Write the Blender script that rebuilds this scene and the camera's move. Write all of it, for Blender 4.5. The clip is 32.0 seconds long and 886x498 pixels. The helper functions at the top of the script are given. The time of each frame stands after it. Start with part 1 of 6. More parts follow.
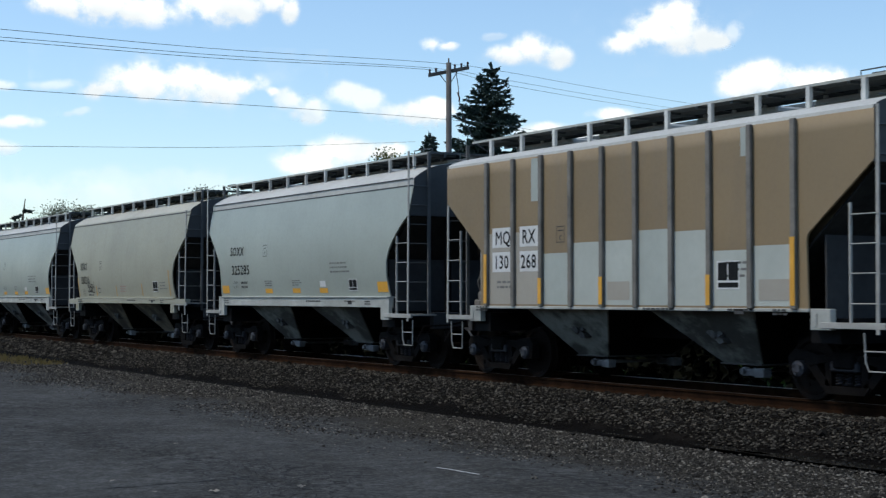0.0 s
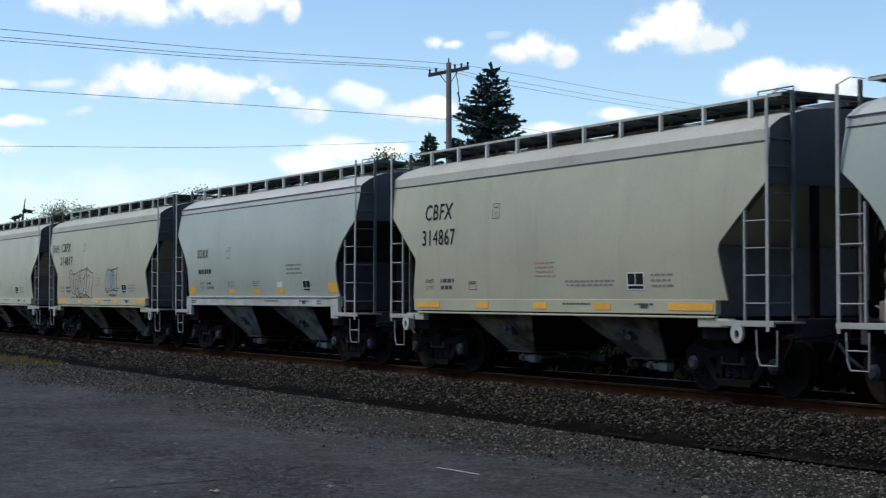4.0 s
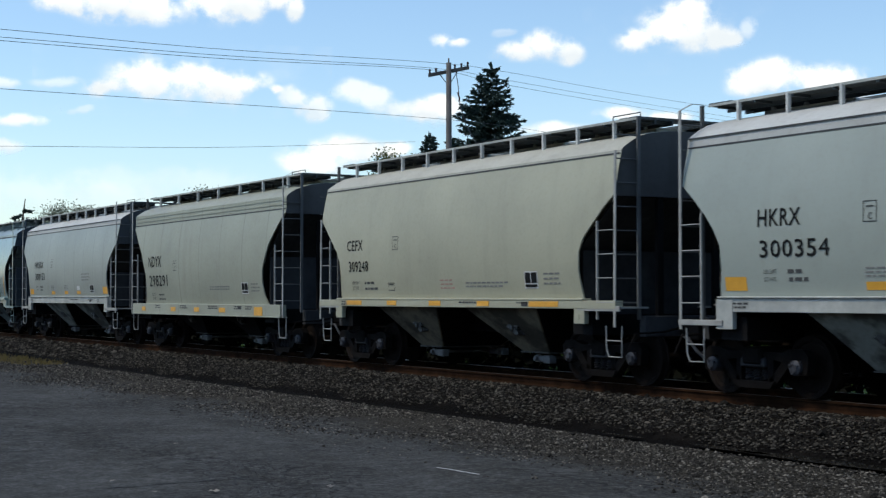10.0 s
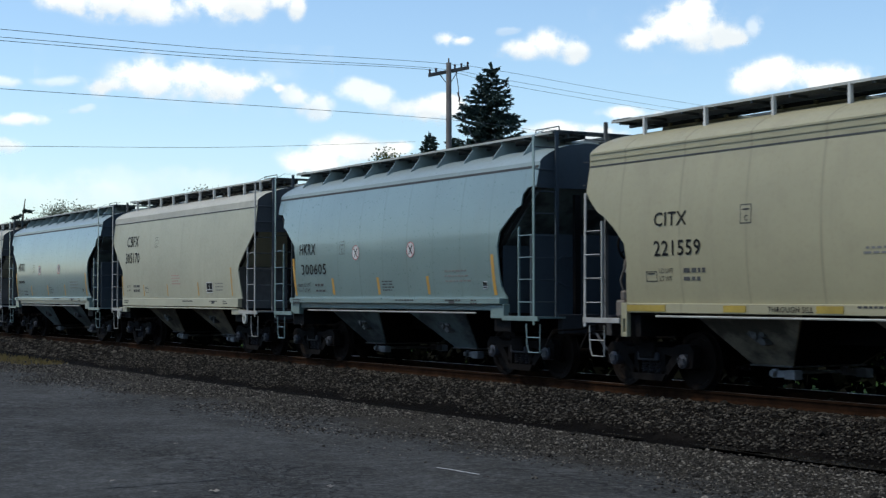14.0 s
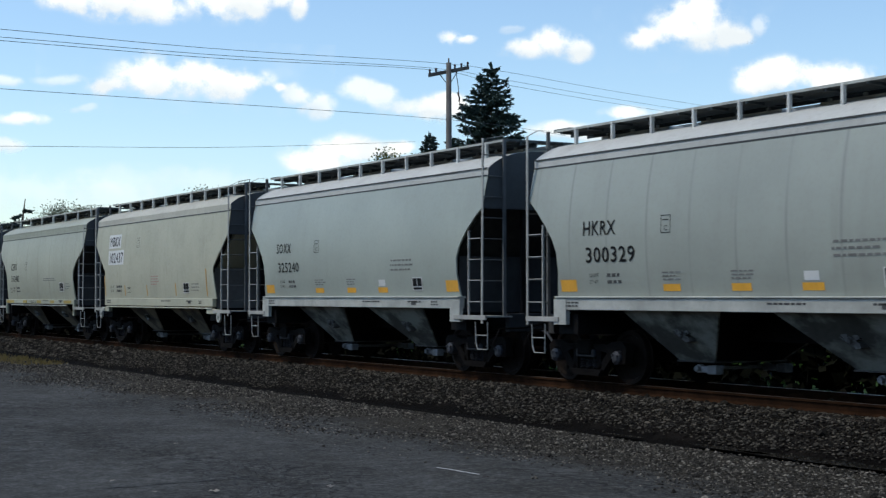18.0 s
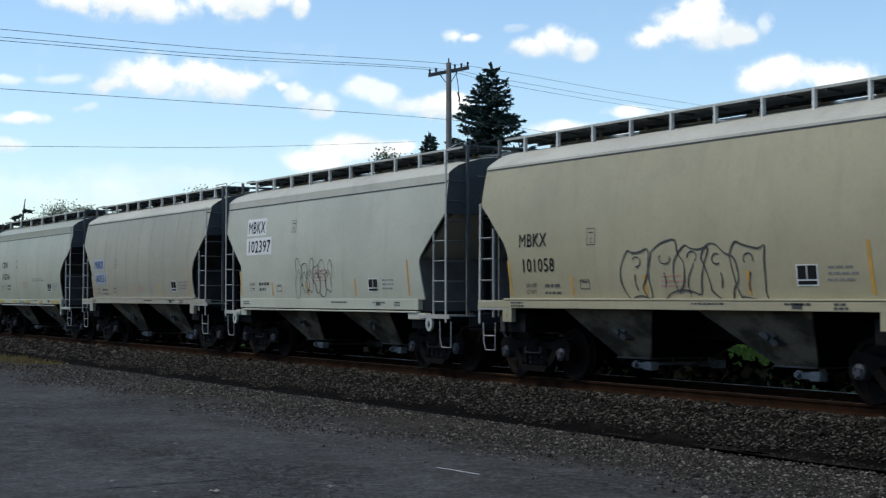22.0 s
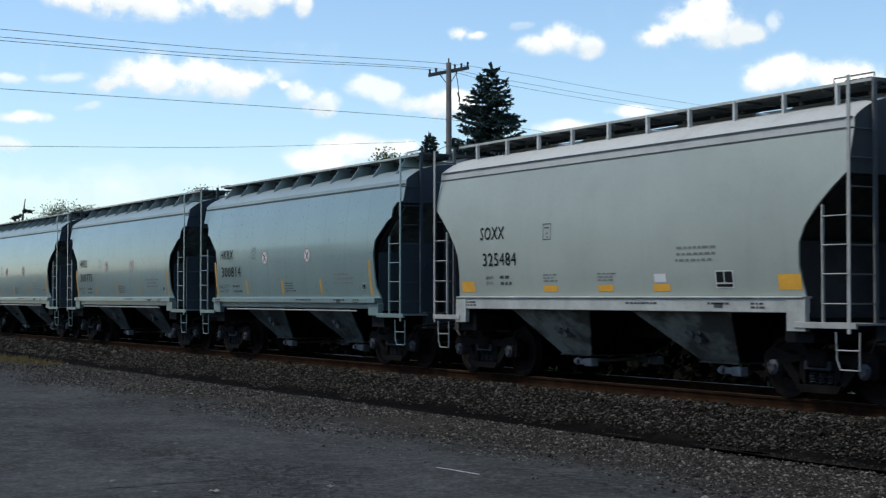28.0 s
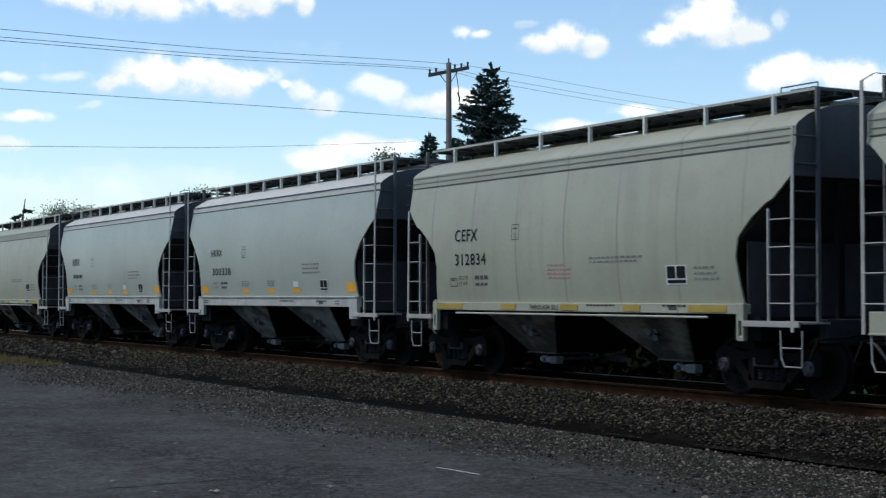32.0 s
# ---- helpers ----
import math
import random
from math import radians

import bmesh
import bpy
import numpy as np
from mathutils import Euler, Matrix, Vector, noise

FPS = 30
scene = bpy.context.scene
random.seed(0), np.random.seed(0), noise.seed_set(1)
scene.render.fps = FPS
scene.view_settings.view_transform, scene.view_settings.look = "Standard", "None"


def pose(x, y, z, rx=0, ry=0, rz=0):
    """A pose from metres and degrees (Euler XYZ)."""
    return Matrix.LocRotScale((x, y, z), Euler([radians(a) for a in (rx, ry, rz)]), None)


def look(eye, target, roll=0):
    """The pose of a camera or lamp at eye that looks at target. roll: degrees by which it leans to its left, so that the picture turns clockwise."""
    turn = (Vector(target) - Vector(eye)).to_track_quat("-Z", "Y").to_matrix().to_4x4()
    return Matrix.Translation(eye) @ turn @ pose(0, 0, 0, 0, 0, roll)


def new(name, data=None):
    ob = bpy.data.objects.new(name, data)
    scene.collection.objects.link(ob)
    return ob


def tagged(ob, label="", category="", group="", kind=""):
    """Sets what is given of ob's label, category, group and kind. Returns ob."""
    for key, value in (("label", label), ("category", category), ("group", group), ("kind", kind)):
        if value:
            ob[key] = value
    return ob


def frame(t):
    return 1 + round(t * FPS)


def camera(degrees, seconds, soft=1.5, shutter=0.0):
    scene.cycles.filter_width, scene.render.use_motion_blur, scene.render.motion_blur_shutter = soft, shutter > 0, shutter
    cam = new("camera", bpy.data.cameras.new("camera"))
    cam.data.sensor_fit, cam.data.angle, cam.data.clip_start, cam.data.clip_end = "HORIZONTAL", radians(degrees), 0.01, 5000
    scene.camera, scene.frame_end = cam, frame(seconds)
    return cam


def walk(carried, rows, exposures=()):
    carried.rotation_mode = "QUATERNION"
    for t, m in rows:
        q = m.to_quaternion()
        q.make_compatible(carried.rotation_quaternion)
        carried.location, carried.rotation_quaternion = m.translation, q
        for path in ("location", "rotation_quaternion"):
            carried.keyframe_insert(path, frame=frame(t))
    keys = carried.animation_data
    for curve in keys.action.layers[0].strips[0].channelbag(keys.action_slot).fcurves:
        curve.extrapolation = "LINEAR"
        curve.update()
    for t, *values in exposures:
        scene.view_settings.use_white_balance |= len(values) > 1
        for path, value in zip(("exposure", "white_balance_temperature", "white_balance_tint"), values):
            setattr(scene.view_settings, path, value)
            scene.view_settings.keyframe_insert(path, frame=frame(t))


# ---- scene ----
# ------------------------------------------------------------------ camera
# z = 0 is the top of the rails, the track runs along x, the train travels towards +x
cam = camera(32.89, 32.0, soft=1.3, shutter=0.06)
EYE = (0.0, 0.0, 1.473)
AIM = (-0.8636 * 50, 0.5032 * 50, 1.473 + 0.03182 * 50)
EXPOSURE = 0.22
walk(cam, [(0, look(EYE, AIM)), (32, look(EYE, AIM))], [(0, EXPOSURE, 6500, 6), (32, EXPOSURE, 6500, 6)])

# ------------------------------------------------------------------ light
SUN_ELEVATION, SUN_AZIMUTH = radians(54), radians(208)
world = bpy.data.worlds.new("sky")
world.use_nodes = True
scene.world = world
wn = world.node_tree.nodes
sky = wn.new("ShaderNodeTexSky")
sky.sky_type = "NISHITA"
sky.sun_disc = False
sky.sun_elevation, sky.sun_rotation = SUN_ELEVATION, SUN_AZIMUTH
sky.altitude, sky.air_density, sky.dust_density, sky.ozone_density = 100, 1.0, 0.5, 3.6
wn["Background"].inputs["Strength"].default_value = 0.15
world.node_tree.links.new(sky.outputs[0], wn["Background"].inputs["Color"])

sun = new("sun", bpy.data.lights.new("sun", "SUN"))
sun.data.energy, sun.data.angle, sun.data.color = 1.8, radians(12), (1.0, 0.91, 0.79)
sun_dir = Vector((math.sin(SUN_AZIMUTH) * math.cos(SUN_ELEVATION), math.cos(SUN_AZIMUTH) * math.cos(SUN_ELEVATION), math.sin(SUN_ELEVATION)))
sun.matrix_world = look(sun_dir * 60, (0, 0, 0))

# ------------------------------------------------------------------ materials


def material(name):
    m = bpy.data.materials.new(name)
    m.use_nodes = True
    return m, m.node_tree.nodes, m.node_tree.links, m.node_tree.nodes["Principled BSDF"]


def node(nodes, kind, **values):
    n = nodes.new("ShaderNode" + kind)
    for k, v in values.items():
        n.inputs[k].default_value = v
    return n


def noise_tex(nodes, links, vector, scale, detail=5.0, rough=0.6):
    n = node(nodes, "TexNoise", Scale=scale, Detail=detail, Roughness=rough)
    links.new(vector, n.inputs["Vector"])
    return n.outputs["Fac"]


def ramp(nodes, links, value, low, high, a=0.0, b=1.0):
    n = node(nodes, "MapRange")
    n.inputs["From Min"].default_value, n.inputs["From Max"].default_value = low, high
    n.inputs["To Min"].default_value, n.inputs["To Max"].default_value = a, b
    links.new(value, n.inputs["Value"])
    return n.outputs["Result"]


def mix(nodes, links, fac, a, b, blend="MIX"):
    n = nodes.new("ShaderNodeMix")
    n.data_type, n.blend_type = "RGBA", blend
    for socket, v in ((n.inputs[0], fac), (n.inputs[6], a), (n.inputs[7], b)):
        if isinstance(v, bpy.types.NodeSocket):
            links.new(v, socket)
        elif isinstance(v, (int, float)):
            socket.default_value = v
        else:
            socket.default_value = (*v, 1)
    return n.outputs[2]


def bump(nodes, links, height, strength, distance, bsdf):
    n = node(nodes, "Bump", Strength=strength, Distance=distance)
    links.new(height, n.inputs["Height"])
    links.new(n.outputs[0], bsdf.inputs["Normal"])


def coords(nodes, links, scale=(1, 1, 1), own=False):
    """Object coordinates; own: shifted by the object's random number, so that alike pieces differ."""
    tc = nodes.new("ShaderNodeTexCoord")
    out = tc.outputs["Object"]
    if own:
        info = nodes.new("ShaderNodeObjectInfo")
        mul = nodes.new("ShaderNodeMath")
        mul.operation = "MULTIPLY"
        mul.inputs[1].default_value = 300
        links.new(info.outputs["Random"], mul.inputs[0])
        add = nodes.new("ShaderNodeVectorMath")
        links.new(out, add.inputs[0])
        links.new(mul.outputs[0], add.inputs[1])
        out = add.outputs[0]
    if scale != (1, 1, 1):
        mp = node(nodes, "Mapping", Scale=scale)
        links.new(out, mp.inputs[0])
        out = mp.outputs[0]
    return out


def plain(name, color, rough=0.6, metal=0.0, vary=0.25, scale=9.0, spec=0.5):
    """A worn surface: colour that varies at two scales, with slight relief."""
    m, n, l, b = material(name)
    v = coords(n, l, own=True)
    big, small = noise_tex(n, l, v, scale * 0.25), noise_tex(n, l, v, scale * 2.5)
    dark = tuple(c * (1 - vary) for c in color)
    light = tuple(min(1, c * (1 + vary)) for c in color)
    c = mix(n, l, ramp(n, l, big, 0.3, 0.7), dark, light)
    c = mix(n, l, ramp(n, l, small, 0.45, 0.75, 0, 0.35), c, dark)
    l.new(c, b.inputs["Base Color"])
    l.new(ramp(n, l, small, 0.3, 0.7, rough - 0.08, rough + 0.1), b.inputs["Roughness"])
    b.inputs["Metallic"].default_value = metal
    b.inputs["Specular IOR Level"].default_value = spec
    bump(n, l, small, 0.15, 0.01, b)
    return m


def paint(name, color, rough=0.42, dirt=0.25, streak=0.25, rust=0.0, seams=0.0, coat=0.0, spec=0.5, relief=0.12, dirt_color=(0.16, 0.13, 0.10), pitch=1.047, caked=0.0, buckled=0.0):
    """Car paint with road grime towards stains of its own, long vertical streaks, faint weld seams and rust specks."""
    m, n, l, b = material(name)
    v = coords(n, l, own=True)
    broad = noise_tex(n, l, v, 0.45, 3)
    fine = noise_tex(n, l, v, 14, 6, 0.7)
    long_v = coords(n, l, (2.6, 2.6, 0.3), own=True)
    runs = noise_tex(n, l, long_v, 1.0, 4, 0.55)
    cloudy = noise_tex(n, l, coords(n, l, (1.1, 1.1, 1.6), own=True), 1.0, 5, 0.6)
    c = mix(n, l, ramp(n, l, broad, 0.3, 0.7), tuple(x * 0.88 for x in color), tuple(min(1, x * 1.06) for x in color))
    c = mix(n, l, ramp(n, l, runs, 0.54, 0.80, 0, streak), c, dirt_color)
    c = mix(n, l, ramp(n, l, cloudy, 0.52, 0.72, 0, dirt * 0.55), c, dirt_color)
    c = mix(n, l, ramp(n, l, fine, 0.5, 0.8, 0, dirt * 0.7), c, dirt_color)
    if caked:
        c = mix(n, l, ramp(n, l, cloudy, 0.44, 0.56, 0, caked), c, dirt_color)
    if rust:
        spots = noise_tex(n, l, coords(n, l, (2.2, 2.2, 0.9), own=True), 1.6, 8, 0.75)
        c = mix(n, l, ramp(n, l, spots, 0.60, 0.72, 0, rust), c, (0.17, 0.085, 0.045))
    if seams:
        tc = coords(n, l, (1 / pitch, 1, 1))
        sep = n.new("ShaderNodeSeparateXYZ")
        l.new(tc, sep.inputs[0])
        fr = n.new("ShaderNodeMath")
        fr.operation = "PINGPONG"
        fr.inputs[1].default_value = 0.5
        l.new(sep.outputs[0], fr.inputs[0])
        near = ramp(n, l, fr.outputs[0], 0.0, 0.04 / pitch, 1, 0)
        streaky = n.new("ShaderNodeMath")
        streaky.operation = "MULTIPLY"
        l.new(near, streaky.inputs[0])
        l.new(ramp(n, l, broad, 0.35, 0.6, 0.2 * seams, seams), streaky.inputs[1])
        c = mix(n, l, streaky.outputs[0], c, tuple(x * 0.45 for x in color))
    l.new(c, b.inputs["Base Color"])
    l.new(ramp(n, l, fine, 0.3, 0.8, rough - 0.06, rough + 0.16), b.inputs["Roughness"])
    b.inputs["Specular IOR Level"].default_value = spec
    b.inputs["Coat Weight"].default_value, b.inputs["Coat Roughness"].default_value = coat, 0.12
    if buckled:
        sheet = noise_tex(n, l, coords(n, l, (1.5, 1.0, 0.16)), 1.0, 2, 0.4)
        bump(n, l, sheet, buckled, 0.12, b)
    else:
        bump(n, l, broad, relief, 0.12, b)
    return m


PAINT = {
    "grey": paint("light_grey_car_paint", (0.336, 0.366, 0.313), 0.40, 0.16, 0.12),
    "seamed_grey": paint("light_grey_seamed_car_paint", (0.320, 0.340, 0.292), 0.42, 0.18, 0.18, seams=0.5),
    "cream": paint("cream_car_paint", (0.395, 0.382, 0.270), 0.46, 0.2, 0.2),
    "pale_cream": paint("pale_cream_car_paint", (0.458, 0.455, 0.350), 0.46, 0.2, 0.2),
    "worn_cream": paint("worn_cream_car_paint", (0.330, 0.320, 0.237), 0.48, 0.22, 0.25, rust=0.12),
    "dull_cream": paint("dull_cream_car_paint", (0.420, 0.410, 0.300), 0.5, 0.25, 0.3, rust=0.2),
    "white_cream": paint("off_white_car_paint", (0.404, 0.405, 0.316), 0.46, 0.2, 0.2, rust=0.15),
    "seamed_cream": paint("cream_seamed_car_paint", (0.29, 0.272, 0.2), 0.5, 0.3, 0.4, rust=0.15, seams=0.8, pitch=1.05),
    "yellow": paint("yellow_cream_car_paint", (0.340, 0.311, 0.188), 0.48, 0.25, 0.3, seams=0.6, pitch=1.5),
    "green_cream": paint("greenish_cream_car_paint", (0.328, 0.334, 0.252), 0.46, 0.22, 0.25, seams=0.6, pitch=1.5),
    "weathered": paint("weathered_grey_cream_car_paint", (0.315, 0.325, 0.252), 0.55, 0.35, 0.42, rust=0.3, seams=0.85, pitch=1.56),
    "blue": paint("glossy_blue_grey_car_paint", (0.175, 0.246, 0.229), 0.3, 0.08, 0.12, seams=0.4, coat=0.6, buckled=0.055),
    "ochre": paint("ochre_cream_car_paint", (0.335, 0.299, 0.184), 0.5, 0.25, 0.3, rust=0.25),
    "tan": paint("tan_car_paint", (0.245, 0.176, 0.092), 0.6, 0.3, 0.35, rust=0.1),
    "ribbed": paint("pale_ribbed_car_paint", (0.349, 0.370, 0.311), 0.46, 0.2, 0.2),
}
ROOF = {
    "light": paint("roof_light_paint", (0.50, 0.50, 0.46), 0.6, 0.4, 0.15, rust=0.08),
    "cream": paint("roof_dusty_cream_paint", (0.45, 0.435, 0.355), 0.6, 0.4, 0.2, rust=0.1),
    "blue": paint("roof_blue_paint", (0.26, 0.32, 0.31), 0.32, 0.2, 0.1),
}
# Body paint darkened for the shade under the overhang, with caked dirt on top.
SHADED_GRIME = {
    "grey": paint("shaded_grimy_grey_bay_paint", (0.30, 0.305, 0.262), 0.6, 0.5, 0.5, spec=0.15, dirt_color=(0.035, 0.031, 0.026), caked=0.75),
    "cream": paint("shaded_grimy_cream_bay_paint", (0.23, 0.195, 0.137), 0.6, 0.5, 0.5, spec=0.15, dirt_color=(0.035, 0.031, 0.026), caked=0.75),
    "blue": paint("shaded_grimy_blue_bay_paint", (0.14, 0.175, 0.17), 0.55, 0.5, 0.4, spec=0.2, dirt_color=(0.03, 0.03, 0.028), caked=0.75),
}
# Side paint again but darker: shade between the cars painted in, plus dirt.
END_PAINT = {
    "grey": paint("shaded_dirty_grey_end_paint", (0.088, 0.09, 0.089), 0.6, 0.4, 0.5, spec=0.2, dirt_color=(0.045, 0.042, 0.038)),
    "cream": paint("shaded_dirty_cream_end_paint", (0.092, 0.09, 0.086), 0.6, 0.4, 0.5, spec=0.2, dirt_color=(0.045, 0.04, 0.035)),
    "blue": paint("shaded_dirty_blue_end_paint", (0.052, 0.065, 0.074), 0.5, 0.3, 0.4, spec=0.25, dirt_color=(0.035, 0.037, 0.038)),
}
LETTER = plain("black_lettering", (0.012, 0.012, 0.012), 0.55, vary=0.1, spec=0.1)
FAINT = plain("faded_grey_lettering", (0.17, 0.168, 0.155), 0.6, spec=0.2)
REDPRINT = plain("faded_red_lettering", (0.36, 0.19, 0.155), 0.6)
ORANGE = plain("orange_reflector", (0.72, 0.36, 0.04), 0.45, vary=0.15)
YELLOW = plain("yellow_reflector", (0.47, 0.26, 0.045), 0.5, vary=0.2)
MUSTARD = plain("mustard_reflector", (0.33, 0.235, 0.035), 0.5, vary=0.2)
WHITE = plain("white_patch", (0.62, 0.62, 0.59), 0.5, vary=0.08)
PALE = plain("grey_primer_patch", (0.38, 0.408, 0.362), 0.6, vary=0.12, scale=3)
PRIMER = plain("light_primer_patch", (0.425, 0.448, 0.395), 0.6, vary=0.1, scale=3)
RIB = plain("weathered_rib_paint", (0.17, 0.155, 0.13), 0.65, vary=0.35)
BEIGE = plain("beige_patch", (0.36, 0.33, 0.27), 0.55, vary=0.06, scale=3)
FRESH = plain("fresh_cream_patch", (0.405, 0.388, 0.285), 0.5, vary=0.06, scale=3)
GRIMY = plain("grimy_brown_tank", (0.15, 0.128, 0.105), 0.6, vary=0.35)
DRY = plain("dry_leaf", (0.19, 0.17, 0.14), 0.7, vary=0.2)
BLUEPATCH = plain("pale_blue_patch", (0.25, 0.285, 0.34), 0.55, vary=0.12)
FADED = plain("faded_grey_green_spray", (0.275, 0.28, 0.215), 0.6, vary=0.12)
STENCIL = plain("grey_black_stencil", (0.06, 0.06, 0.058), 0.6, spec=0.15)
BLUEINK = plain("dark_blue_lettering", (0.025, 0.05, 0.13), 0.55, vary=0.1, spec=0.1)
SIGNRED = plain("sign_red", (0.38, 0.04, 0.035), 0.5, vary=0.1)
LADDER = plain("light_ladder_paint", (0.34, 0.335, 0.305), 0.5, spec=0.3)
POSTS = plain("white_post_paint", (0.56, 0.56, 0.52), 0.5)
GALV = plain("galvanised_grating", (0.075, 0.085, 0.085), 0.55, 0.3)
EDGE = plain("weathered_white_edge", (0.38, 0.385, 0.345), 0.5)
TRUCK = plain("grimy_cast_steel", (0.0085, 0.0072, 0.0065), 0.8, vary=0.5, spec=0.06)
WHEEL = plain("rusty_wheel_steel", (0.013, 0.0095, 0.0075), 0.7, 0.0, vary=0.3, spec=0.06)
BEARING = plain("grey_bearing_cap", (0.03, 0.03, 0.033), 0.5, 0.1, spec=0.2)
CAP = plain("blue_grey_bearing_cap", (0.045, 0.046, 0.052), 0.5, 0.1, vary=0.5, spec=0.3)
# Darker copy of the ladder paint, for ladders on the shaded car ends.
END_LADDER = plain("shaded_ladder_paint", (0.13, 0.13, 0.125), 0.55, spec=0.2)
WEB = plain("brown_grey_shear_plate", (0.15, 0.142, 0.13), 0.7, vary=0.4, spec=0.12, scale=3)
DARK_WEB = plain("dark_grey_shear_plate", (0.05, 0.05, 0.05), 0.7, vary=0.35, spec=0.12, scale=3)
GEAR = plain("light_gate_casting", (0.17, 0.17, 0.165), 0.6, vary=0.5, spec=0.2)
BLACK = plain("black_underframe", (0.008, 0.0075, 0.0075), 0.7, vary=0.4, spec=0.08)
# Sheets under the car ends: paint darkened to stand for their shade.
END_SHADE = plain("shaded_end_slope", (0.036, 0.0355, 0.034), 0.7, vary=0.5, spec=0.12, scale=4)
GATE = plain("grey_gate_steel", (0.075, 0.07, 0.063), 0.6, vary=0.5, spec=0.3)
RUBBER = plain("grey_rubber_hose", (0.07, 0.07, 0.07), 0.5)
# Bead darkened to draw the shadow line under the eave lip.
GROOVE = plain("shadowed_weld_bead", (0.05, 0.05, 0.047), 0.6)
RAIL_RUST = plain("rusty_rail_side", (0.029, 0.0138, 0.0066), 0.95, vary=0.45, scale=14, spec=0.05)
RAIL_TOP = plain("polished_rail_head", (0.85, 0.84, 0.82), 0.42, 0.95, vary=0.06)
# Darker copy of the rail head, standing in for the undersides it mirrors.
SHADED_HEAD = plain("shaded_rail_head", (0.10, 0.075, 0.058), 0.6, 0.4, vary=0.3)
TIE = plain("creosoted_tie", (0.03, 0.023, 0.018), 0.9, vary=0.4, spec=0.08)
POLE = plain("weathered_pole_wood", (0.105, 0.096, 0.09), 0.85, vary=0.3, scale=5)
WIRE = plain("dark_wire", (0.07, 0.075, 0.085), 0.6)
BARK = plain("grey_brown_bark", (0.10, 0.075, 0.055), 0.9, vary=0.35)
INSULATOR = plain("brown_porcelain", (0.06, 0.03, 0.025), 0.25)


def leaves(name, a, b_):
    m, n, l, b = material(name)
    geo = n.new("ShaderNodeNewGeometry")
    c = mix(n, l, geo.outputs["Random Per Island"], a, b_)
    l.new(c, b.inputs["Base Color"])
    b.inputs["Roughness"].default_value = 0.7
    b.inputs["Specular IOR Level"].default_value = 0.06
    return m


SPRUCE = leaves("spruce_needles", (0.026, 0.044, 0.04), (0.07, 0.1, 0.088))
LEAF = leaves("autumn_green_leaves", (0.05, 0.07, 0.022), (0.13, 0.13, 0.05))
DRYLEAF = leaves("thin_grey_green_leaves", (0.16, 0.18, 0.13), (0.30, 0.31, 0.23))
# Near-black leaves: the darkness behind and below the cars put into their colour.
SHADE_LEAVES = leaves("shade_black_leaves", (0.0018, 0.0026, 0.0012), (0.0045, 0.006, 0.0026))
GRASS = leaves("grass_blades", (0.02, 0.05, 0.008), (0.05, 0.085, 0.018))
DRYGRASS = leaves("dry_grass_blades", (0.16, 0.12, 0.04), (0.28, 0.20, 0.07))


def stones(name, a, b_):
    m, n, l, b = material(name)
    geo = n.new("ShaderNodeNewGeometry")
    tone = ramp(n, l, geo.outputs["Random Per Island"], 0, 1)
    p = n.new("ShaderNodeMath")
    p.operation = "POWER"
    p.inputs[1].default_value = 3.6
    l.new(tone, p.inputs[0])
    c = mix(n, l, p.outputs[0], a, b_)
    grain = noise_tex(n, l, coords(n, l), 60, 4)
    c = mix(n, l, ramp(n, l, grain, 0.4, 0.8, 0, 0.4), c, (0.03, 0.025, 0.02))
    l.new(c, b.inputs["Base Color"])
    b.inputs["Roughness"].default_value = 0.9
    b.inputs["Specular IOR Level"].default_value = 0.12
    return m


BALLAST = stones("ballast_stones", (0.0054, 0.0048, 0.0037), (0.142, 0.127, 0.102))
PEBBLE = stones("gravel_stones", (0.0142, 0.0129, 0.0105), (0.262, 0.236, 0.194))


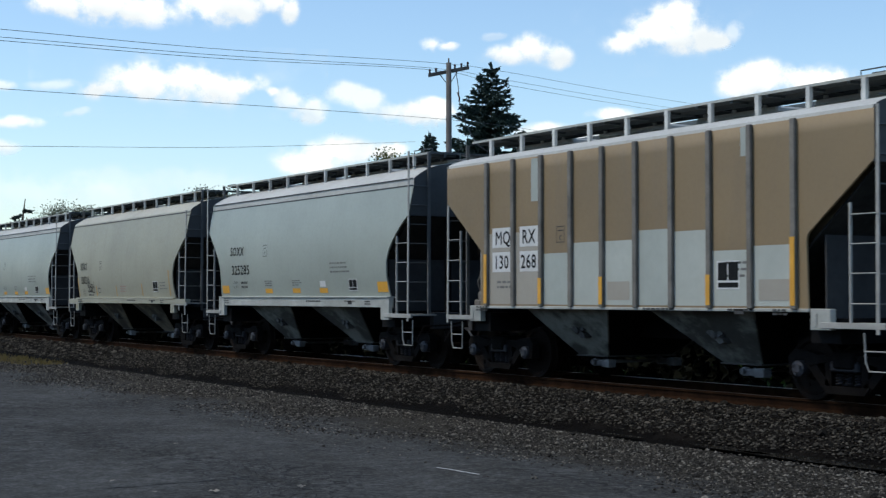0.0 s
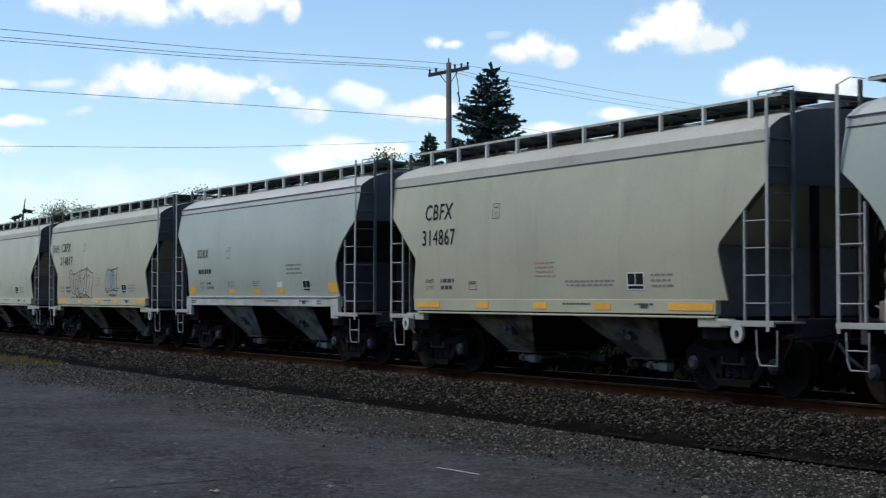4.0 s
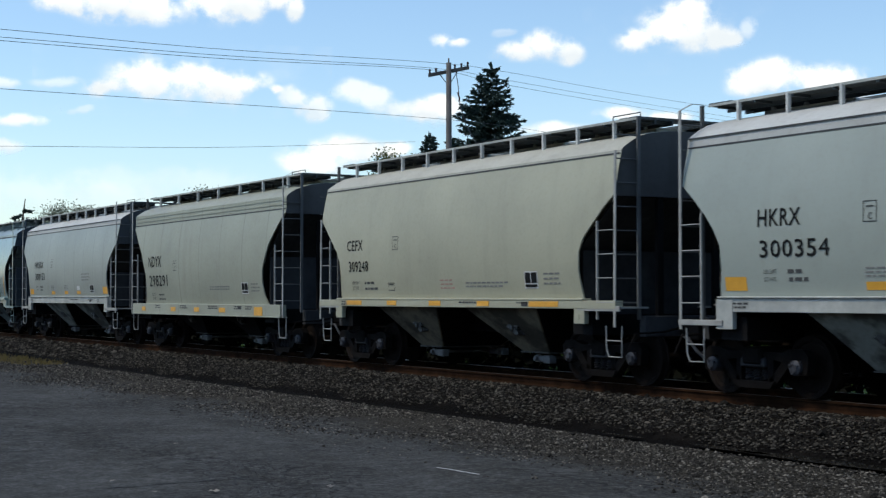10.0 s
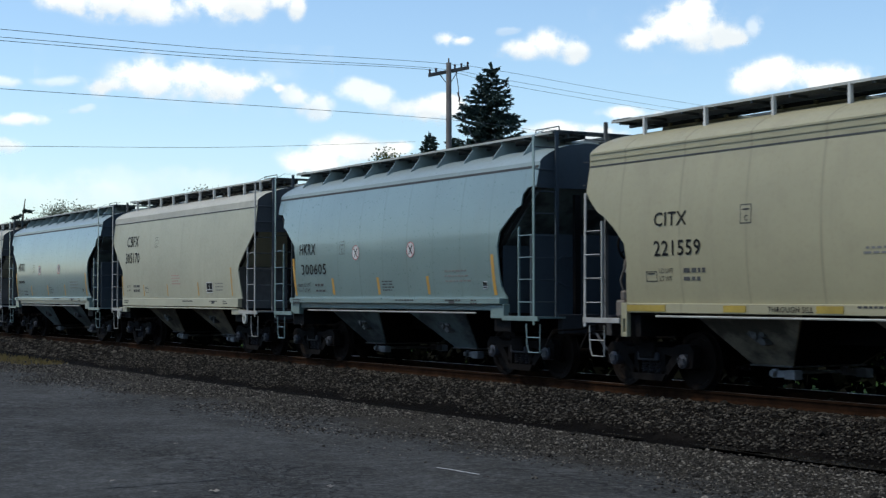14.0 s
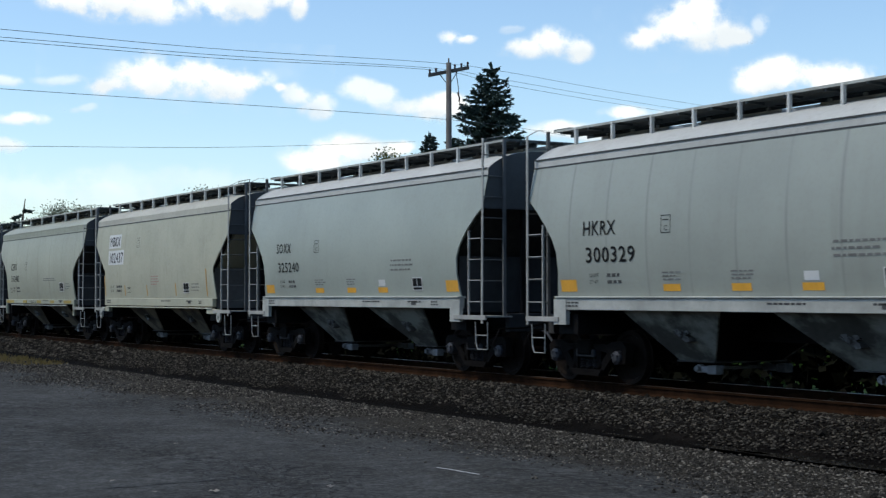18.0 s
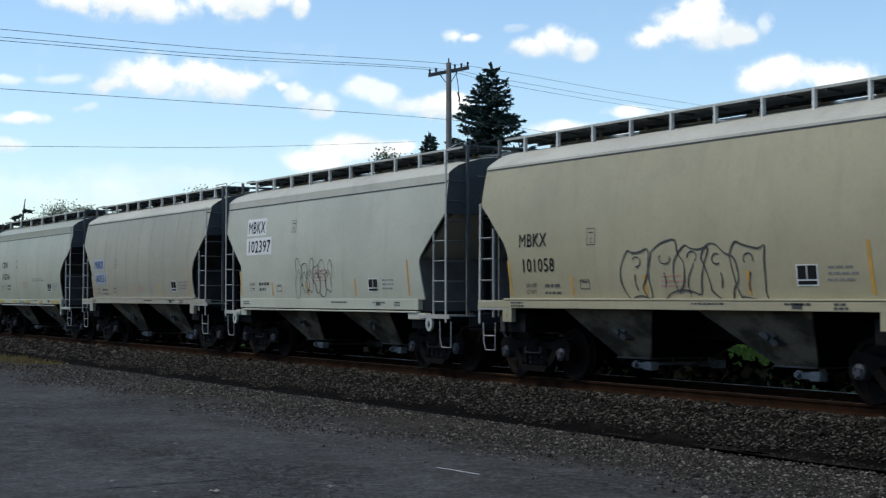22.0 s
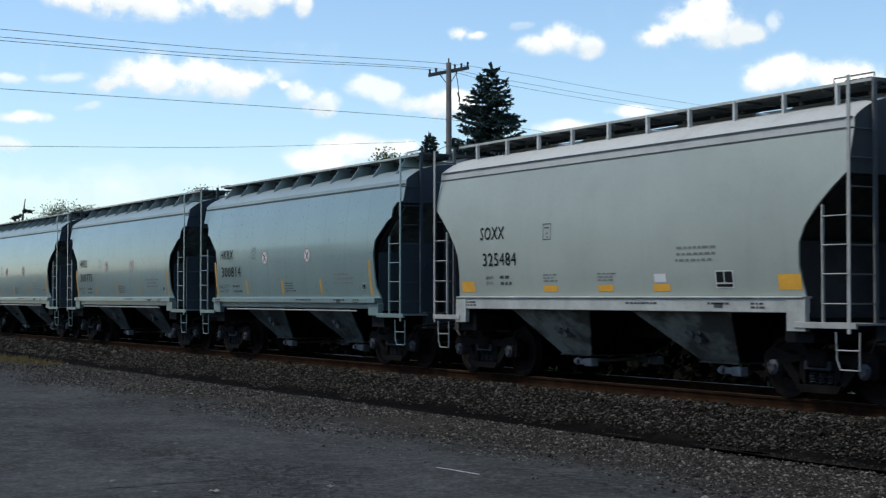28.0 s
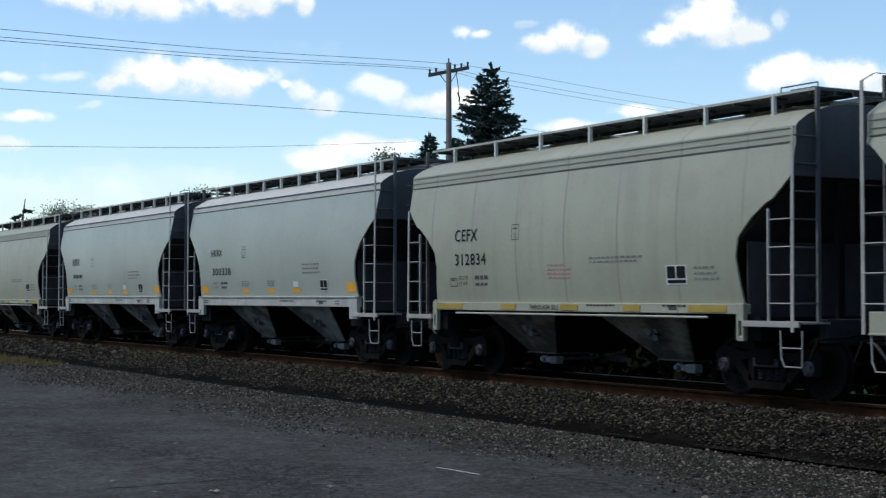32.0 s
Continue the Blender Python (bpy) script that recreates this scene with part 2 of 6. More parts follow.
def ground_material():
    """Worn asphalt near the camera, gravel, the wet ditch, ballast bed and the grass beyond, by distance from the track."""
    m, n, l, b = material("asphalt_gravel_and_grass_ground")
    v = coords(n, l)
    sep = n.new("ShaderNodeSeparateXYZ")
    l.new(v, sep.inputs[0])
    wob = noise_tex(n, l, v, 0.35, 5)
    wob2 = noise_tex(n, l, v, 2.5, 5)
    y = n.new("ShaderNodeMath")
    y.operation = "ADD"
    l.new(sep.outputs[1], y.inputs[0])
    l.new(ramp(n, l, wob, 0.25, 0.75, -0.5, 0.5), y.inputs[1])
    y2 = n.new("ShaderNodeMath")
    y2.operation = "ADD"
    l.new(y.outputs[0], y2.inputs[0])
    l.new(ramp(n, l, wob2, 0.25, 0.75, -0.35, 0.35), y2.inputs[1])
    y3 = n.new("ShaderNodeMath")
    y3.operation = "ADD"
    l.new(sep.outputs[1], y3.inputs[0])
    l.new(ramp(n, l, wob2, 0.25, 0.75, -0.38, 0.38), y3.inputs[1])
    grit = noise_tex(n, l, v, 16, 6, 0.85)
    speck = node(n, "TexVoronoi", Scale=38.0)
    l.new(v, speck.inputs["Vector"])
    patch = noise_tex(n, l, v, 0.3, 6, 0.7)
    stain = noise_tex(n, l, coords(n, l, (0.7, 1, 1)), 1.1, 6)
    asphalt = mix(n, l, ramp(n, l, patch, 0.35, 0.65), (0.048, 0.0495, 0.0495), (0.098, 0.101, 0.100))
    asphalt = mix(n, l, ramp(n, l, stain, 0.5, 0.62, 0, 0.75), asphalt, (0.044, 0.044, 0.041))
    asphalt = mix(n, l, ramp(n, l, grit, 0.48, 0.68, 0, 0.85), asphalt, (0.18, 0.178, 0.16))
    worn = noise_tex(n, l, v, 4.6, 7, 0.8)
    asphalt = mix(n, l, ramp(n, l, worn, 0.40, 0.60, 0, 0.65), asphalt, (0.036, 0.036, 0.033))
    warp = node(n, "TexNoise", Scale=1.6, Detail=6.0)
    l.new(v, warp.inputs["Vector"])
    wv = n.new("ShaderNodeVectorMath")
    wv.operation = "MULTIPLY_ADD"
    l.new(warp.outputs["Color"], wv.inputs[0])
    wv.inputs[1].default_value = (0.9, 0.9, 0)
    l.new(v, wv.inputs[2])
    nets = []
    for scale, width in ((0.09, 0.003), (5.2, 0.095)):
        crack = node(n, "TexVoronoi", Scale=scale)
        crack.feature = "DISTANCE_TO_EDGE"
        l.new(wv.outputs[0], crack.inputs["Vector"])
        nets.append(ramp(n, l, crack.outputs["Distance"], width * 0.2, width, 1, 0))
    crazed = n.new("ShaderNodeMath")
    crazed.operation = "MULTIPLY"
    l.new(nets[1], crazed.inputs[0])
    rut = n.new("ShaderNodeMath")
    rut.operation = "PINGPONG"
    rut.inputs[1].default_value = 2.1
    l.new(ramp(n, l, sep.outputs[1], 0, 100, 2.1 - 6.35, 102.1 - 6.35), rut.inputs[0])
    tired = n.new("ShaderNodeMath")
    l.new(ramp(n, l, rut.outputs[0], 0.9, 2.1, 0, 0.16), tired.inputs[0])
    l.new(noise_tex(n, l, coords(n, l, (0.45, 1, 1)), 0.7, 5), tired.inputs[1])
    l.new(ramp(n, l, tired.outputs[0], 0.47, 0.62, 0, 0.6), crazed.inputs[1])
    both = n.new("ShaderNodeMath")
    both.operation = "MAXIMUM"
    l.new(ramp(n, l, nets[0], 0, 1, 0, 0.25), both.inputs[0])
    l.new(crazed.outputs[0], both.inputs[1])
    lines = both.outputs[0]
    asphalt = mix(n, l, ramp(n, l, grit, 0.5, 0.3, 0, 0.75), asphalt, (0.026, 0.0255, 0.023))
    asphalt = mix(n, l, lines, asphalt, (0.010, 0.010, 0.010))
    gravel = mix(n, l, ramp(n, l, speck.outputs["Color"], 0.2, 0.9), (0.012, 0.011, 0.0088), (0.085, 0.077, 0.062))
    gravel = mix(n, l, ramp(n, l, stain, 0.45, 0.7, 0, 0.5), gravel, (0.026, 0.023, 0.02))
    wet = mix(n, l, wob2, (0.002, 0.0018, 0.0016), (0.006, 0.005, 0.0042))
    grass = mix(n, l, ramp(n, l, wob2, 0.3, 0.7), (0.022, 0.05, 0.009), (0.045, 0.075, 0.016))
    c = mix(n, l, ramp(n, l, y2.outputs[0], 10.0, 11.0), asphalt, gravel)
    c = mix(n, l, ramp(n, l, y3.outputs[0], 13.12, 13.3), c, wet)
    # Bed kept near black well past the track, painting in the dark beneath cars.
    c = mix(n, l, ramp(n, l, y3.outputs[0], 14.05, 14.25), c, (0.010, 0.0085, 0.007))
    c = mix(n, l, ramp(n, l, y2.outputs[0], 23.5, 24.5), c, grass)
    l.new(c, b.inputs["Base Color"])
    b.inputs["Roughness"].default_value = 0.9
    b.inputs["Specular IOR Level"].default_value = 0.04
    h = n.new("ShaderNodeMath")
    h.operation = "ADD"
    l.new(grit, h.inputs[0])
    l.new(ramp(n, l, lines, 0, 1, 0, -1), h.inputs[1])
    bump(n, l, h.outputs[0], 0.8, 0.025, b)
    return m


def spray_material():
    """A washed-out cloud of violet spray that lets the paint below show through."""
    m, n, l, b = material("washed_out_violet_spray")
    v = coords(n, l)
    c = mix(n, l, ramp(n, l, noise_tex(n, l, v, 2.2, 4), 0.4, 0.6), (0.22, 0.20, 0.27), (0.40, 0.39, 0.38))
    l.new(c, b.inputs["Base Color"])
    at = node(n, "Mapping", Location=(2.35, 0, -1.98 / 0.6), Scale=(0.95, 0, 1 / 0.6))
    l.new(v, at.inputs[0])
    ln = n.new("ShaderNodeVectorMath")
    ln.operation = "LENGTH"
    l.new(at.outputs[0], ln.inputs[0])
    soft = n.new("ShaderNodeMath")
    soft.operation = "MULTIPLY"
    l.new(ramp(n, l, ln.outputs["Value"], 0.3, 0.92, 0.75, 0.0), soft.inputs[0])
    l.new(ramp(n, l, noise_tex(n, l, v, 3.5, 6, 0.7), 0.38, 0.6, 0.15, 1.0), soft.inputs[1])
    l.new(soft.outputs[0], b.inputs["Alpha"])
    return m


SPRAY = spray_material()
GROUND = ground_material()
m_, n_, l_, b_ = material("ditch_water")
b_.inputs["Base Color"].default_value, b_.inputs["Roughness"].default_value = (0.012, 0.012, 0.011, 1), 0.08
WATER = m_

# ------------------------------------------------------------------ mesh helpers
MESHES = {}


def part(name, bm, mat, parent=None, label="", m=None):
    """Links a bmesh (or a mesh made before) as one object under a thing or a part."""
    if isinstance(bm, bmesh.types.BMesh):
        me = bpy.data.meshes.new(name)
        bm.to_mesh(me)
        bm.free()
        me.materials.append(mat)
    else:
        me = bm
    ob = new(name, me)
    if parent:
        ob.parent = parent
    if m is not None:
        ob.matrix_local = m
    if label:
        ob["label"] = label
    return ob


def shared(key, make, mat):
    """One mesh for all alike parts in one material."""
    k = (key, mat.name)
    if k not in MESHES:
        bm = make()
        me = bpy.data.meshes.new(str(key if isinstance(key, str) else key[0]))
        bm.to_mesh(me)
        bm.free()
        me.materials.append(mat)
        MESHES[k] = me
    return MESHES[k]


def add_box(bm, x0, x1, y0, y1, z0, z1, bevel=0.0):
    v = [bm.verts.new((x, y, z)) for x in (x0, x1) for y in (y0, y1) for z in (z0, z1)]
    fs = [bm.faces.new([v[i] for i in f]) for f in ((0, 1, 3, 2), (4, 6, 7, 5), (0, 4, 5, 1), (2, 3, 7, 6), (0, 2, 6, 4), (1, 5, 7, 3))]
    if bevel:
        es = list({e for f in fs for e in f.edges})
        bmesh.ops.bevel(bm, geom=es, offset=bevel, segments=1, affect="EDGES")
    return bm


def box(x0, x1, y0, y1, z0, z1, bevel=0.0):
    return add_box(bmesh.new(), x0, x1, y0, y1, z0, z1, bevel)


def add_tube(bm, pts, radius, sides=6, radius_end=None):
    """A round bar along a line of points."""
    pts = [Vector(p) for p in pts]
    rings = []
    for i, p in enumerate(pts):
        d = (pts[min(i + 1, len(pts) - 1)] - pts[max(i - 1, 0)]).normalized()
        a = d.orthogonal().normalized() if not rings else (side - d * side.dot(d)).normalized()
        side = a
        b = d.cross(a)
        r = radius if radius_end is None else radius + (radius_end - radius) * i / (len(pts) - 1)
        rings.append([bm.verts.new(p + (a * math.cos(q) + b * math.sin(q)) * r) for q in (2 * math.pi * k / sides for k in range(sides))])
    for r0, r1 in zip(rings, rings[1:]):
        for k in range(sides):
            f = bm.faces.new((r0[k], r0[(k + 1) % sides], r1[(k + 1) % sides], r1[k]))
            f.smooth = sides > 6
    bm.faces.new(rings[0][::-1])
    bm.faces.new(rings[-1])
    return bm


def tube(pts, radius, sides=6, radius_end=None):
    return add_tube(bmesh.new(), pts, radius, sides, radius_end)


def add_disc(bm, centre, axis, profile, sides=24):
    """A turned piece: profile of (along the axis, radius) round an axis ('x' or 'y')."""
    c = Vector(centre)
    rings = []
    for d, r in profile:
        ring = []
        for k in range(sides):
            a = 2 * math.pi * k / sides
            o = Vector((math.cos(a) * r, d, math.sin(a) * r)) if axis == "y" else Vector((d, math.cos(a) * r, math.sin(a) * r))
            ring.append(bm.verts.new(c + o))
        rings.append(ring)
    for r0, r1 in zip(rings, rings[1:]):
        for k in range(sides):
            bm.faces.new((r0[k], r1[k], r1[(k + 1) % sides], r0[(k + 1) % sides]))
    bm.faces.new(rings[0])
    bm.faces.new(rings[-1][::-1])
    bmesh.ops.recalc_face_normals(bm, faces=bm.faces)
    return bm


def add_prism(bm, outline, y0, y1):
    """An outline in x and z, drawn out from y0 to y1."""
    a = [bm.verts.new((x, y0, z)) for x, z in outline]
    b = [bm.verts.new((x, y1, z)) for x, z in outline]
    bm.faces.new(a)
    bm.faces.new(b[::-1])
    k = len(a)
    for i in range(k):
        bm.faces.new((a[i], b[i], b[(i + 1) % k], a[(i + 1) % k]))
    bmesh.ops.recalc_face_normals(bm, faces=bm.faces)
    return bm


def prism(outline, y0, y1):
    return add_prism(bmesh.new(), outline, y0, y1)


def mesh_from(name, verts, faces, mat, smooth=False):
    me = bpy.data.meshes.new(name)
    me.from_pydata(verts, [], faces)
    me.materials.append(mat)
    if smooth:
        for p in me.polygons:
            p.use_smooth = True
    return me

# ------------------------------------------------------------------ letters of the built-in font
GLYPHS = {}


def cut_glyphs(chars):
    """Each letter once as a flat outline of unit size, with the step to the next one."""
    made = []
    for c in chars:
        for words in (c, c + "I"):
            cu = bpy.data.curves.new("glyph", "FONT")
            cu.body, cu.size, cu.resolution_u, cu.space_character = words, 1 / 0.72, 2, 1.08
            cu.offset = 0.0 if c in "MWNAV4" else 0.013
            ob = bpy.data.objects.new("glyph", cu)
            scene.collection.objects.link(ob)
            made.append(ob)
    dg = bpy.context.evaluated_depsgraph_get()
    out = []
    for ob in made:
        me = bpy.data.meshes.new_from_object(ob.evaluated_get(dg))
        out.append(([v.co.xy[:] for v in me.vertices], [tuple(p.vertices) for p in me.polygons]))
        bpy.data.meshes.remove(me)
    bar = max(p[0] for p in out[2 * chars.index("I")][0])
    for c, (verts, faces), (pair, _) in zip(chars, out[::2], out[1::2]):
        GLYPHS[c] = (verts, faces, max(p[0] for p in pair) - bar)
    for ob in made:
        cu = ob.data
        bpy.data.objects.remove(ob)
        bpy.data.curves.remove(cu)
    GLYPHS[" "] = ([], [], GLYPHS["I"][2] * 1.1)


cut_glyphs("IABCDEFGHJKLMNOPQRSTUVWXYZ0123456789")
# ------------------------------------------------------------------ ground and track
TRACK_Y, RAIL_Y = 16.21, 0.752


def ground_height(y):
    pts = ((-1e4, -0.5), (9.0, -0.5), (11.5, -0.52), (13.0, -0.56), (13.55, -0.66), (13.95, -0.64), (14.75, -0.22), (15.1, -0.165), (15.32, -0.195), (17.2, -0.175), (17.5, -0.25), (18.9, -0.7), (22, -0.7), (1e4, -0.7))
    for (a, za), (b, zb) in zip(pts, pts[1:]):
        if y <= b:
            return za + (zb - za) * (y - a) / (b - a)
    return -0.7


def build_ground():
    ys = [-3000, -300, -40, -10, 0, 3, 5, 6, 7, 8, 9, 9.6, 10.2, 10.8, 11.4, 12, 12.5, 13.0, 13.25, 13.55, 13.75, 13.95, 14.3, 14.7, 15.1, 15.3, 16.2, 17.1, 17.5, 18.2, 18.9, 20, 22, 26, 40, 90, 300, 1000, 4000]
    xs = [-4000, -1500, -600, -250, -120, -80] + [-65 + 1.0 * i for i in range(61)] + [0, 10, 40, 150, 600, 2500]
    verts, faces = [], []
    for x in xs:
        for y in ys:
            z = ground_height(y)
            if -70 < x < 0 and 3 < y < 13.8:
                z += 0.03 * noise.noise((x * 0.35, y * 0.5, 0)) + 0.012 * noise.noise((x * 1.7, y * 2.1, 4))
            verts.append((x, y, z))
    k = len(ys)
    for i in range(len(xs) - 1):
        for j in range(k - 1):
            faces.append((i * k + j, (i + 1) * k + j, (i + 1) * k + j + 1, i * k + j + 1))
    ob = new("ground", mesh_from("ground", verts, faces, GROUND, True))
    tagged(ob, "worn cracked asphalt, gravel and grass beside the railway track", "ground", kind="structure")


build_ground()


def heights(y):
    ys = np.array([9.0, 11.5, 13.0, 13.55, 13.95, 14.75, 15.1, 15.32, 17.2, 17.5, 18.9])
    return np.interp(y, ys, [ground_height(v) for v in ys])


def scatter(name, mat, count, size, region, sink=0.35, label="", category="", seed=1, density=None):
    """Loose stones, many to one mesh: squashed uneven lumps."""
    rng = np.random.default_rng(seed)
    x0, x1, y0, y1 = region
    base = np.array([(1, 0, 0), (-1, 0, 0), (0, 1, 0), (0, -1, 0), (0, 0, 1), (0.7, 0.7, 0.4), (-0.7, 0.6, 0.5), (-0.6, -0.7, 0.4), (0.7, -0.6, 0.5)])
    tris = np.array([(4, 0, 5), (4, 5, 2), (4, 2, 6), (4, 6, 1), (4, 1, 7), (4, 7, 3), (4, 3, 8), (4, 8, 0), (0, 2, 5), (2, 1, 6), (1, 3, 7), (3, 0, 8)])
    x, y = rng.uniform(x0, x1, count), rng.uniform(y0, y1, count)
    if density is not None:
        keep = rng.random(count) < density(x, y)
        x, y = x[keep], y[keep]
    n = len(x)
    s = size * rng.lognormal(0, 0.38, n)
    p = base[None] * (1 + rng.normal(0, 0.16, (n, 9, 3))) * np.stack((s, s * rng.uniform(0.6, 1, n), s * rng.uniform(0.5, 0.9, n)), 1)[:, None]
    a = rng.uniform(0, 6.28, n)[:, None]
    c, sn = np.cos(a), np.sin(a)
    q = np.stack((p[..., 0] * c - p[..., 1] * sn + x[:, None], p[..., 0] * sn + p[..., 1] * c + y[:, None], p[..., 2] + (heights(y) + s * (1 - sink) * 0.5)[:, None]), -1)
    faces = (tris[None] + 9 * np.arange(n)[:, None, None]).reshape(-1, 3)
    ob = new(name, mesh_from(name, q.reshape(-1, 3), faces, mat))
    return tagged(ob, label, category, kind="stuff")


scatter("ballast", BALLAST, 10000, 0.034, (-66, -45, 14.08, 15.42), label="grey crushed stone ballast banked against the rail", category="ballast", seed=6)
scatter("ballast", BALLAST, 92000, 0.0175, (-46, -10, 13.9, 15.42), label="grey crushed stone ballast banked against the rail", category="ballast", seed=2,
        density=lambda x, y: np.clip((y - 14.0 + 0.07 * np.sin(x * 1.1) + 0.06 * np.sin(x * 2.7 + 1)) / 0.22, 0.015, 1))
scatter("ballast", BALLAST, 6000, 0.03, (-62, -10, 15.6, 17.2), label="grey crushed stone ballast between the rails", category="ballast", seed=5)
scatter("gravel", PEBBLE, 98000, 0.0118, (-48, -9, 8.6, 13.3), label="fine grey gravel strewn beside the asphalt", category="gravel", seed=3,
        density=lambda x, y: np.clip((y - 9.3 + 0.5 * np.sin(x * 0.5) + 0.3 * np.sin(x * 1.3 + y)) / 1.6, 0.03, 1) * np.clip((13.2 + 0.08 * np.sin(x * 0.9) + 0.07 * np.sin(x * 2.3) - y) / 0.25, 0.03, 1))


def build_puddle():
    bm = bmesh.new()
    for x0, x1, y0, w in ((-16.6, -14.9, 13.66, 0.14), (-15.4, -12.2, 13.68, 0.24), (-18.6, -17.6, 13.64, 0.09)):
        ring = []
        for k in range(22):
            a = 2 * math.pi * k / 22
            r = 1 + 0.25 * noise.noise((math.cos(a) * 2, math.sin(a) * 2, x0))
            ring.append(bm.verts.new(((x0 + x1) / 2 + math.cos(a) * (x1 - x0) / 2 * r, y0 + math.sin(a) * w * r, -0.592)))
        bm.faces.new(ring)
    ob = part("puddle", bm, WATER)
    tagged(ob, "dark shallow rainwater lying in the trackside ditch", "puddle", kind="structure")


build_puddle()


def rail(name, y, head, look_of_head):
    """A rail of the usual section, 17 cm high, with a bright running surface."""
    half = [(0.0, 0.0), (0.030, 0.0), (0.036, -0.008), (0.036, -0.034), (0.012, -0.045), (0.010, -0.125), (0.03, -0.143), (0.072, -0.158), (0.072, -0.172)]
    sec = half + [(-a, b) for a, b in half[::-1] if a]
    root = new(name)
    root.location = (0, y, 0)
    bm = bmesh.new()
    xs = (-1500, -300, -70, -30, 0, 300, 1500)
    rings = [[bm.verts.new((x, a, b)) for a, b in sec] for x in xs]
    for r0, r1 in zip(rings, rings[1:]):
        for k in range(len(sec)):
            bm.faces.new((r0[k], r1[k], r1[(k + 1) % len(sec)], r0[(k + 1) % len(sec)]))
    part("rail_section", bm, RAIL_RUST, root)
    part("running_surface", box(-1500, 1500, -0.024, 0.024, 0.0, 0.003), head, root, look_of_head)
    tagged(root, "rusty brown steel rail with a polished top on ballast", "rail", "rails of the track")
    return root


near_rail = rail("rail", TRACK_Y - RAIL_Y, SHADED_HEAD, "brown running surface coloured for the dark it mirrors")
far_rail = rail("rail", TRACK_Y + RAIL_Y, RAIL_TOP, "polished bright running surface")


def build_ties():
    rng = random.Random(4)
    sleeper = new("track_ties")
    for i in range(112):
        bm_me = shared("tie", lambda: box(-0.115, 0.115, -1.3, 1.3, -0.15, 0.0, 0.012), TIE)
        part("tie", bm_me, TIE, sleeper, m=pose(-64 + i * 0.52, TRACK_Y + rng.uniform(-0.04, 0.04), -0.175 + rng.uniform(-0.012, 0), 0, 0, rng.uniform(-1, 1)))
    tagged(sleeper, "dark creosoted wooden ties bedded in grey ballast", "track ties", kind="structure")


build_ties()


def grass_tufts(name, mat, count, region, height, label, seed):
    rng = random.Random(seed)
    verts, faces = [], []
    for i in range(count):
        x, y = rng.uniform(region[0], region[1]), rng.uniform(region[2], region[3])
        z = ground_height(y) - 0.01
        for k in range(7):
            a, h = rng.uniform(0, 6.28), height * rng.uniform(0.5, 1.2)
            dx, dy, w = math.cos(a), math.sin(a), 0.008 + 0.006 * rng.random()
            bx, by = x + rng.gauss(0, 0.07), y + rng.gauss(0, 0.07)
            o = len(verts)
            lean = rng.uniform(0.1, 0.6) * h
            verts += [(bx - dy * w, by + dx * w, z), (bx + dy * w, by - dx * w, z), (bx + dx * lean * 0.4, by + dy * lean * 0.4, z + h * 0.65), (bx + dx * lean, by + dy * lean, z + h)]
            faces += [(o, o + 1, o + 2), (o + 2, o + 3, o)]
    tagged(new(name, mesh_from(name, verts, faces, mat)), label, "grass", kind="stuff")


grass_tufts("grass", GRASS, 4500, (-52, -27, 25.5, 42), 0.22, "green grass growing on the far side of the track", 7)
grass_tufts("dry_grass", DRYGRASS, 160, (-52, -44, 11.3, 12.9), 0.14, "yellowed dry grass tufts in the gravel", 8)


def undergrowth():
    """A made-up low bank of near-black leaves that closes the view under the cars."""
    rng = np.random.default_rng(17)
    n = 105000
    x = rng.uniform(-120, -8, n)
    top = 4.2 + 0.3 * np.sin(x * 0.31) + 0.25 * np.sin(x * 0.83 + 1)
    y = rng.uniform(0, 1, n) ** 2 * 3.0 + 21.0 + 0.5 * np.sin(x * 0.6)
    z = -0.7 + rng.uniform(0, 1, n) ** 0.8 * top
    keep = ~((np.abs(x + 1.12 * y) < 0.8) & (z < 0.5) & (z > 0.05))
    x, y, z, n = x[keep], y[keep], z[keep], int(keep.sum())
    c = np.stack((x, y, z), 1)
    d = rng.normal(0, 1, (n, 3))
    d /= np.linalg.norm(d, axis=1)[:, None]
    e = np.cross(d, rng.normal(0, 1, (n, 3)))
    e /= np.linalg.norm(e, axis=1)[:, None]
    s = rng.uniform(0.1, 0.22, n)[:, None]
    quads = np.stack((c - d * s, c + e * s * 0.6, c + d * s, c - e * s * 0.6), 1).reshape(-1, 3)
    faces = np.arange(n * 4).reshape(-1, 4)
    tagged(new("undergrowth", mesh_from("undergrowth", quads.tolist(), faces.tolist(), SHADE_LEAVES)), "near-black leaf bank added beyond the track", "undergrowth", kind="stuff")


undergrowth()


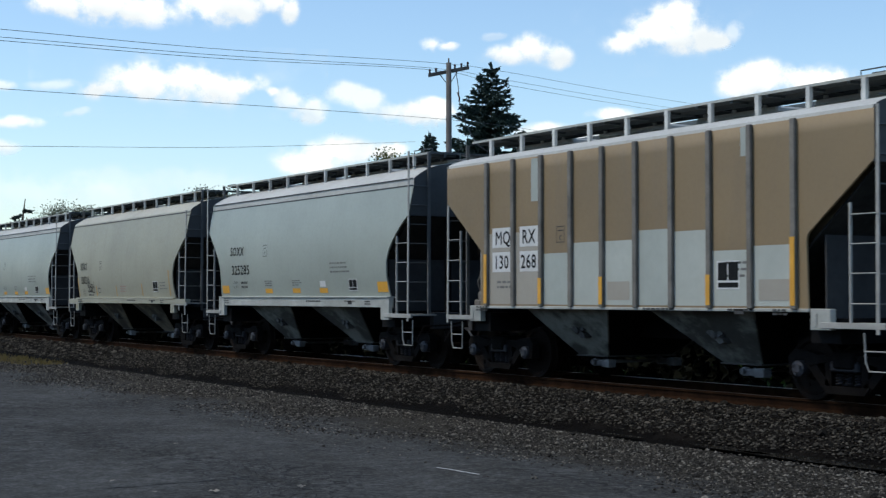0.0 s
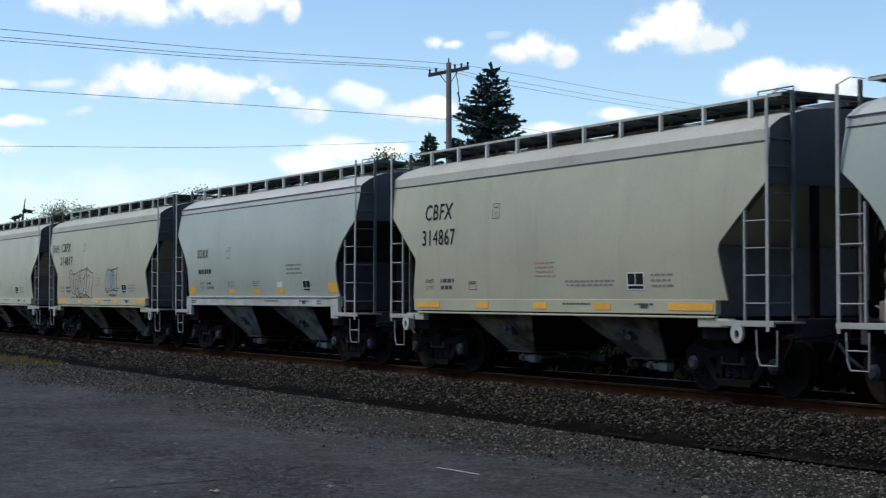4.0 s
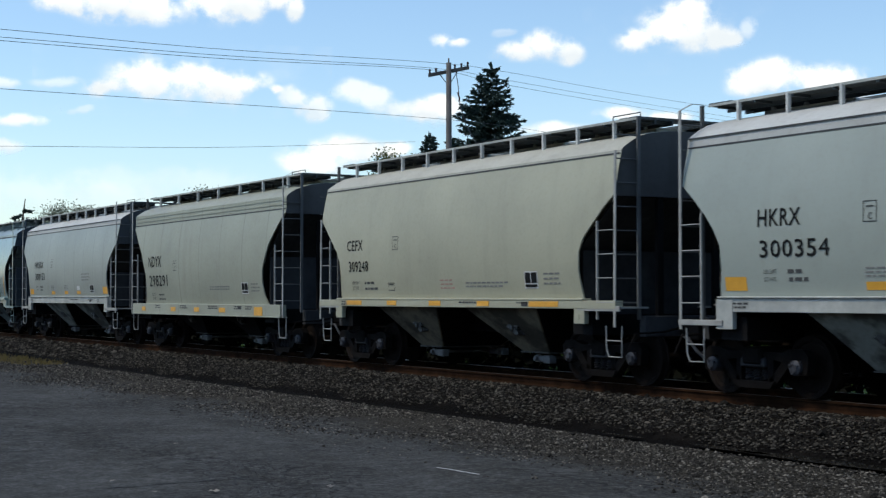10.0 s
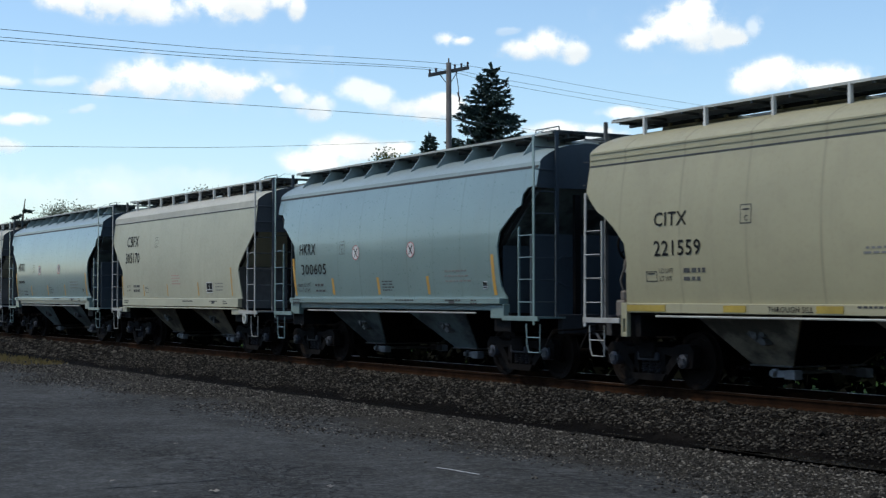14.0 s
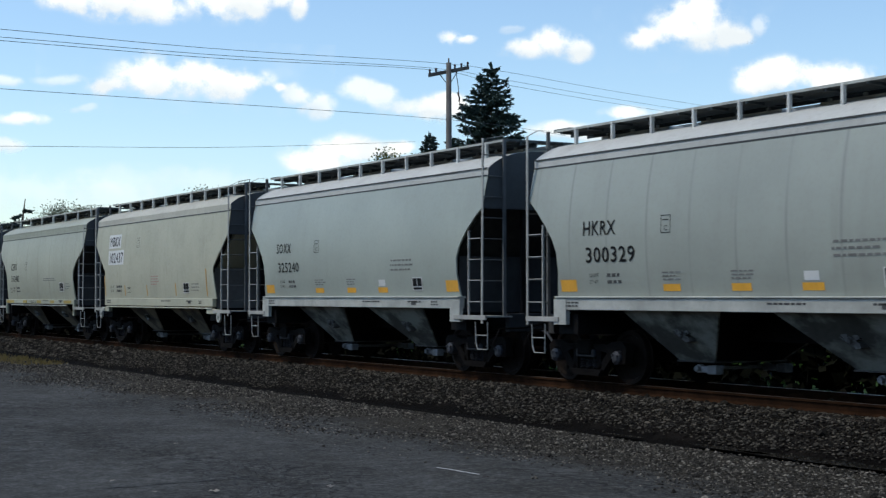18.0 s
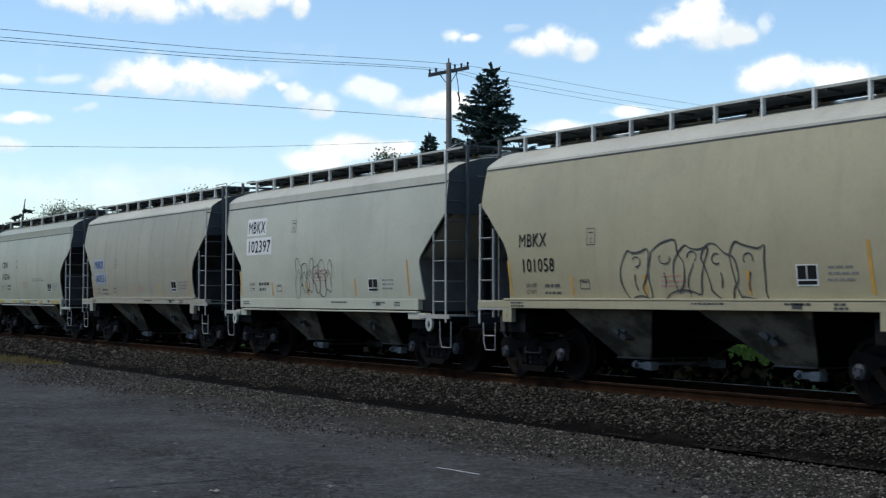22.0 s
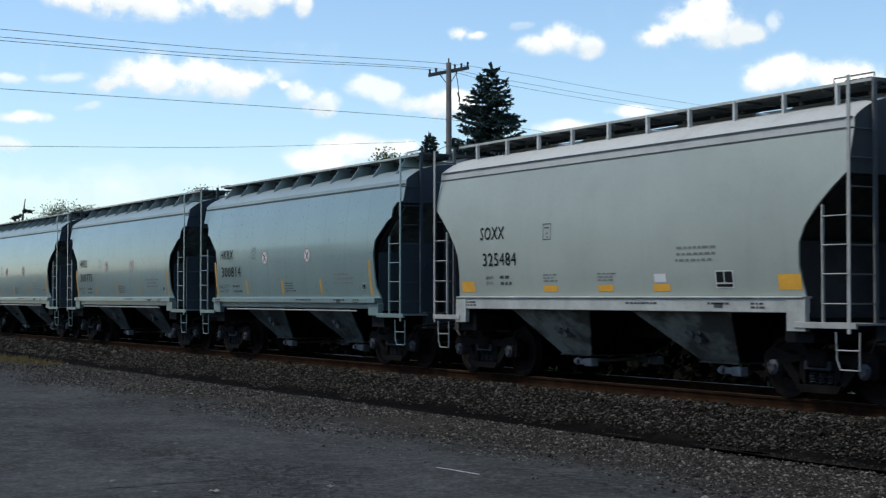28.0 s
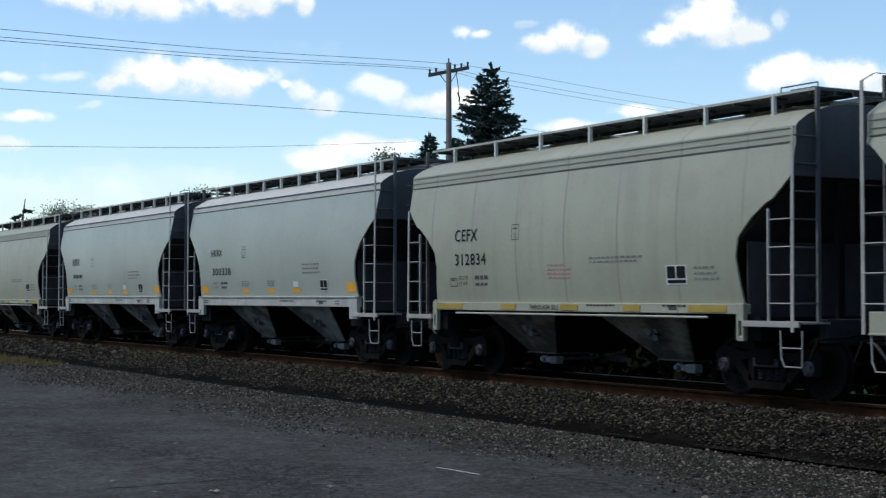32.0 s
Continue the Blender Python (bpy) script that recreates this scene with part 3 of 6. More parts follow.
def tree_line(name, x0, x1, y0, deep, height, count, size, seed, mat, label):
    """Added distant or hidden woodland: a ragged bank of leaves that closes the horizon."""
    rng = np.random.default_rng(seed)
    x = rng.uniform(x0, x1, count)
    top = height * (0.78 + 0.14 * np.sin(x * 0.21 + seed) + 0.1 * np.sin(x * 0.53))
    y = y0 + rng.uniform(0, deep, count)
    c = np.stack((x, y, -0.7 + rng.uniform(0, 1, count) * top), 1)
    d = rng.normal(0, 1, (count, 3))
    d /= np.linalg.norm(d, axis=1)[:, None]
    e = np.cross(d, rng.normal(0, 1, (count, 3)))
    e /= np.linalg.norm(e, axis=1)[:, None]
    s = rng.uniform(0.6, 1.3, count)[:, None] * size
    quads = np.stack((c - d * s, c + e * s * 0.7, c + d * s, c - e * s * 0.7), 1).reshape(-1, 3)
    tagged(new(name, mesh_from(name, quads.tolist(), np.arange(count * 4).reshape(-1, 4).tolist(), mat)), label, "woods", kind="stuff")


# The first two banks are added to block bright sky behind the train.
tree_line("shrubs", -70, -34, 46, 3, 3.0, 9000, 0.22, 8, SHADE_LEAVES, "dark leaf bank added at the back of a small grass plot")
tree_line("far_leaf_screen", -420, 160, 70, 5, 5.2, 26000, 0.55, 3, SHADE_LEAVES, "dark leaf bank added to hide the horizon behind the railway")
tree_line("near_woods", -150, 130, -34, 6, 11.0, 30000, 0.7, 4, SHADE_LEAVES, "dark trees bordering the car park")

# ------------------------------------------------------------------ pole, wires and trees


def build_pole():
    root = new("utility_pole")
    root.location = (-55.8, 32.8, -0.7)
    part("pole", tube([(0, 0, 0), (0.02, 0, 6), (0.0, 0, 12.3)], 0.17, 12, 0.115), POLE, root)
    d = Vector((0.84 * 1.08, 1.41 * 1.08, 0.34)) * 0.5
    bm = bmesh.new()
    n = Vector((d.y, -d.x, 0)).normalized()
    for s0, s1 in ((-1, 1),):
        a, b = d * s0, d * s1
        vs = [bm.verts.new(p + n * w + Vector((0, 0, h))) for p in (a, b) for w in (-0.06, 0.06) for h in (-0.075, 0.075)]
        for f in ((0, 1, 3, 2), (4, 6, 7, 5), (0, 4, 5, 1), (2, 3, 7, 6), (0, 2, 6, 4), (1, 5, 7, 3)):
            bm.faces.new([vs[i] for i in f])
    off = n * -0.16 + Vector((0, 0, 11.95))
    part("crossarm", bm, POLE, root, m=Matrix.Translation(off))
    for s in (-0.4, 0.4):
        part("crossarm_brace", tube([off + d * s * 1.2, (0, 0, 11.3)], 0.018), INSULATOR, root)
    for s in (-0.93, -0.62, 0.3, 0.62, 0.93):
        bm = add_disc(bmesh.new(), (0, 0, 0), "x", [(0.0, 0.035), (0.05, 0.05), (0.07, 0.03), (0.12, 0.055), (0.17, 0.045), (0.19, 0.02)], 10)
        bm.transform(Matrix.Rotation(radians(-90), 4, "Y"))
        part("insulator", bm, INSULATOR, root, m=Matrix.Translation(off + d * s + Vector((0, 0, 0.075))))
    part("insulator", tube([(0, 0, 12.3), (0, 0, 12.5)], 0.035, 8), INSULATOR, root)
    part("cutout_switch", tube([(0.28, 0.28, 11.0), (0.34, 0.34, 10.75), (0.32, 0.33, 10.6)], 0.035, 8), INSULATOR, root)
    part("drop_lead", tube([off + d * 0.35, (0.3, 0.3, 11.25), (0.34, 0.34, 10.6), (0.5, 0.55, 9.6), (0.85, 0.95, 8.7), (1.15, 1.3, 8.4)], 0.018), WIRE, root)
    part("service_bracket", tube([(0.1, 0.1, 7.3), (0.18, 0.22, 8.2), (0.3, 0.35, 8.5), (0.75, 0.9, 8.75), (1.4, 1.6, 8.95)], 0.02), BEARING, root)
    tagged(root, "weathered brown wooden utility pole with crossarm behind the railway", "utility pole")


build_pole()


def wire(name, pts, radius=0.009):
    """A wire hung from place to place, smoothed so that it sags evenly."""
    pts = [Vector(p) for p in pts]
    line = []
    for i in range(len(pts) - 1):
        p0, p1, p2, p3 = pts[max(i - 1, 0)], pts[i], pts[i + 1], pts[min(i + 2, len(pts) - 1)]
        for k in range(10):
            t = k / 10
            line.append(0.5 * (2 * p1 + (p2 - p0) * t + (2 * p0 - 5 * p1 + 4 * p2 - p3) * t * t + (3 * p1 - p0 - 3 * p2 + p3) * t * t * t))
    line.append(pts[-1])
    tagged(part(name, tube(line, radius, 5), WIRE), "thin dark overhead wire strung from the wooden pole", "overhead wire", "overhead wires")


wire("power_line", [(-34.21, 0.53, 7.5), (-42.34, 10.32, 8.96), (-47.67, 19.23, 9.89), (-55.18, 31.76, 11.44), (-60.16, 38.81, 12.19), (-76.55, 61.42, 14.25), (-103.2, 120.0, 16.6)])
wire("power_line", [(-34.21, 0.54, 7.3), (-42.34, 10.33, 8.74), (-47.67, 19.23, 9.68), (-55.18, 31.76, 11.2), (-60.16, 38.81, 11.8), (-76.55, 61.41, 13.77), (-103.2, 120.0, 15.9)])
wire("power_line", [(-34.22, 0.54, 7.2), (-42.34, 10.33, 8.64), (-47.67, 19.23, 9.57), (-55.18, 31.76, 11.12), (-60.16, 38.81, 11.57), (-76.55, 61.41, 13.48), (-103.2, 120.0, 15.5)])
wire("service_cable", [(-34.24, 0.55, 6.16), (-45.42, 11.09, 7.71), (-55.84, 32.85, 9.14), (-61.54, 42.92, 9.53)])
wire("service_cable", [(-45.72, 0.78, 5.44), (-60.62, 14.82, 7.49), (-70.09, 28.29, 8.94), (-76.64, 42.78, 10.56)])


def spruce(root_at, height, width, seed, label):
    rng = random.Random(seed)
    root = new("spruce_tree")
    root.location = root_at
    part("trunk", tube([(0, 0, 0), (0.03, 0, height * 0.5), (0, 0, height * 0.98)], height * 0.016, 8, 0.015), BARK, root)
    verts, faces = [], []

    def spray(p, d, size):
        side = d.cross(Vector((0, 0, 1)))
        side = side.normalized() if side.length > 1e-4 else Vector((1, 0, 0))
        up = side.cross(d)
        s = (side * rng.uniform(-1, 1) + up * rng.uniform(-0.7, 0.7)).normalized()
        o = len(verts)
        w = size * 0.22
        verts.extend([p - s * w, p + d * size * 0.55 - s * w * 0.6, p + d * size, p + d * size * 0.45 + s * w, ])
        faces.append((o, o + 1, o + 2, o + 3))

    z = height * 0.1
    while z < height * 0.985:
        f = 1 - z / height
        reach0 = width * 0.5 * (f ** 0.75) * 1.1 + 0.1
        for k in range(9 if f > 0.1 else 6):
            a = rng.uniform(0, 6.28)
            reach = reach0 * rng.uniform(0.55, 1.18)
            droop = rng.uniform(-0.25, 0.05) - 0.15 * f
            d0 = Vector((math.cos(a), math.sin(a), droop))
            n = max(4, int(reach / 0.13))
            for i in range(n):
                s = (i + 0.6) / n
                p = Vector((0, 0, z)) + d0 * reach * s + Vector((0, 0, 0.28 * reach * s * s))
                for j in range(9):
                    d = (d0.normalized() + Vector((rng.gauss(0, 0.55), rng.gauss(0, 0.55), rng.gauss(0, 0.3)))).normalized()
                    spray(p, d, rng.uniform(0.18, 0.44) * (0.75 + 0.4 * f))
        z += height * 0.0155
    for j in range(14):
        spray(Vector((0, 0, height * rng.uniform(0.95, 1.0))), Vector((rng.gauss(0, 0.25), rng.gauss(0, 0.25), 1)).normalized(), 0.35)
    part("crown", mesh_from("crown", [tuple(v) for v in verts], faces, SPRUCE), SPRUCE, root)
    return tagged(root, label, "conifer tree", "conifers behind the track")


def broadleaf(root_at, height, width, seed, mat, label, leafy=1.0, clumps=46, leaf=0.15):
    rng = random.Random(seed)
    root = new("deciduous_tree")
    root.location = root_at
    bm = tube([(0, 0, 0), (0.1, 0.05, height * 0.3), (0, 0, height * 0.62)], height * 0.022, 9, height * 0.01)
    verts, faces = [], []
    for k in range(clumps):
        a, h = rng.uniform(0, 6.28), rng.uniform(0.35, 1.0)
        rr = width * 0.5 * math.sqrt(max(0.03, 1 - ((h - 0.62) / 0.42) ** 2)) * rng.uniform(0.45, 1.0)
        c = Vector((math.cos(a) * rr, math.sin(a) * rr, h * height))
        start = Vector((0, 0, height * min(0.6, h * rng.uniform(0.45, 0.75))))
        mid = start.lerp(c, 0.5) + Vector((rng.gauss(0, 0.2), rng.gauss(0, 0.2), 0.2))
        add_tube(bm, [start, mid, c], height * 0.007, 5, 0.012)
        for t in range(4):
            add_tube(bm, [mid.lerp(c, rng.uniform(0.2, 1)), c + Vector((rng.gauss(0, 0.5), rng.gauss(0, 0.5), rng.gauss(0.2, 0.4))) * width * 0.12], 0.016, 4, 0.006)
        r = width * rng.uniform(0.045, 0.085)
        for j in range(int(170 * leafy * (0.15 / leaf) ** 1.5)):
            p = c + Vector((rng.gauss(0, r), rng.gauss(0, r), max(-2 * r, min(1.5 * r, rng.gauss(0, r * 0.75)))))
            d = Vector((rng.gauss(0, 1), rng.gauss(0, 1), rng.gauss(0, 1))).normalized()
            e = d.orthogonal().normalized()
            s = leaf * rng.uniform(0.65, 1.35)
            o = len(verts)
            verts.extend([p - d * s, p + e * s * 0.55, p + d * s, p - e * s * 0.55])
            faces.append((o, o + 1, o + 2, o + 3))
    part("trunk", bm, BARK, root)
    part("crown", mesh_from("crown", [tuple(v) for v in verts], faces, mat), mat, root)
    return tagged(root, label, "tree", "trees behind the track")


spruce((-65.84, 41.25, -0.7), 14.1, 9.0, 3, "tall dark green spruce standing beyond the railway line")
spruce((-77.94, 44.48, -0.7), 11.9, 4.2, 5, "small dark green spruce top showing above the train")
spruce((-76.4, 45.6, -0.7), 11.3, 3.4, 6, "slender dark spruce beside a smaller one")
broadleaf((-96.6, 52.15, -0.7), 13.1, 6.2, 11, LEAF, "green leafy tree turning yellow beyond the train", 0.8, 46, 0.11)
broadleaf((-112.6, 44.6, -0.7), 10.4, 7.5, 12, DRYLEAF, "thin grey green tree crown behind the train", 0.6, 46, 0.085)
broadleaf((-118.4, 34.8, -0.7), 9.15, 6.8, 13, DRYLEAF, "sparse leafy tree against the pale sky", 0.7, 54, 0.075)
broadleaf((-121.0, 40.0, -0.7), 8.75, 7.0, 14, DRYLEAF, "sparse leafy tree against the pale sky", 0.6, 46, 0.075)


def build_joints():
    """Straight saw joints across the asphalt, cracked open and filled with dirt."""
    rng = random.Random(31)
    for x, y0, y1 in ((-19.33, 3.9, 6.05), (-15.15, 4.3, 6.3), (-23.5, 4.6, 6.1)):
        verts, faces = [], []
        n = 26
        for k in range(n + 1):
            y = y0 + (y1 - y0) * k / n
            cx, w = x + rng.gauss(0, 0.012), 0.012 + 0.012 * rng.random()
            z = -0.5 + 0.03 * noise.noise((x * 0.35, y * 0.5, 0)) + 0.012 * noise.noise((x * 1.7, y * 2.1, 4)) + 0.006
            verts += [(cx - w, y, z), (cx + w, y, z)]
            if k:
                faces.append((2 * k - 2, 2 * k - 1, 2 * k + 1, 2 * k))
        tagged(new("asphalt_joint", mesh_from("asphalt_joint", verts, faces, BLACK)), "dark dirt-filled joint cracked open across the asphalt", "joint", kind="structure")


build_joints()


def build_litter():
    """A stroke of white paint and a few fallen leaves on the asphalt."""
    bm = bmesh.new()
    pts = [(-14.95, 8.62), (-14.7, 8.66), (-14.45, 8.66), (-14.12, 8.69)]
    for (x0, y0), (x1, y1) in zip(pts, pts[1:]):
        bm.faces.new([bm.verts.new(p) for p in ((x0, y0 - 0.012, -0.478), (x1, y1 - 0.012, -0.478), (x1, y1 + 0.014, -0.478), (x0, y0 + 0.014, -0.478))])
    tagged(part("paint_stroke", bm, WHITE), "short white paint stroke on the asphalt", "paint mark")
    rng = random.Random(12)
    made = []
    for x, y, size, mat in ((-14.0, 6.82, 0.075, DRY), (-14.27, 5.64, 0.08, DRY), (-14.52, 5.12, 0.05, DRY), (-19.16, 7.04, 0.05, DRY), (-17.86, 9.58, 0.05, TIE), (-13.64, 6.38, 0.04, TIE), (-13.93, 8.66, 0.04, TIE), (-18.61, 8.45, 0.04, TIE), (-15.64, 5.04, 0.045, DRY)):
        bm = bmesh.new()
        n = 11
        mid = bm.verts.new((0, 0, 0.012))
        rim = []
        for k in range(n):
            a = 2 * math.pi * k / n
            r = size * (1 if k % 2 else 0.6) * rng.uniform(0.8, 1.1)
            rim.append(bm.verts.new((math.cos(a) * r, math.sin(a) * r * 0.7, rng.uniform(0.0, 0.05) * size * 8)))
        for k in range(n):
            bm.faces.new((mid, rim[k], rim[(k + 1) % n]))
        ob = part("fallen_leaf", bm, mat, m=pose(x, y, -0.488, 0, 0, rng.uniform(0, 360)))
        tagged(ob, "dry curled leaf lying on the asphalt", "leaf", "fallen leaves")
        made.append(ob)
    return made


fallen_leaves = build_litter()


def bare_conifer():
    rng = random.Random(9)
    root = new("bare_conifer")
    root.location = (-100.5, 25.8, -0.7)
    part("trunk", tube([(0, 0, 0), (0.1, 0.06, 4), (0.22, 0.28, 7.6), (0.3, 0.4, 8.7)], 0.13, 7, 0.03), BARK, root)
    verts, faces = [], []
    for z, a, reach in ((7.9, 0.9, 0.8), (7.6, 4.2, 0.9), (7.3, 4.0, 1.3), (7.2, 1.0, 0.9), (6.8, 4.1, 1.5), (6.7, 1.1, 1.1), (6.2, 4.2, 1.7), (6.0, 1.0, 1.3), (5.5, 4.0, 1.8), (5.2, 1.2, 1.5), (4.6, 4.2, 1.9)):
        d = Vector((math.cos(a), math.sin(a), -0.38 if a > 2 else -0.1)) * 0.72
        base = Vector((0.2, 0.25, z))
        pts = [base, base + d * reach * 0.5 + Vector((0, 0, -0.12)), base + d * reach + Vector((0, 0, 0.1))]
        part("limb", tube(pts, 0.03, 5, 0.012), BARK, root)
        for j in range(70):
            s = rng.uniform(0.2, 1)
            p = base + d * reach * s + Vector((rng.gauss(0, 0.08), rng.gauss(0, 0.08), rng.gauss(0, 0.05)))
            e = Vector((rng.gauss(0, 1), rng.gauss(0, 1), rng.gauss(0, 0.4))).normalized() * 0.17
            g = e.orthogonal().normalized() * 0.05
            o = len(verts)
            verts.extend([p - e, p + g, p + e, p - g])
            faces.append((o, o + 1, o + 2, o + 3))
    part("crown", mesh_from("crown", [tuple(v) for v in verts], faces, SPRUCE), SPRUCE, root)
    tagged(root, "thin half-bare leaning conifer against the pale sky", "conifer tree")


bare_conifer()

# ------------------------------------------------------------------ clouds
# drifting fair-weather clouds three kilometres off: place at the start, place at the end, half size, thickness, billows (x, y, half width, half height)
CLOUDS = (
    ((-2922, 910, 583), (-2906, 937, 597), 228, 73, 1.00, [(-81, 6, 78, 33), (2, 2, 94, 46), (81, -9, 78, 38)]),
    ((-2785, 1145, 587), (-2769, 1172, 603), 192, 79, 1.00, [(-60, 1, 75, 51), (7, -7, 60, 44), (67, 3, 56, 25), (107, -14, 22, 28)]),
    ((-2845, 1051, 430), (-2833, 1073, 445), 295, 74, 1.00, [(-146, -18, 55, 23), (-79, 0, 78, 46), (-5, 2, 91, 46), (73, -5, 78, 44), (124, 0, 50, 33), (178, -12, 20, 12)]),
    ((-2728, 1255, 387), (-2714, 1279, 403), 90, 61, 0.75, [(-25, 13, 37, 25), (19, -9, 45, 31)]),
    ((-2655, 1380, 390), (-2632, 1419, 407), 136, 67, 0.70, [(-51, 14, 43, 28), (-12, 3, 43, 25), (38, -19, 58, 23)]),
    ((-2602, 1474, 363), (-2576, 1518, 381), 107, 53, 0.97, [(-7, 0, 70, 35), (25, 6, 50, 28)]),
    ((-2686, 1334, 279), (-2673, 1356, 286), 208, 74, 0.97, [(-8, 16, 73, 31), (-59, -9, 88, 38), (36, 8, 65, 28), (93, 12, 50, 20)]),
    ((-3015, 765, 351), (-3005, 782, 362), 88, 25, 0.80, [(0, 0, 65, 16)]),
    ((-3030, 743, 299), (-3021, 759, 306), 58, 31, 0.80, [(0, 0, 43, 20)]),
    ((-2975, 829, 423), (-2962, 850, 439), 78, 21, 0.45, [(0, 0, 58, 14)]),
    ((-3023, 747, 425), (-3011, 766, 440), 41, 21, 0.60, [(0, 0, 30, 14)]),
    ((-2951, 875, 368), (-2938, 896, 381), 41, 15, 0.40, [(0, 0, 30, 10)]),
    ((-2581, 1501, 506), (-2548, 1555, 530), 60, 27, 0.85, [(-15, 0, 27, 18), (15, -4, 27, 11)]),
    ((-2529, 1589, 525), (-2496, 1643, 550), 44, 17, 0.30, [(0, 0, 32, 11)]),
    ((-2496, 1648, 493), (-2460, 1708, 516), 144, 60, 0.97, [(-44, -10, 58, 23), (11, 5, 50, 35), (59, -8, 40, 31)]),
    ((-2352, 1891, 541), (-2312, 1959, 556), 196, 100, 0.98, [(-87, -31, 48, 25), (-25, -4, 58, 44), (19, 18, 58, 46), (36, -22, 75, 41), (85, -29, 50, 23)]),
    ((-2284, 2009, 529), (-2238, 2087, 552), 29, 33, 0.45, [(0, 0, 21, 22)]),
    ((-2232, 2104, 428), (-2202, 2156, 441), 223, 81, 1.00, [(-105, 6, 48, 41), (-49, 13, 78, 38), (29, 6, 75, 36), (92, -13, 63, 38)]),
    ((-2390, 1838, 359), (-2367, 1877, 366), 145, 36, 0.90, [(-33, 5, 70, 18), (28, -5, 75, 18)]),
    # Two broad faint cards, added as haze that pales the low sky.
    ((-3050, 800, 215), (-3042, 815, 222), 330, 110, 0.25, [(-90, 0, 170, 60), (120, -10, 150, 50)]),
    ((-2900, 1010, 225), (-2892, 1025, 232), 300, 80, 0.22, [(-70, 0, 150, 45), (90, 5, 140, 40)]),
    ((-2458, 1723, 328), (-2435, 1762, 335), 158, 38, 0.85, [(-35, 4, 78, 20), (37, -4, 75, 20)]),
)

CLOUD_GLOW = 0.96
drifting = []


def cloud(start, end, half_w, half_h, thick, billows, seed):
    m, n, l, b = material("white_cloud")
    n.remove(b)
    v = coords(n, l)
    fine = noise_tex(n, l, v, 0.014, 6, 0.6)
    wide = noise_tex(n, l, v, 0.0055, 4, 0.5)
    wisp = node(n, "TexNoise", Scale=0.008, Detail=5.0)
    shift = node(n, "Mapping", Location=(seed * 137.0, seed * 71.0, 0))
    l.new(v, shift.inputs[0])
    for t in (fine, wide):
        l.new(shift.outputs[0], t.node.inputs["Vector"])
    l.new(shift.outputs[0], wisp.inputs["Vector"])
    bend = n.new("ShaderNodeVectorMath")
    bend.operation = "MULTIPLY_ADD"
    l.new(wisp.outputs["Color"], bend.inputs[0])
    bend.inputs[1].default_value = (44, 32, 0)
    l.new(v, bend.inputs[2])
    field = None
    for x, y, w, h in billows:
        mp = node(n, "Mapping", Location=(-(x + 22) / w, -(y + 16) / h, 0), Scale=(1 / w, 1 / h, 0))
        l.new(bend.outputs[0], mp.inputs[0])
        ln = n.new("ShaderNodeVectorMath")
        ln.operation = "LENGTH"
        l.new(mp.outputs[0], ln.inputs[0])
        one = ramp(n, l, ln.outputs["Value"], 0, 1.25, 1.0, 0.0)
        if field is None:
            field = one
        else:
            mx = n.new("ShaderNodeMath")
            mx.operation = "SMOOTH_MAX"
            mx.inputs[2].default_value = 0.42
            l.new(field, mx.inputs[0])
            l.new(one, mx.inputs[1])
            field = mx.outputs[0]
    add = n.new("ShaderNodeMath")
    l.new(field, add.inputs[0])
    ragged = n.new("ShaderNodeMath")
    ragged.operation = "MULTIPLY"
    l.new(ramp(n, l, fine, 0.3, 0.7, -0.4, 0.4), ragged.inputs[0])
    l.new(ramp(n, l, field, 0.12, 0.4, 0, 1), ragged.inputs[1])
    l.new(ragged.outputs[0], add.inputs[1])
    alpha = n.new("ShaderNodeMapRange")
    alpha.interpolation_type = "SMOOTHSTEP"
    alpha.inputs["From Min"].default_value, alpha.inputs["From Max"].default_value = 0.14, 0.76
    alpha.inputs["To Max"].default_value = thick
    l.new(add.outputs[0], alpha.inputs["Value"])
    glow = n.new("ShaderNodeEmission")
    glow.inputs["Strength"].default_value = CLOUD_GLOW
    # Greyer undersides: cloud shading painted into the glow colour.
    low = n.new("ShaderNodeSeparateXYZ")
    l.new(v, low.inputs[0])
    body = n.new("ShaderNodeMath")
    l.new(ramp(n, l, low.outputs[1], -half_h * 0.45, half_h * 0.1, -0.16, 0.06), body.inputs[0])
    l.new(wide, body.inputs[1])
    shade = mix(n, l, ramp(n, l, body.outputs[0], 0.34, 0.56), (0.80, 0.835, 0.875), (1.05, 1.04, 1.02))
    l.new(shade, glow.inputs["Color"])
    clear = n.new("ShaderNodeBsdfTransparent")
    mixer = n.new("ShaderNodeMixShader")
    l.new(alpha.outputs[0], mixer.inputs[0])
    l.new(clear.outputs[0], mixer.inputs[1])
    l.new(glow.outputs[0], mixer.inputs[2])
    m.cycles.emission_sampling = "NONE"
    l.new(mixer.outputs[0], n["Material Output"].inputs["Surface"])
    me = mesh_from("cloud", [(-half_w, -half_h, 0), (half_w, -half_h, 0), (half_w, half_h, 0), (-half_w, half_h, 0)], [(0, 1, 2, 3)], m)
    ob = tagged(new("cloud", me), "white fair-weather cloud drifting in the blue sky", "cloud", "drifting clouds", "structure")
    drifting.append((ob, [(0, look(start, EYE) @ pose(0, 0, 0, 0, 180, 0)), (32, look(end, EYE) @ pose(0, 0, 0, 0, 180, 0))]))


for i, c in enumerate(CLOUDS):
    cloud(*c, i + 1)

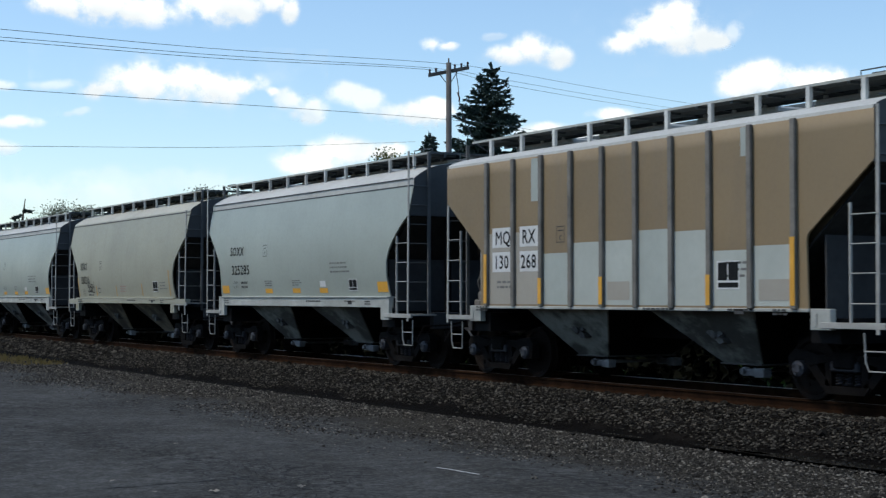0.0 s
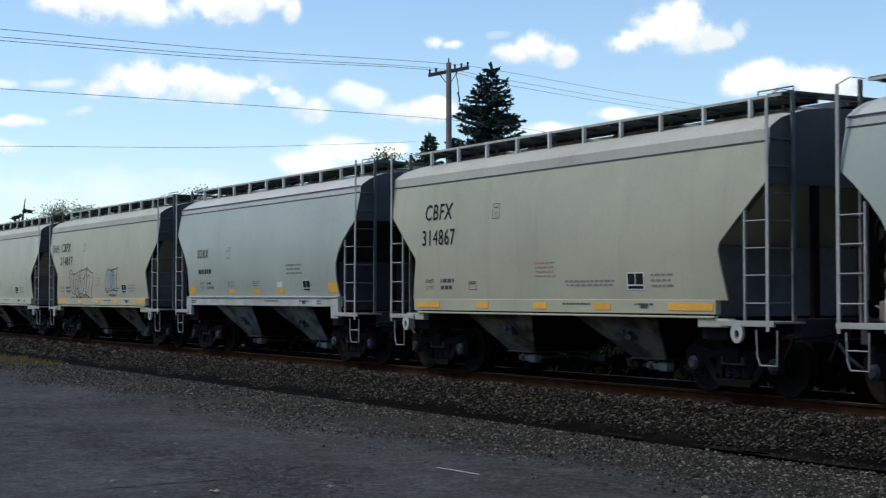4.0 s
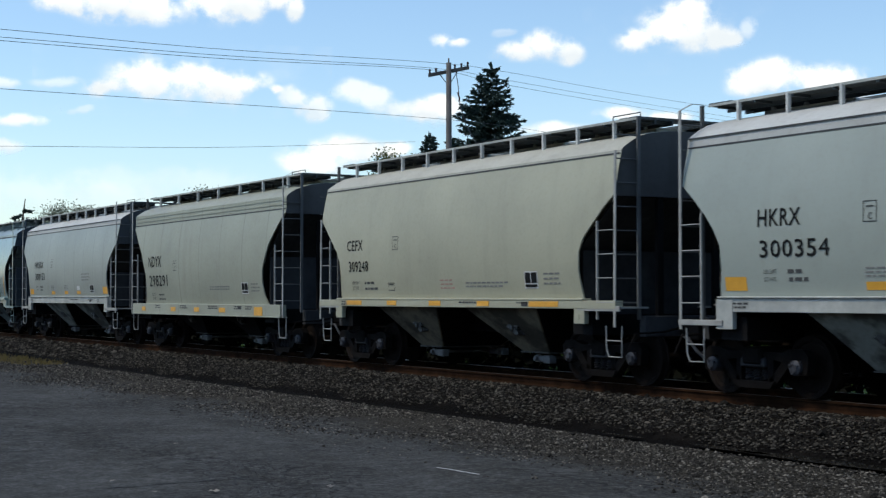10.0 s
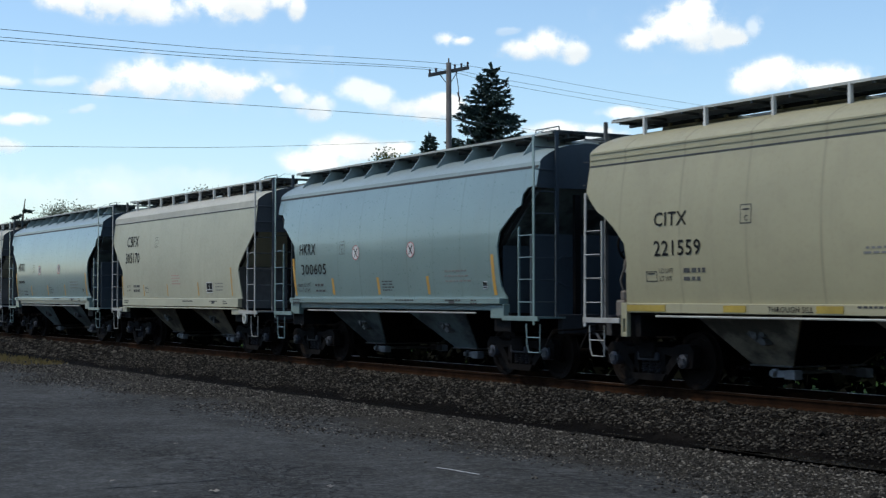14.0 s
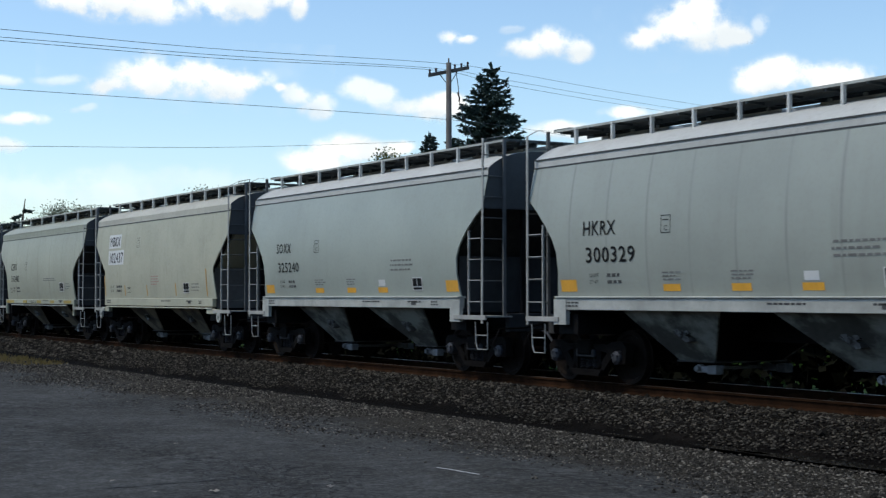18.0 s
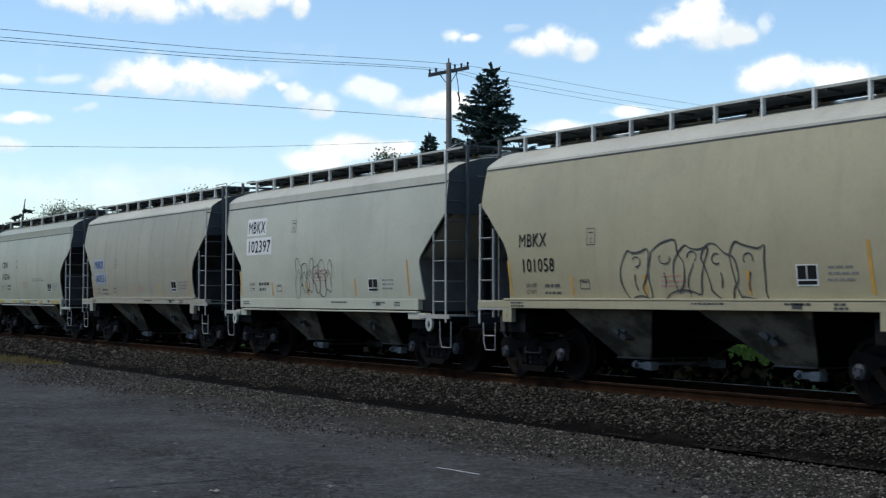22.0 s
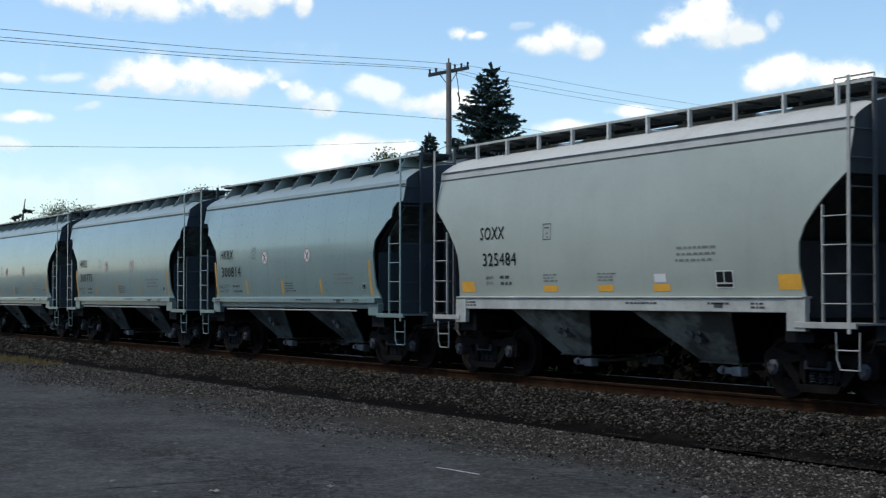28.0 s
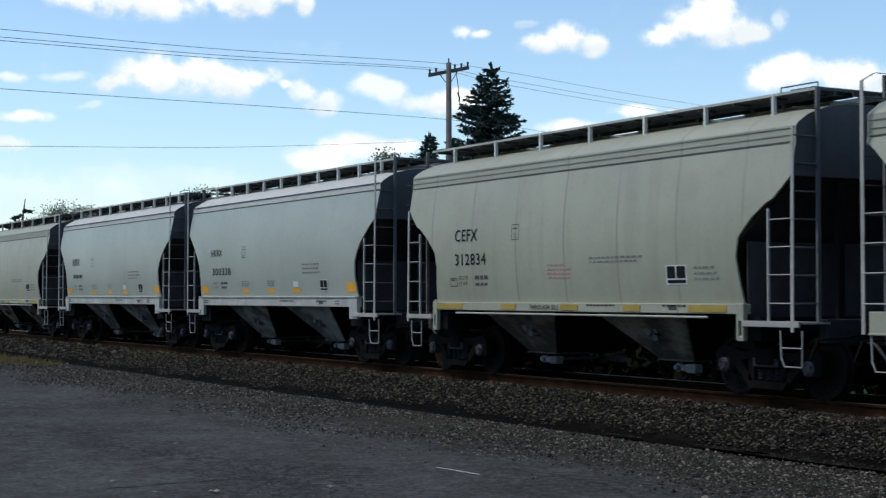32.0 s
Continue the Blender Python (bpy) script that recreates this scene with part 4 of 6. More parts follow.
# ------------------------------------------------------------------ covered hopper cars
# car space: x from the rear edge of the body (0) to the front edge (LONG), y across with the near side at -1.6, z above the rail
LONG, MID = 10.95, 5.475
STYLE = {
    # lower edge of the side sheet as (height, how far in from the end); eave height; lines along the eave; bulge of the sides
    "round": dict(cut=((3.16, 0.0), (2.95, 0.28), (2.7, 0.56), (2.45, 0.78), (2.22, 0.9), (1.9, 0.92), (1.46, 0.84)), eave=3.74, lines=(3.74, 3.88), bulge=0.135, sill="leg"),
    "smooth": dict(cut=((3.16, 0.0), (2.95, 0.28), (2.7, 0.56), (2.45, 0.84), (2.22, 0.97), (1.9, 1.0), (1.40, 0.92)), eave=3.82, lines=(3.82,), bulge=0.13, sill="beam"),
    "taper": dict(cut=((3.12, 0.0), (2.26, 1.0), (2.15, 1.03), (1.42, 0.86)), eave=3.70, lines=(3.70,), bulge=0.075, sill="pipe"),
    "banded": dict(cut=((3.2, 0.0), (3.05, 0.14), (2.86, 0.36), (2.8, 0.5), (2.6, 0.8), (2.33, 1.08), (2.05, 1.14), (1.36, 1.04)), eave=3.64, lines=(3.64, 3.75, 3.85), bulge=0.12, sill="stripe"),
    "skirted": dict(cut=((3.5, 0.0), (3.38, 0.16), (2.74, 0.84), (2.15, 1.2), (1.8, 1.24), (1.5, 1.16), (1.27, 1.0)), eave=3.58, lines=(3.58, 3.69, 3.80), bulge=0.12, sill="deep"),
    "ribbed": dict(cut=((3.27, 0.0), (2.34, 1.22), (2.25, 1.25), (1.30, 1.22)), eave=3.93, lines=(), bulge=0.0, sill="slim"),
    "glossy": dict(cut=((3.44, 0.0), (3.41, 0.26), (3.3, 0.40), (3.1, 0.42), (3.06, 0.55), (2.66, 1.08), (2.4, 1.16), (1.66, 1.10), (1.44, 0.94)), eave=3.79, lines=(3.79,), bulge=0.125, sill="ledge"),
}
# how much further the front end of a family reaches
REACH = {"taper": 0.22, "glossy": 0.15}


def cut_in(style, z):
    c = STYLE[style]["cut"]
    if z >= c[0][0]:
        return 0.0
    for (z0, a), (z1, b) in zip(c, c[1:]):
        if z >= z1:
            return a + (b - a) * (z0 - z) / (z0 - z1)
    return c[-1][1]


def side_y(style, z):
    """Half width of the body at that height."""
    bulge = STYLE[style]["bulge"]
    k = (z - 2.42) / 1.2
    return 1.6 - bulge * k * k


def make_side_sheet(style, near):
    st = STYLE[style]
    low, high = st["cut"][-1][0], st["eave"]
    zs = sorted({low, high, *(c[0] for c in st["cut"]), *(low + (high - low) * i / 12 for i in range(13))})
    zs = [z for z in zs if low <= z <= high]
    cols = 26
    bm = bmesh.new()
    layers = []
    for depth in (0.0, 0.03):
        grid = []
        for z in zs:
            a = cut_in(style, z)
            y = (side_y(style, z) - depth) * (-1 if near else 1)
            grid.append([bm.verts.new((a + (LONG + REACH.get(style, 0) - 2 * a) * i / cols - MID, y, z)) for i in range(cols + 1)])
        layers.append(grid)
    for g in layers:
        for r0, r1 in zip(g, g[1:]):
            for i in range(cols):
                bm.faces.new((r0[i], r0[i + 1], r1[i + 1], r1[i])).smooth = True
    o, n = layers
    rim = lambda g: g[0][:] + [r[-1] for r in g[1:]] + g[-1][-2::-1] + [r[0] for r in g[-2:0:-1]]
    ro, rn = rim(o), rim(n)
    for k in range(len(ro)):
        bm.faces.new((ro[k], rn[k], rn[(k + 1) % len(rn)], ro[(k + 1) % len(ro)]))
    bmesh.ops.recalc_face_normals(bm, faces=bm.faces)
    edge = set(ro) | set(rn)
    for e in bm.edges:
        if e.verts[0] in edge and e.verts[1] in edge:
            e.smooth = False
    return bm


def make_hull(style):
    st = STYLE[style]
    e, c = st["eave"], st["cut"][0][0]
    out = [(0.04, e), (0.04, c - 0.02), (2.37, 1.36), (LONG - 2.37, 1.36), (LONG - 0.04 + REACH.get(style, 0), c - 0.02), (LONG - 0.04 + REACH.get(style, 0), e)]
    return prism([(x - MID, z) for x, z in out], -1.36, 1.36)


def roof_section(style):
    e = STYLE[style]["eave"]
    if style == "ribbed":
        return [(1.585, e), (1.58, e + 0.05), (1.5, e + 0.1), (1.3, e + 0.17), (0.9, e + 0.25), (0, e + 0.3)]
    y = side_y(style, e)
    return [(y, e), (y - 0.004, 3.87), (y - 0.04, 3.915), (y - 0.12, 3.975), (y - 0.23, 4.045), (1.05, 4.125), (0.8, 4.19), (0.45, 4.235), (0, 4.25)]


def make_end_sheet(style, front):
    """The upright end plate under the arch of the roof, down to where the slope begins."""
    st = STYLE[style]
    e, low = st["eave"], st["cut"][0][0] - 0.04
    half = [(side_y(style, z) - 0.004, z) for z in (low, (low + e) / 2, e - 0.01)] + [(y, e + (z - e) * 0.97) for y, z in roof_section(style)[1:]]
    ring = [(-y, z) for y, z in half] + [(y, z) for y, z in half[-2::-1]]
    bm = bmesh.new()
    x0 = LONG - 0.03 if front else -0.006
    a = [bm.verts.new((x0 - MID, y, z)) for y, z in ring]
    b = [bm.verts.new((x0 + 0.036 - MID, y, z)) for y, z in ring]
    bm.faces.new(a)
    bm.faces.new(b[::-1])
    for k in range(len(ring)):
        bm.faces.new((a[k], b[k], b[(k + 1) % len(ring)], a[(k + 1) % len(ring)]))
    bmesh.ops.recalc_face_normals(bm, faces=bm.faces)
    return bm


def make_roof(style):
    e = STYLE[style]["eave"]
    sec = roof_section(style)
    full = [(-a, z) for a, z in sec] + [(a, z) for a, z in sec[-2::-1]]
    bm = bmesh.new()
    rings = []
    for x, f in ((0.0, 0.97), (0.12, 1.0), (LONG * 0.33, 1), (LONG * 0.66, 1), (LONG + REACH.get(style, 0) - 0.12, 1.0), (LONG + REACH.get(style, 0), 0.97)):
        rings.append([bm.verts.new((x - MID, y, e + (z - e) * f)) for y, z in full])
    for r0, r1 in zip(rings, rings[1:]):
        for k in range(len(full) - 1):
            bm.faces.new((r0[k], r1[k], r1[k + 1], r0[k + 1])).smooth = True
    bm.faces.new(rings[0])
    bm.faces.new(rings[-1][::-1])
    bmesh.ops.recalc_face_normals(bm, faces=bm.faces)
    sharp = {v for r in rings for v in (r[1], r[-2])}
    for ed in bm.edges:
        ed.smooth = not (ed.verts[0] in sharp and ed.verts[1] in sharp)
    return bm


def make_eave_line(style, z, near):
    y = (side_y(style, min(z, STYLE[style]["eave"])) + 0.012) * (-1 if near else 1)
    y0, y1 = min(y, y * 0.985), max(y, y * 0.985)
    deep = 0.034 if style == "glossy" else 0.014
    return box(0.03 - MID, LONG - 0.03 + REACH.get(style, 0) - MID, y0, y1, z - deep, z + 0.009)


def make_sill(kind, near):
    s = -1 if near else 1
    bm = bmesh.new()

    def b(x0, x1, ya, yb, z0, z1, bev=0.008):
        add_box(bm, x0 - MID, x1 - MID, min(ya * s, yb * s), max(ya * s, yb * s), z0, z1, bev)

    if kind == "leg":
        b(0.84, LONG - 0.84, 1.44, 1.57, 1.25, 1.47)
        b(0.84, LONG - 0.84, 1.40, 1.60, 1.45, 1.48)
        for a in (0.8, LONG - 1.16):
            add_prism(bm, [(x - MID, z) for x, z in ((a, 1.0), (a + 0.36, 1.0), (a + 0.36, 1.44), (a, 1.44))], 1.50 * s, 1.58 * s)
    elif kind == "beam":
        b(-0.03, LONG + 0.06, 1.44, 1.605, 1.27, 1.41)
        b(0.84, LONG - 0.84, 1.42, 1.615, 1.41, 1.445)
        for a in (0.80, LONG - 1.1):
            b(a, a + 0.3, 1.5, 1.6, 1.02, 1.28)
            b(a + 0.1, a + 0.16, 1.59, 1.607, 1.1, 1.18, 0.0)
    elif kind == "slim":
        b(1.2, LONG - 1.2, 1.42, 1.62, 1.26, 1.31)
        for a in (0.82, LONG - 1.2):
            b(a, a + 0.38, 1.48, 1.59, 1.02, 1.31)
            b(a + 0.05, a + 0.13, 1.58, 1.6, 1.07, 1.24, 0.0)
    elif kind == "pipe":
        b(0.9, LONG - 0.9, 1.45, 1.56, 1.21, 1.43)
        b(1.1, LONG - 0.9, 1.50, 1.60, 1.15, 1.185)
        for a in (0.62, LONG - 1.3):
            b(a, a + 0.68, 1.42, 1.57, 1.02, 1.15)
    elif kind == "stripe":
        b(1.0, LONG - 1.0, 1.42, 1.57, 1.22, 1.37)
        for a in (0.92, LONG - 1.2):
            b(a + 0.06, a + 0.11, 1.50, 1.585, 0.84, 1.38, 0.01)
            b(a + 0.17, a + 0.22, 1.50, 1.585, 0.84, 1.38, 0.01)
            b(a + 0.065, a + 0.215, 1.50, 1.58, 0.83, 0.91, 0.01)
            b(a + 0.065, a + 0.215, 1.50, 1.58, 1.12, 1.37, 0.01)
    elif kind == "deep":
        b(0.1, LONG - 0.1, 1.44, 1.60, 0.99, 1.28)
        b(0.1, LONG - 0.1, 1.40, 1.62, 0.97, 1.0)
    elif kind == "ledge":
        b(0.9, LONG - 0.9, 1.42, 1.62, 1.34, 1.45)
        b(1.3, LONG - 1.3, 1.46, 1.52, 1.22, 1.35)
        for a in (0.85, LONG - 1.3):
            b(a, a + 0.45, 1.42, 1.56, 1.08, 1.34)
    return bm


def make_platform(front, near):
    x0, x1 = (LONG - 1.0, LONG + 0.16) if front else (-0.05, 0.95)
    s = -1 if near else 1
    bm = box(x0 - MID, x1 - MID, min(1.0 * s, 1.6 * s), max(1.0 * s, 1.6 * s), 1.09, 1.12)
    add_box(bm, x0 - MID, x1 - MID, min(1.56 * s, 1.6 * s), max(1.56 * s, 1.6 * s), 1.045, 1.13, 0.006)
    return bm


def make_lug(front):
    x = LONG - 0.62 if front else 0.62
    bm = bmesh.new()
    o, i = [], []
    for k in range(14):
        a = 2 * math.pi * k / 14
        o.append(bm.verts.new((x - MID + math.cos(a) * 0.13, -1.6, 0.95 + math.sin(a) * 0.15)))
        i.append(bm.verts.new((x - MID + math.cos(a) * 0.05, -1.6, 0.93 + math.sin(a) * 0.07)))
    for k in range(14):
        bm.faces.new((o[k], o[(k + 1) % 14], i[(k + 1) % 14], i[k]))
    r = bmesh.ops.extrude_face_region(bm, geom=bm.faces[:])
    bmesh.ops.translate(bm, verts=[v for v in r["geom"] if isinstance(v, bmesh.types.BMVert)], vec=(0, 0.05, 0))
    bmesh.ops.recalc_face_normals(bm, faces=bm.faces)
    return bm


BAYS = ((2.45, 5.0, 3.12, 3.98), (5.95, 8.5, 6.97, 7.83))


def make_hopper(i, near):
    """One sloping side sheet of a bay."""
    x0, x1, b0, b1 = BAYS[i]
    bm = bmesh.new()
    for s in (-1 if near else 1,):
        o = [bm.verts.new((x - MID, y * s, z)) for x, y, z in ((x0, 1.5, 1.34), (x1, 1.5, 1.34), (b1, 0.72, 0.46), (b0, 0.72, 0.46))]
        i_ = [bm.verts.new((v.co.x, v.co.y - 0.03 * s, v.co.z)) for v in o]
        bm.faces.new(o)
        bm.faces.new(i_[::-1])
        for k in range(4):
            bm.faces.new((o[k], i_[k], i_[(k + 1) % 4], o[(k + 1) % 4]))
    bmesh.ops.recalc_face_normals(bm, faces=bm.faces)
    return bm


def make_bay_slope(i, front):
    """A sloping end sheet between the sides of a bay, its shade painted in as black."""
    x0, x1, b0, b1 = BAYS[i]
    t, b, d = (x1 - 0.03, b1 - 0.03, -0.04) if front else (x0 + 0.03, b0 + 0.03, 0.04)
    bm = bmesh.new()
    v = [bm.verts.new((x - MID + c, y, z)) for c in (0, d) for x, y, z in ((t, -1.46, 1.33), (t, 1.46, 1.33), (b, 0.69, 0.46), (b, -0.69, 0.46))]
    for f in ((0, 1, 2, 3), (7, 6, 5, 4), (0, 4, 5, 1), (1, 5, 6, 2), (2, 6, 7, 3), (3, 7, 4, 0)):
        bm.faces.new([v[k] for k in f])
    bmesh.ops.recalc_face_normals(bm, faces=bm.faces)
    return bm


def make_end_slope(style, front):
    """The sloping end sheet under the body, coloured dark for the shade it lies in."""
    c = STYLE[style]["cut"][0][0]
    bm = prism([(x - MID, z) for x, z in ((0.06, c - 0.02), (2.36, 1.34), (2.36, 1.30), (0.06, c - 0.07))], -1.46, 1.46)
    if front:
        for v in bm.verts:
            v.co.x = -v.co.x
        bmesh.ops.recalc_face_normals(bm, faces=bm.faces)
    return bm


def make_gate(i):
    x0, x1, b0, b1 = BAYS[i]
    bm = box(b0 - 0.03 - MID, b1 + 0.03 - MID, -0.76, 0.76, 0.435, 0.46, 0.005)
    return bm


def make_gate_gear(i):
    x0, x1, b0, b1 = BAYS[i]
    bm = bmesh.new()
    for s in (-1, 1):
        add_box(bm, b0 + 0.5 - MID, b1 - 0.08 - MID, min(0.62 * s, 0.74 * s), max(0.62 * s, 0.74 * s), 0.28, 0.38, 0.01)
        add_disc(bm, (b0 + 0.48 - MID, 0.66 * s, 0.34), "y", [(0.0, 0.07), (0.08 * s, 0.07), (0.08 * s, 0.045), (0.13 * s, 0.045)], 10)
        add_box(bm, b1 - 0.1 - MID, b1 + 0.12 - MID, min(0.64 * s, 0.8 * s), max(0.64 * s, 0.8 * s), 0.26, 0.40, 0.012)
    add_tube(bm, [(b0 + 0.48 - MID, -0.7, 0.34), (b0 + 0.48 - MID, 0.7, 0.34)], 0.03, 6)
    return bm


def make_vibrator(i):
    x = (3.72, 7.3)[i]
    bm = prism([(x + a - MID, z) for a, z in ((-0.2, 0.98), (-0.14, 0.99), (0.16, 0.84), (0.19, 0.78), (0.1, 0.76), (-0.14, 0.9))], -1.17, -1.02)
    add_prism(bm, [(x + a - MID, z) for a, z in ((0.02, 0.95), (0.1, 0.97), (0.16, 0.9), (0.06, 0.88))], -1.16, -1.05)
    add_disc(bm, (x - 0.02 - MID, -1.17, 0.88), "y", [(0.03, 0.05), (-0.03, 0.05), (-0.04, 0.03)], 8)
    add_tube(bm, [(x - 0.22 - MID, -1.16, 0.93), (x - 0.06 - MID, -1.12, 0.82), (x + 0.14 - MID, -1.08, 0.77)], 0.014, 5)
    return bm


def make_post(style):
    return box(-0.024, 0.024, -1.06, -1.0, 4.04, 4.43) if style != "ribbed" else box(-0.04, 0.04, -1.06, -1.0, 4.12, 4.46)


def make_bracket():
    bm = bmesh.new()
    out = [(-1.02, 4.41), (-1.0, 4.34), (-1.22, 4.05), (-0.4, 4.17), (-0.4, 4.41)]
    a = [bm.verts.new((-0.012, y, z)) for y, z in out]
    b = [bm.verts.new((0.012, y, z)) for y, z in out]
    bm.faces.new(a)
    bm.faces.new(b[::-1])
    for k in range(5):
        bm.faces.new((a[k], b[k], b[(k + 1) % 5], a[(k + 1) % 5]))
    bmesh.ops.recalc_face_normals(bm, faces=bm.faces)
    return bm


def make_board(near, lift):
    s = -1 if near else 1
    bm = bmesh.new()
    for k in range(7):
        y = 0.30 + 0.104 * k
        add_box(bm, 0.05 - MID, LONG - 0.05 - MID, min(y * s, (y + 0.085) * s), max(y * s, (y + 0.085) * s), 4.40 + lift, 4.425 + lift)
    for y in (0.30, 0.66):
        add_box(bm, 0.05 - MID, LONG - 0.05 - MID, min(y * s, (y + 0.03) * s), max(y * s, (y + 0.03) * s), 4.33 + lift, 4.40 + lift)
    for k in range(14):
        x = 0.2 + k * 0.81
        add_box(bm, x - MID, x + 0.05 - MID, min(0.3 * s, 1.02 * s), max(0.3 * s, 1.02 * s), 4.36 + lift, 4.40 + lift)
    return bm


def make_board_edge(near, lift):
    s = -1 if near else 1
    return box(0.03 - MID, LONG - 0.03 - MID, min(1.03 * s, 1.05 * s), max(1.03 * s, 1.05 * s), 4.395 + lift, 4.435 + lift)


def make_cross_board(front, lift):
    x = LONG - 0.55 if front else 0.05
    bm = bmesh.new()
    for k in range(4):
        add_box(bm, x + 0.13 * k - MID, x + 0.13 * k + 0.09 - MID, -1.05, 1.05, 4.43 + lift, 4.45 + lift)
    return bm


def make_grab(front, lift):
    x = LONG - 0.1 if front else 0.1
    d = -0.75 if front else 0.75
    return tube([(x - MID, -0.95, 4.44 + lift), (x - MID, -0.95, 4.52 + lift), (x + d - MID, -0.95, 4.52 + lift), (x + d - MID, -0.95, 4.44 + lift)], 0.011, 5)


def make_hatch():
    bm = box(-0.95, 0.95, -0.34, 0.34, 4.17, 4.28, 0.03)
    for k in (-0.7, 0, 0.7):
        add_box(bm, k - 0.03, k + 0.03, -0.38, 0.38, 4.26, 4.31, 0.006)
    return bm


def make_corner_post(front, lift, bent, top=0.0):
    x = LONG + 0.03 if front else 0.0
    bm = bmesh.new()
    pts = [(1.60, 0.98), (1.60, 4.31 + lift), (1.36, 4.43 + lift), (1.07, 4.43 + lift)] if bent else [(1.60, 0.98), (1.58, top or 4.42 + lift)]
    s = 1 if front else -1
    for (y0, z0), (y1, z1) in zip(pts, pts[1:]):
        dz = 0.0 if y0 == y1 else 0.07
        v = []
        for y, z in ((y0, z0), (y1, z1)):
            v += [bm.verts.new((x - MID + a, -y + c, z + (dz if c else 0) * 0)) for a, c in ((-0.028, 0), (0.028, 0), (0.028, 0.018), (-0.028, 0.018))]
        for k in range(4):
            bm.faces.new((v[k], v[(k + 1) % 4], v[4 + (k + 1) % 4], v[4 + k]))
        bm.faces.new(v[:4][::-1])
        bm.faces.new(v[4:])
    return bm


def make_stile(front):
    x = LONG - 0.45 if front else 0.48
    return box(x - 0.015 - MID, x + 0.015 - MID, -1.6, -1.565, 1.1, 2.72)


def make_rung(front):
    x0, x1 = (LONG - 0.45, LONG + 0.03) if front else (0.0, 0.48)
    return tube([(x0 - MID, -1.60, 0), (x1 - MID, -1.60, 0)], 0.0095, 5)


def make_end_stile(front):
    x = LONG + 0.05 if front else -0.05
    return box(x - 0.02 - MID, x + 0.02 - MID, -1.14, -1.08, 1.1, 4.42)


def make_end_rung(front):
    x = LONG + 0.05 if front else -0.05
    return tube([(x - MID, -1.57, 0), (x - MID, -1.1, 0)], 0.012, 5)


def make_stirrup(front):
    x0, x1 = (LONG - 0.22, LONG + 0.2) if front else (0.12, 0.52)
    return tube([(x0 - MID, -1.58, 1.0), (x0 + 0.02 - MID, -1.58, 0.62), (x0 + 0.08 - MID, -1.58, 0.5), (x1 - MID, -1.58, 0.5), (x1 + 0.01 - MID, -1.58, 1.0)], 0.0125, 5)


def make_stirrup_tread(front):
    x0, x1 = (LONG - 0.22, LONG + 0.2) if front else (0.12, 0.52)
    return tube([(x0 - MID, -1.58, 0.76), (x1 - MID, -1.58, 0.76)], 0.011, 5)


def make_center_sill():
    bm = box(-0.6 - MID, LONG + 0.6 - MID, -0.33, 0.33, 0.78, 1.12)
    for x in (1.05, 9.9):
        add_box(bm, x - 0.28 - MID, x + 0.28 - MID, -1.45, 1.45, 0.84, 1.18)
    return bm


def make_end_beam(front):
    x = LONG - 0.02 if front else -0.14
    return box(x - MID, x + 0.16 - MID, -1.05, 1.05, 0.82, 1.16, 0.01)


def make_end_posts(front):
    x = LONG - 0.1 if front else 0.02
    bm = bmesh.new()
    for y in (-0.6, 0.6):
        add_box(bm, x - MID, x + 0.08 - MID, y - 0.06, y + 0.06, 1.1, 3.3)
    return bm


def make_shear_plate(style, front):
    """A web across the car under the sloping end, over the bolster."""
    c = STYLE[style]["cut"][0][0] - 0.09
    z = c - (c - 1.3) * (1.02 / 2.3) - 0.03
    bm = box(1.02 - MID, 1.05 - MID, -1.45, 1.45, 1.16, z)
    if front:
        for v in bm.verts:
            v.co.x = -v.co.x
        bmesh.ops.recalc_face_normals(bm, faces=bm.faces)
    return bm


def make_reservoir():
    bm = bmesh.new()
    add_disc(bm, (0.42 - MID, -0.5, 2.0), "y", [(-0.5, 0.06), (-0.47, 0.18), (-0.4, 0.23), (0.4, 0.23), (0.47, 0.18), (0.5, 0.06)], 16)
    for y in (-0.8, -0.25):
        add_box(bm, 0.38 - MID, 0.46 - MID, y - 0.03, y + 0.03, 1.12, 1.8, 0.006)
    return bm


def make_slope_brace():
    """An angle standing on the platform that carries the sloping end sheet."""
    bm = box(0.93 - MID, 0.97 - MID, -1.42, -1.35, 1.12, 2.3)
    add_tube(bm, [(0.95 - MID, -1.38, 2.28), (1.18 - MID, -1.38, 2.0)], 0.02, 5)
    return bm


def make_valve():
    bm = box(0.32 - MID, 0.55 - MID, -1.2, -0.98, 1.14, 1.42, 0.03)
    add_box(bm, 0.36 - MID, 0.5 - MID, -1.14, -1.02, 1.4, 1.58, 0.03)
    add_tube(bm, [(0.42 - MID, -1.08, 1.5), (0.42 - MID, -1.16, 1.75), (0.5 - MID, -1.1, 2.05), (0.5 - MID, -0.95, 2.1)], 0.02, 6)
    add_tube(bm, [(0.34 - MID, -1.1, 1.3), (0.1 - MID, -1.0, 1.35), (0.06 - MID, -0.7, 1.25), (0.06 - MID, -0.3, 1.2)], 0.018, 6)
    return bm


def make_coupler(front):
    s = 1 if front else -1
    b = (LONG if front else 0) - MID
    bm = box(min(b + 0.4 * s, b + 0.66 * s), max(b + 0.4 * s, b + 0.66 * s), -0.09, 0.09, 0.79, 0.95, 0.015)
    add_box(bm, min(b + 0.6 * s, b + 0.86 * s), max(b + 0.6 * s, b + 0.86 * s), -0.17, 0.11, 0.74, 1.0, 0.03)
    return bm


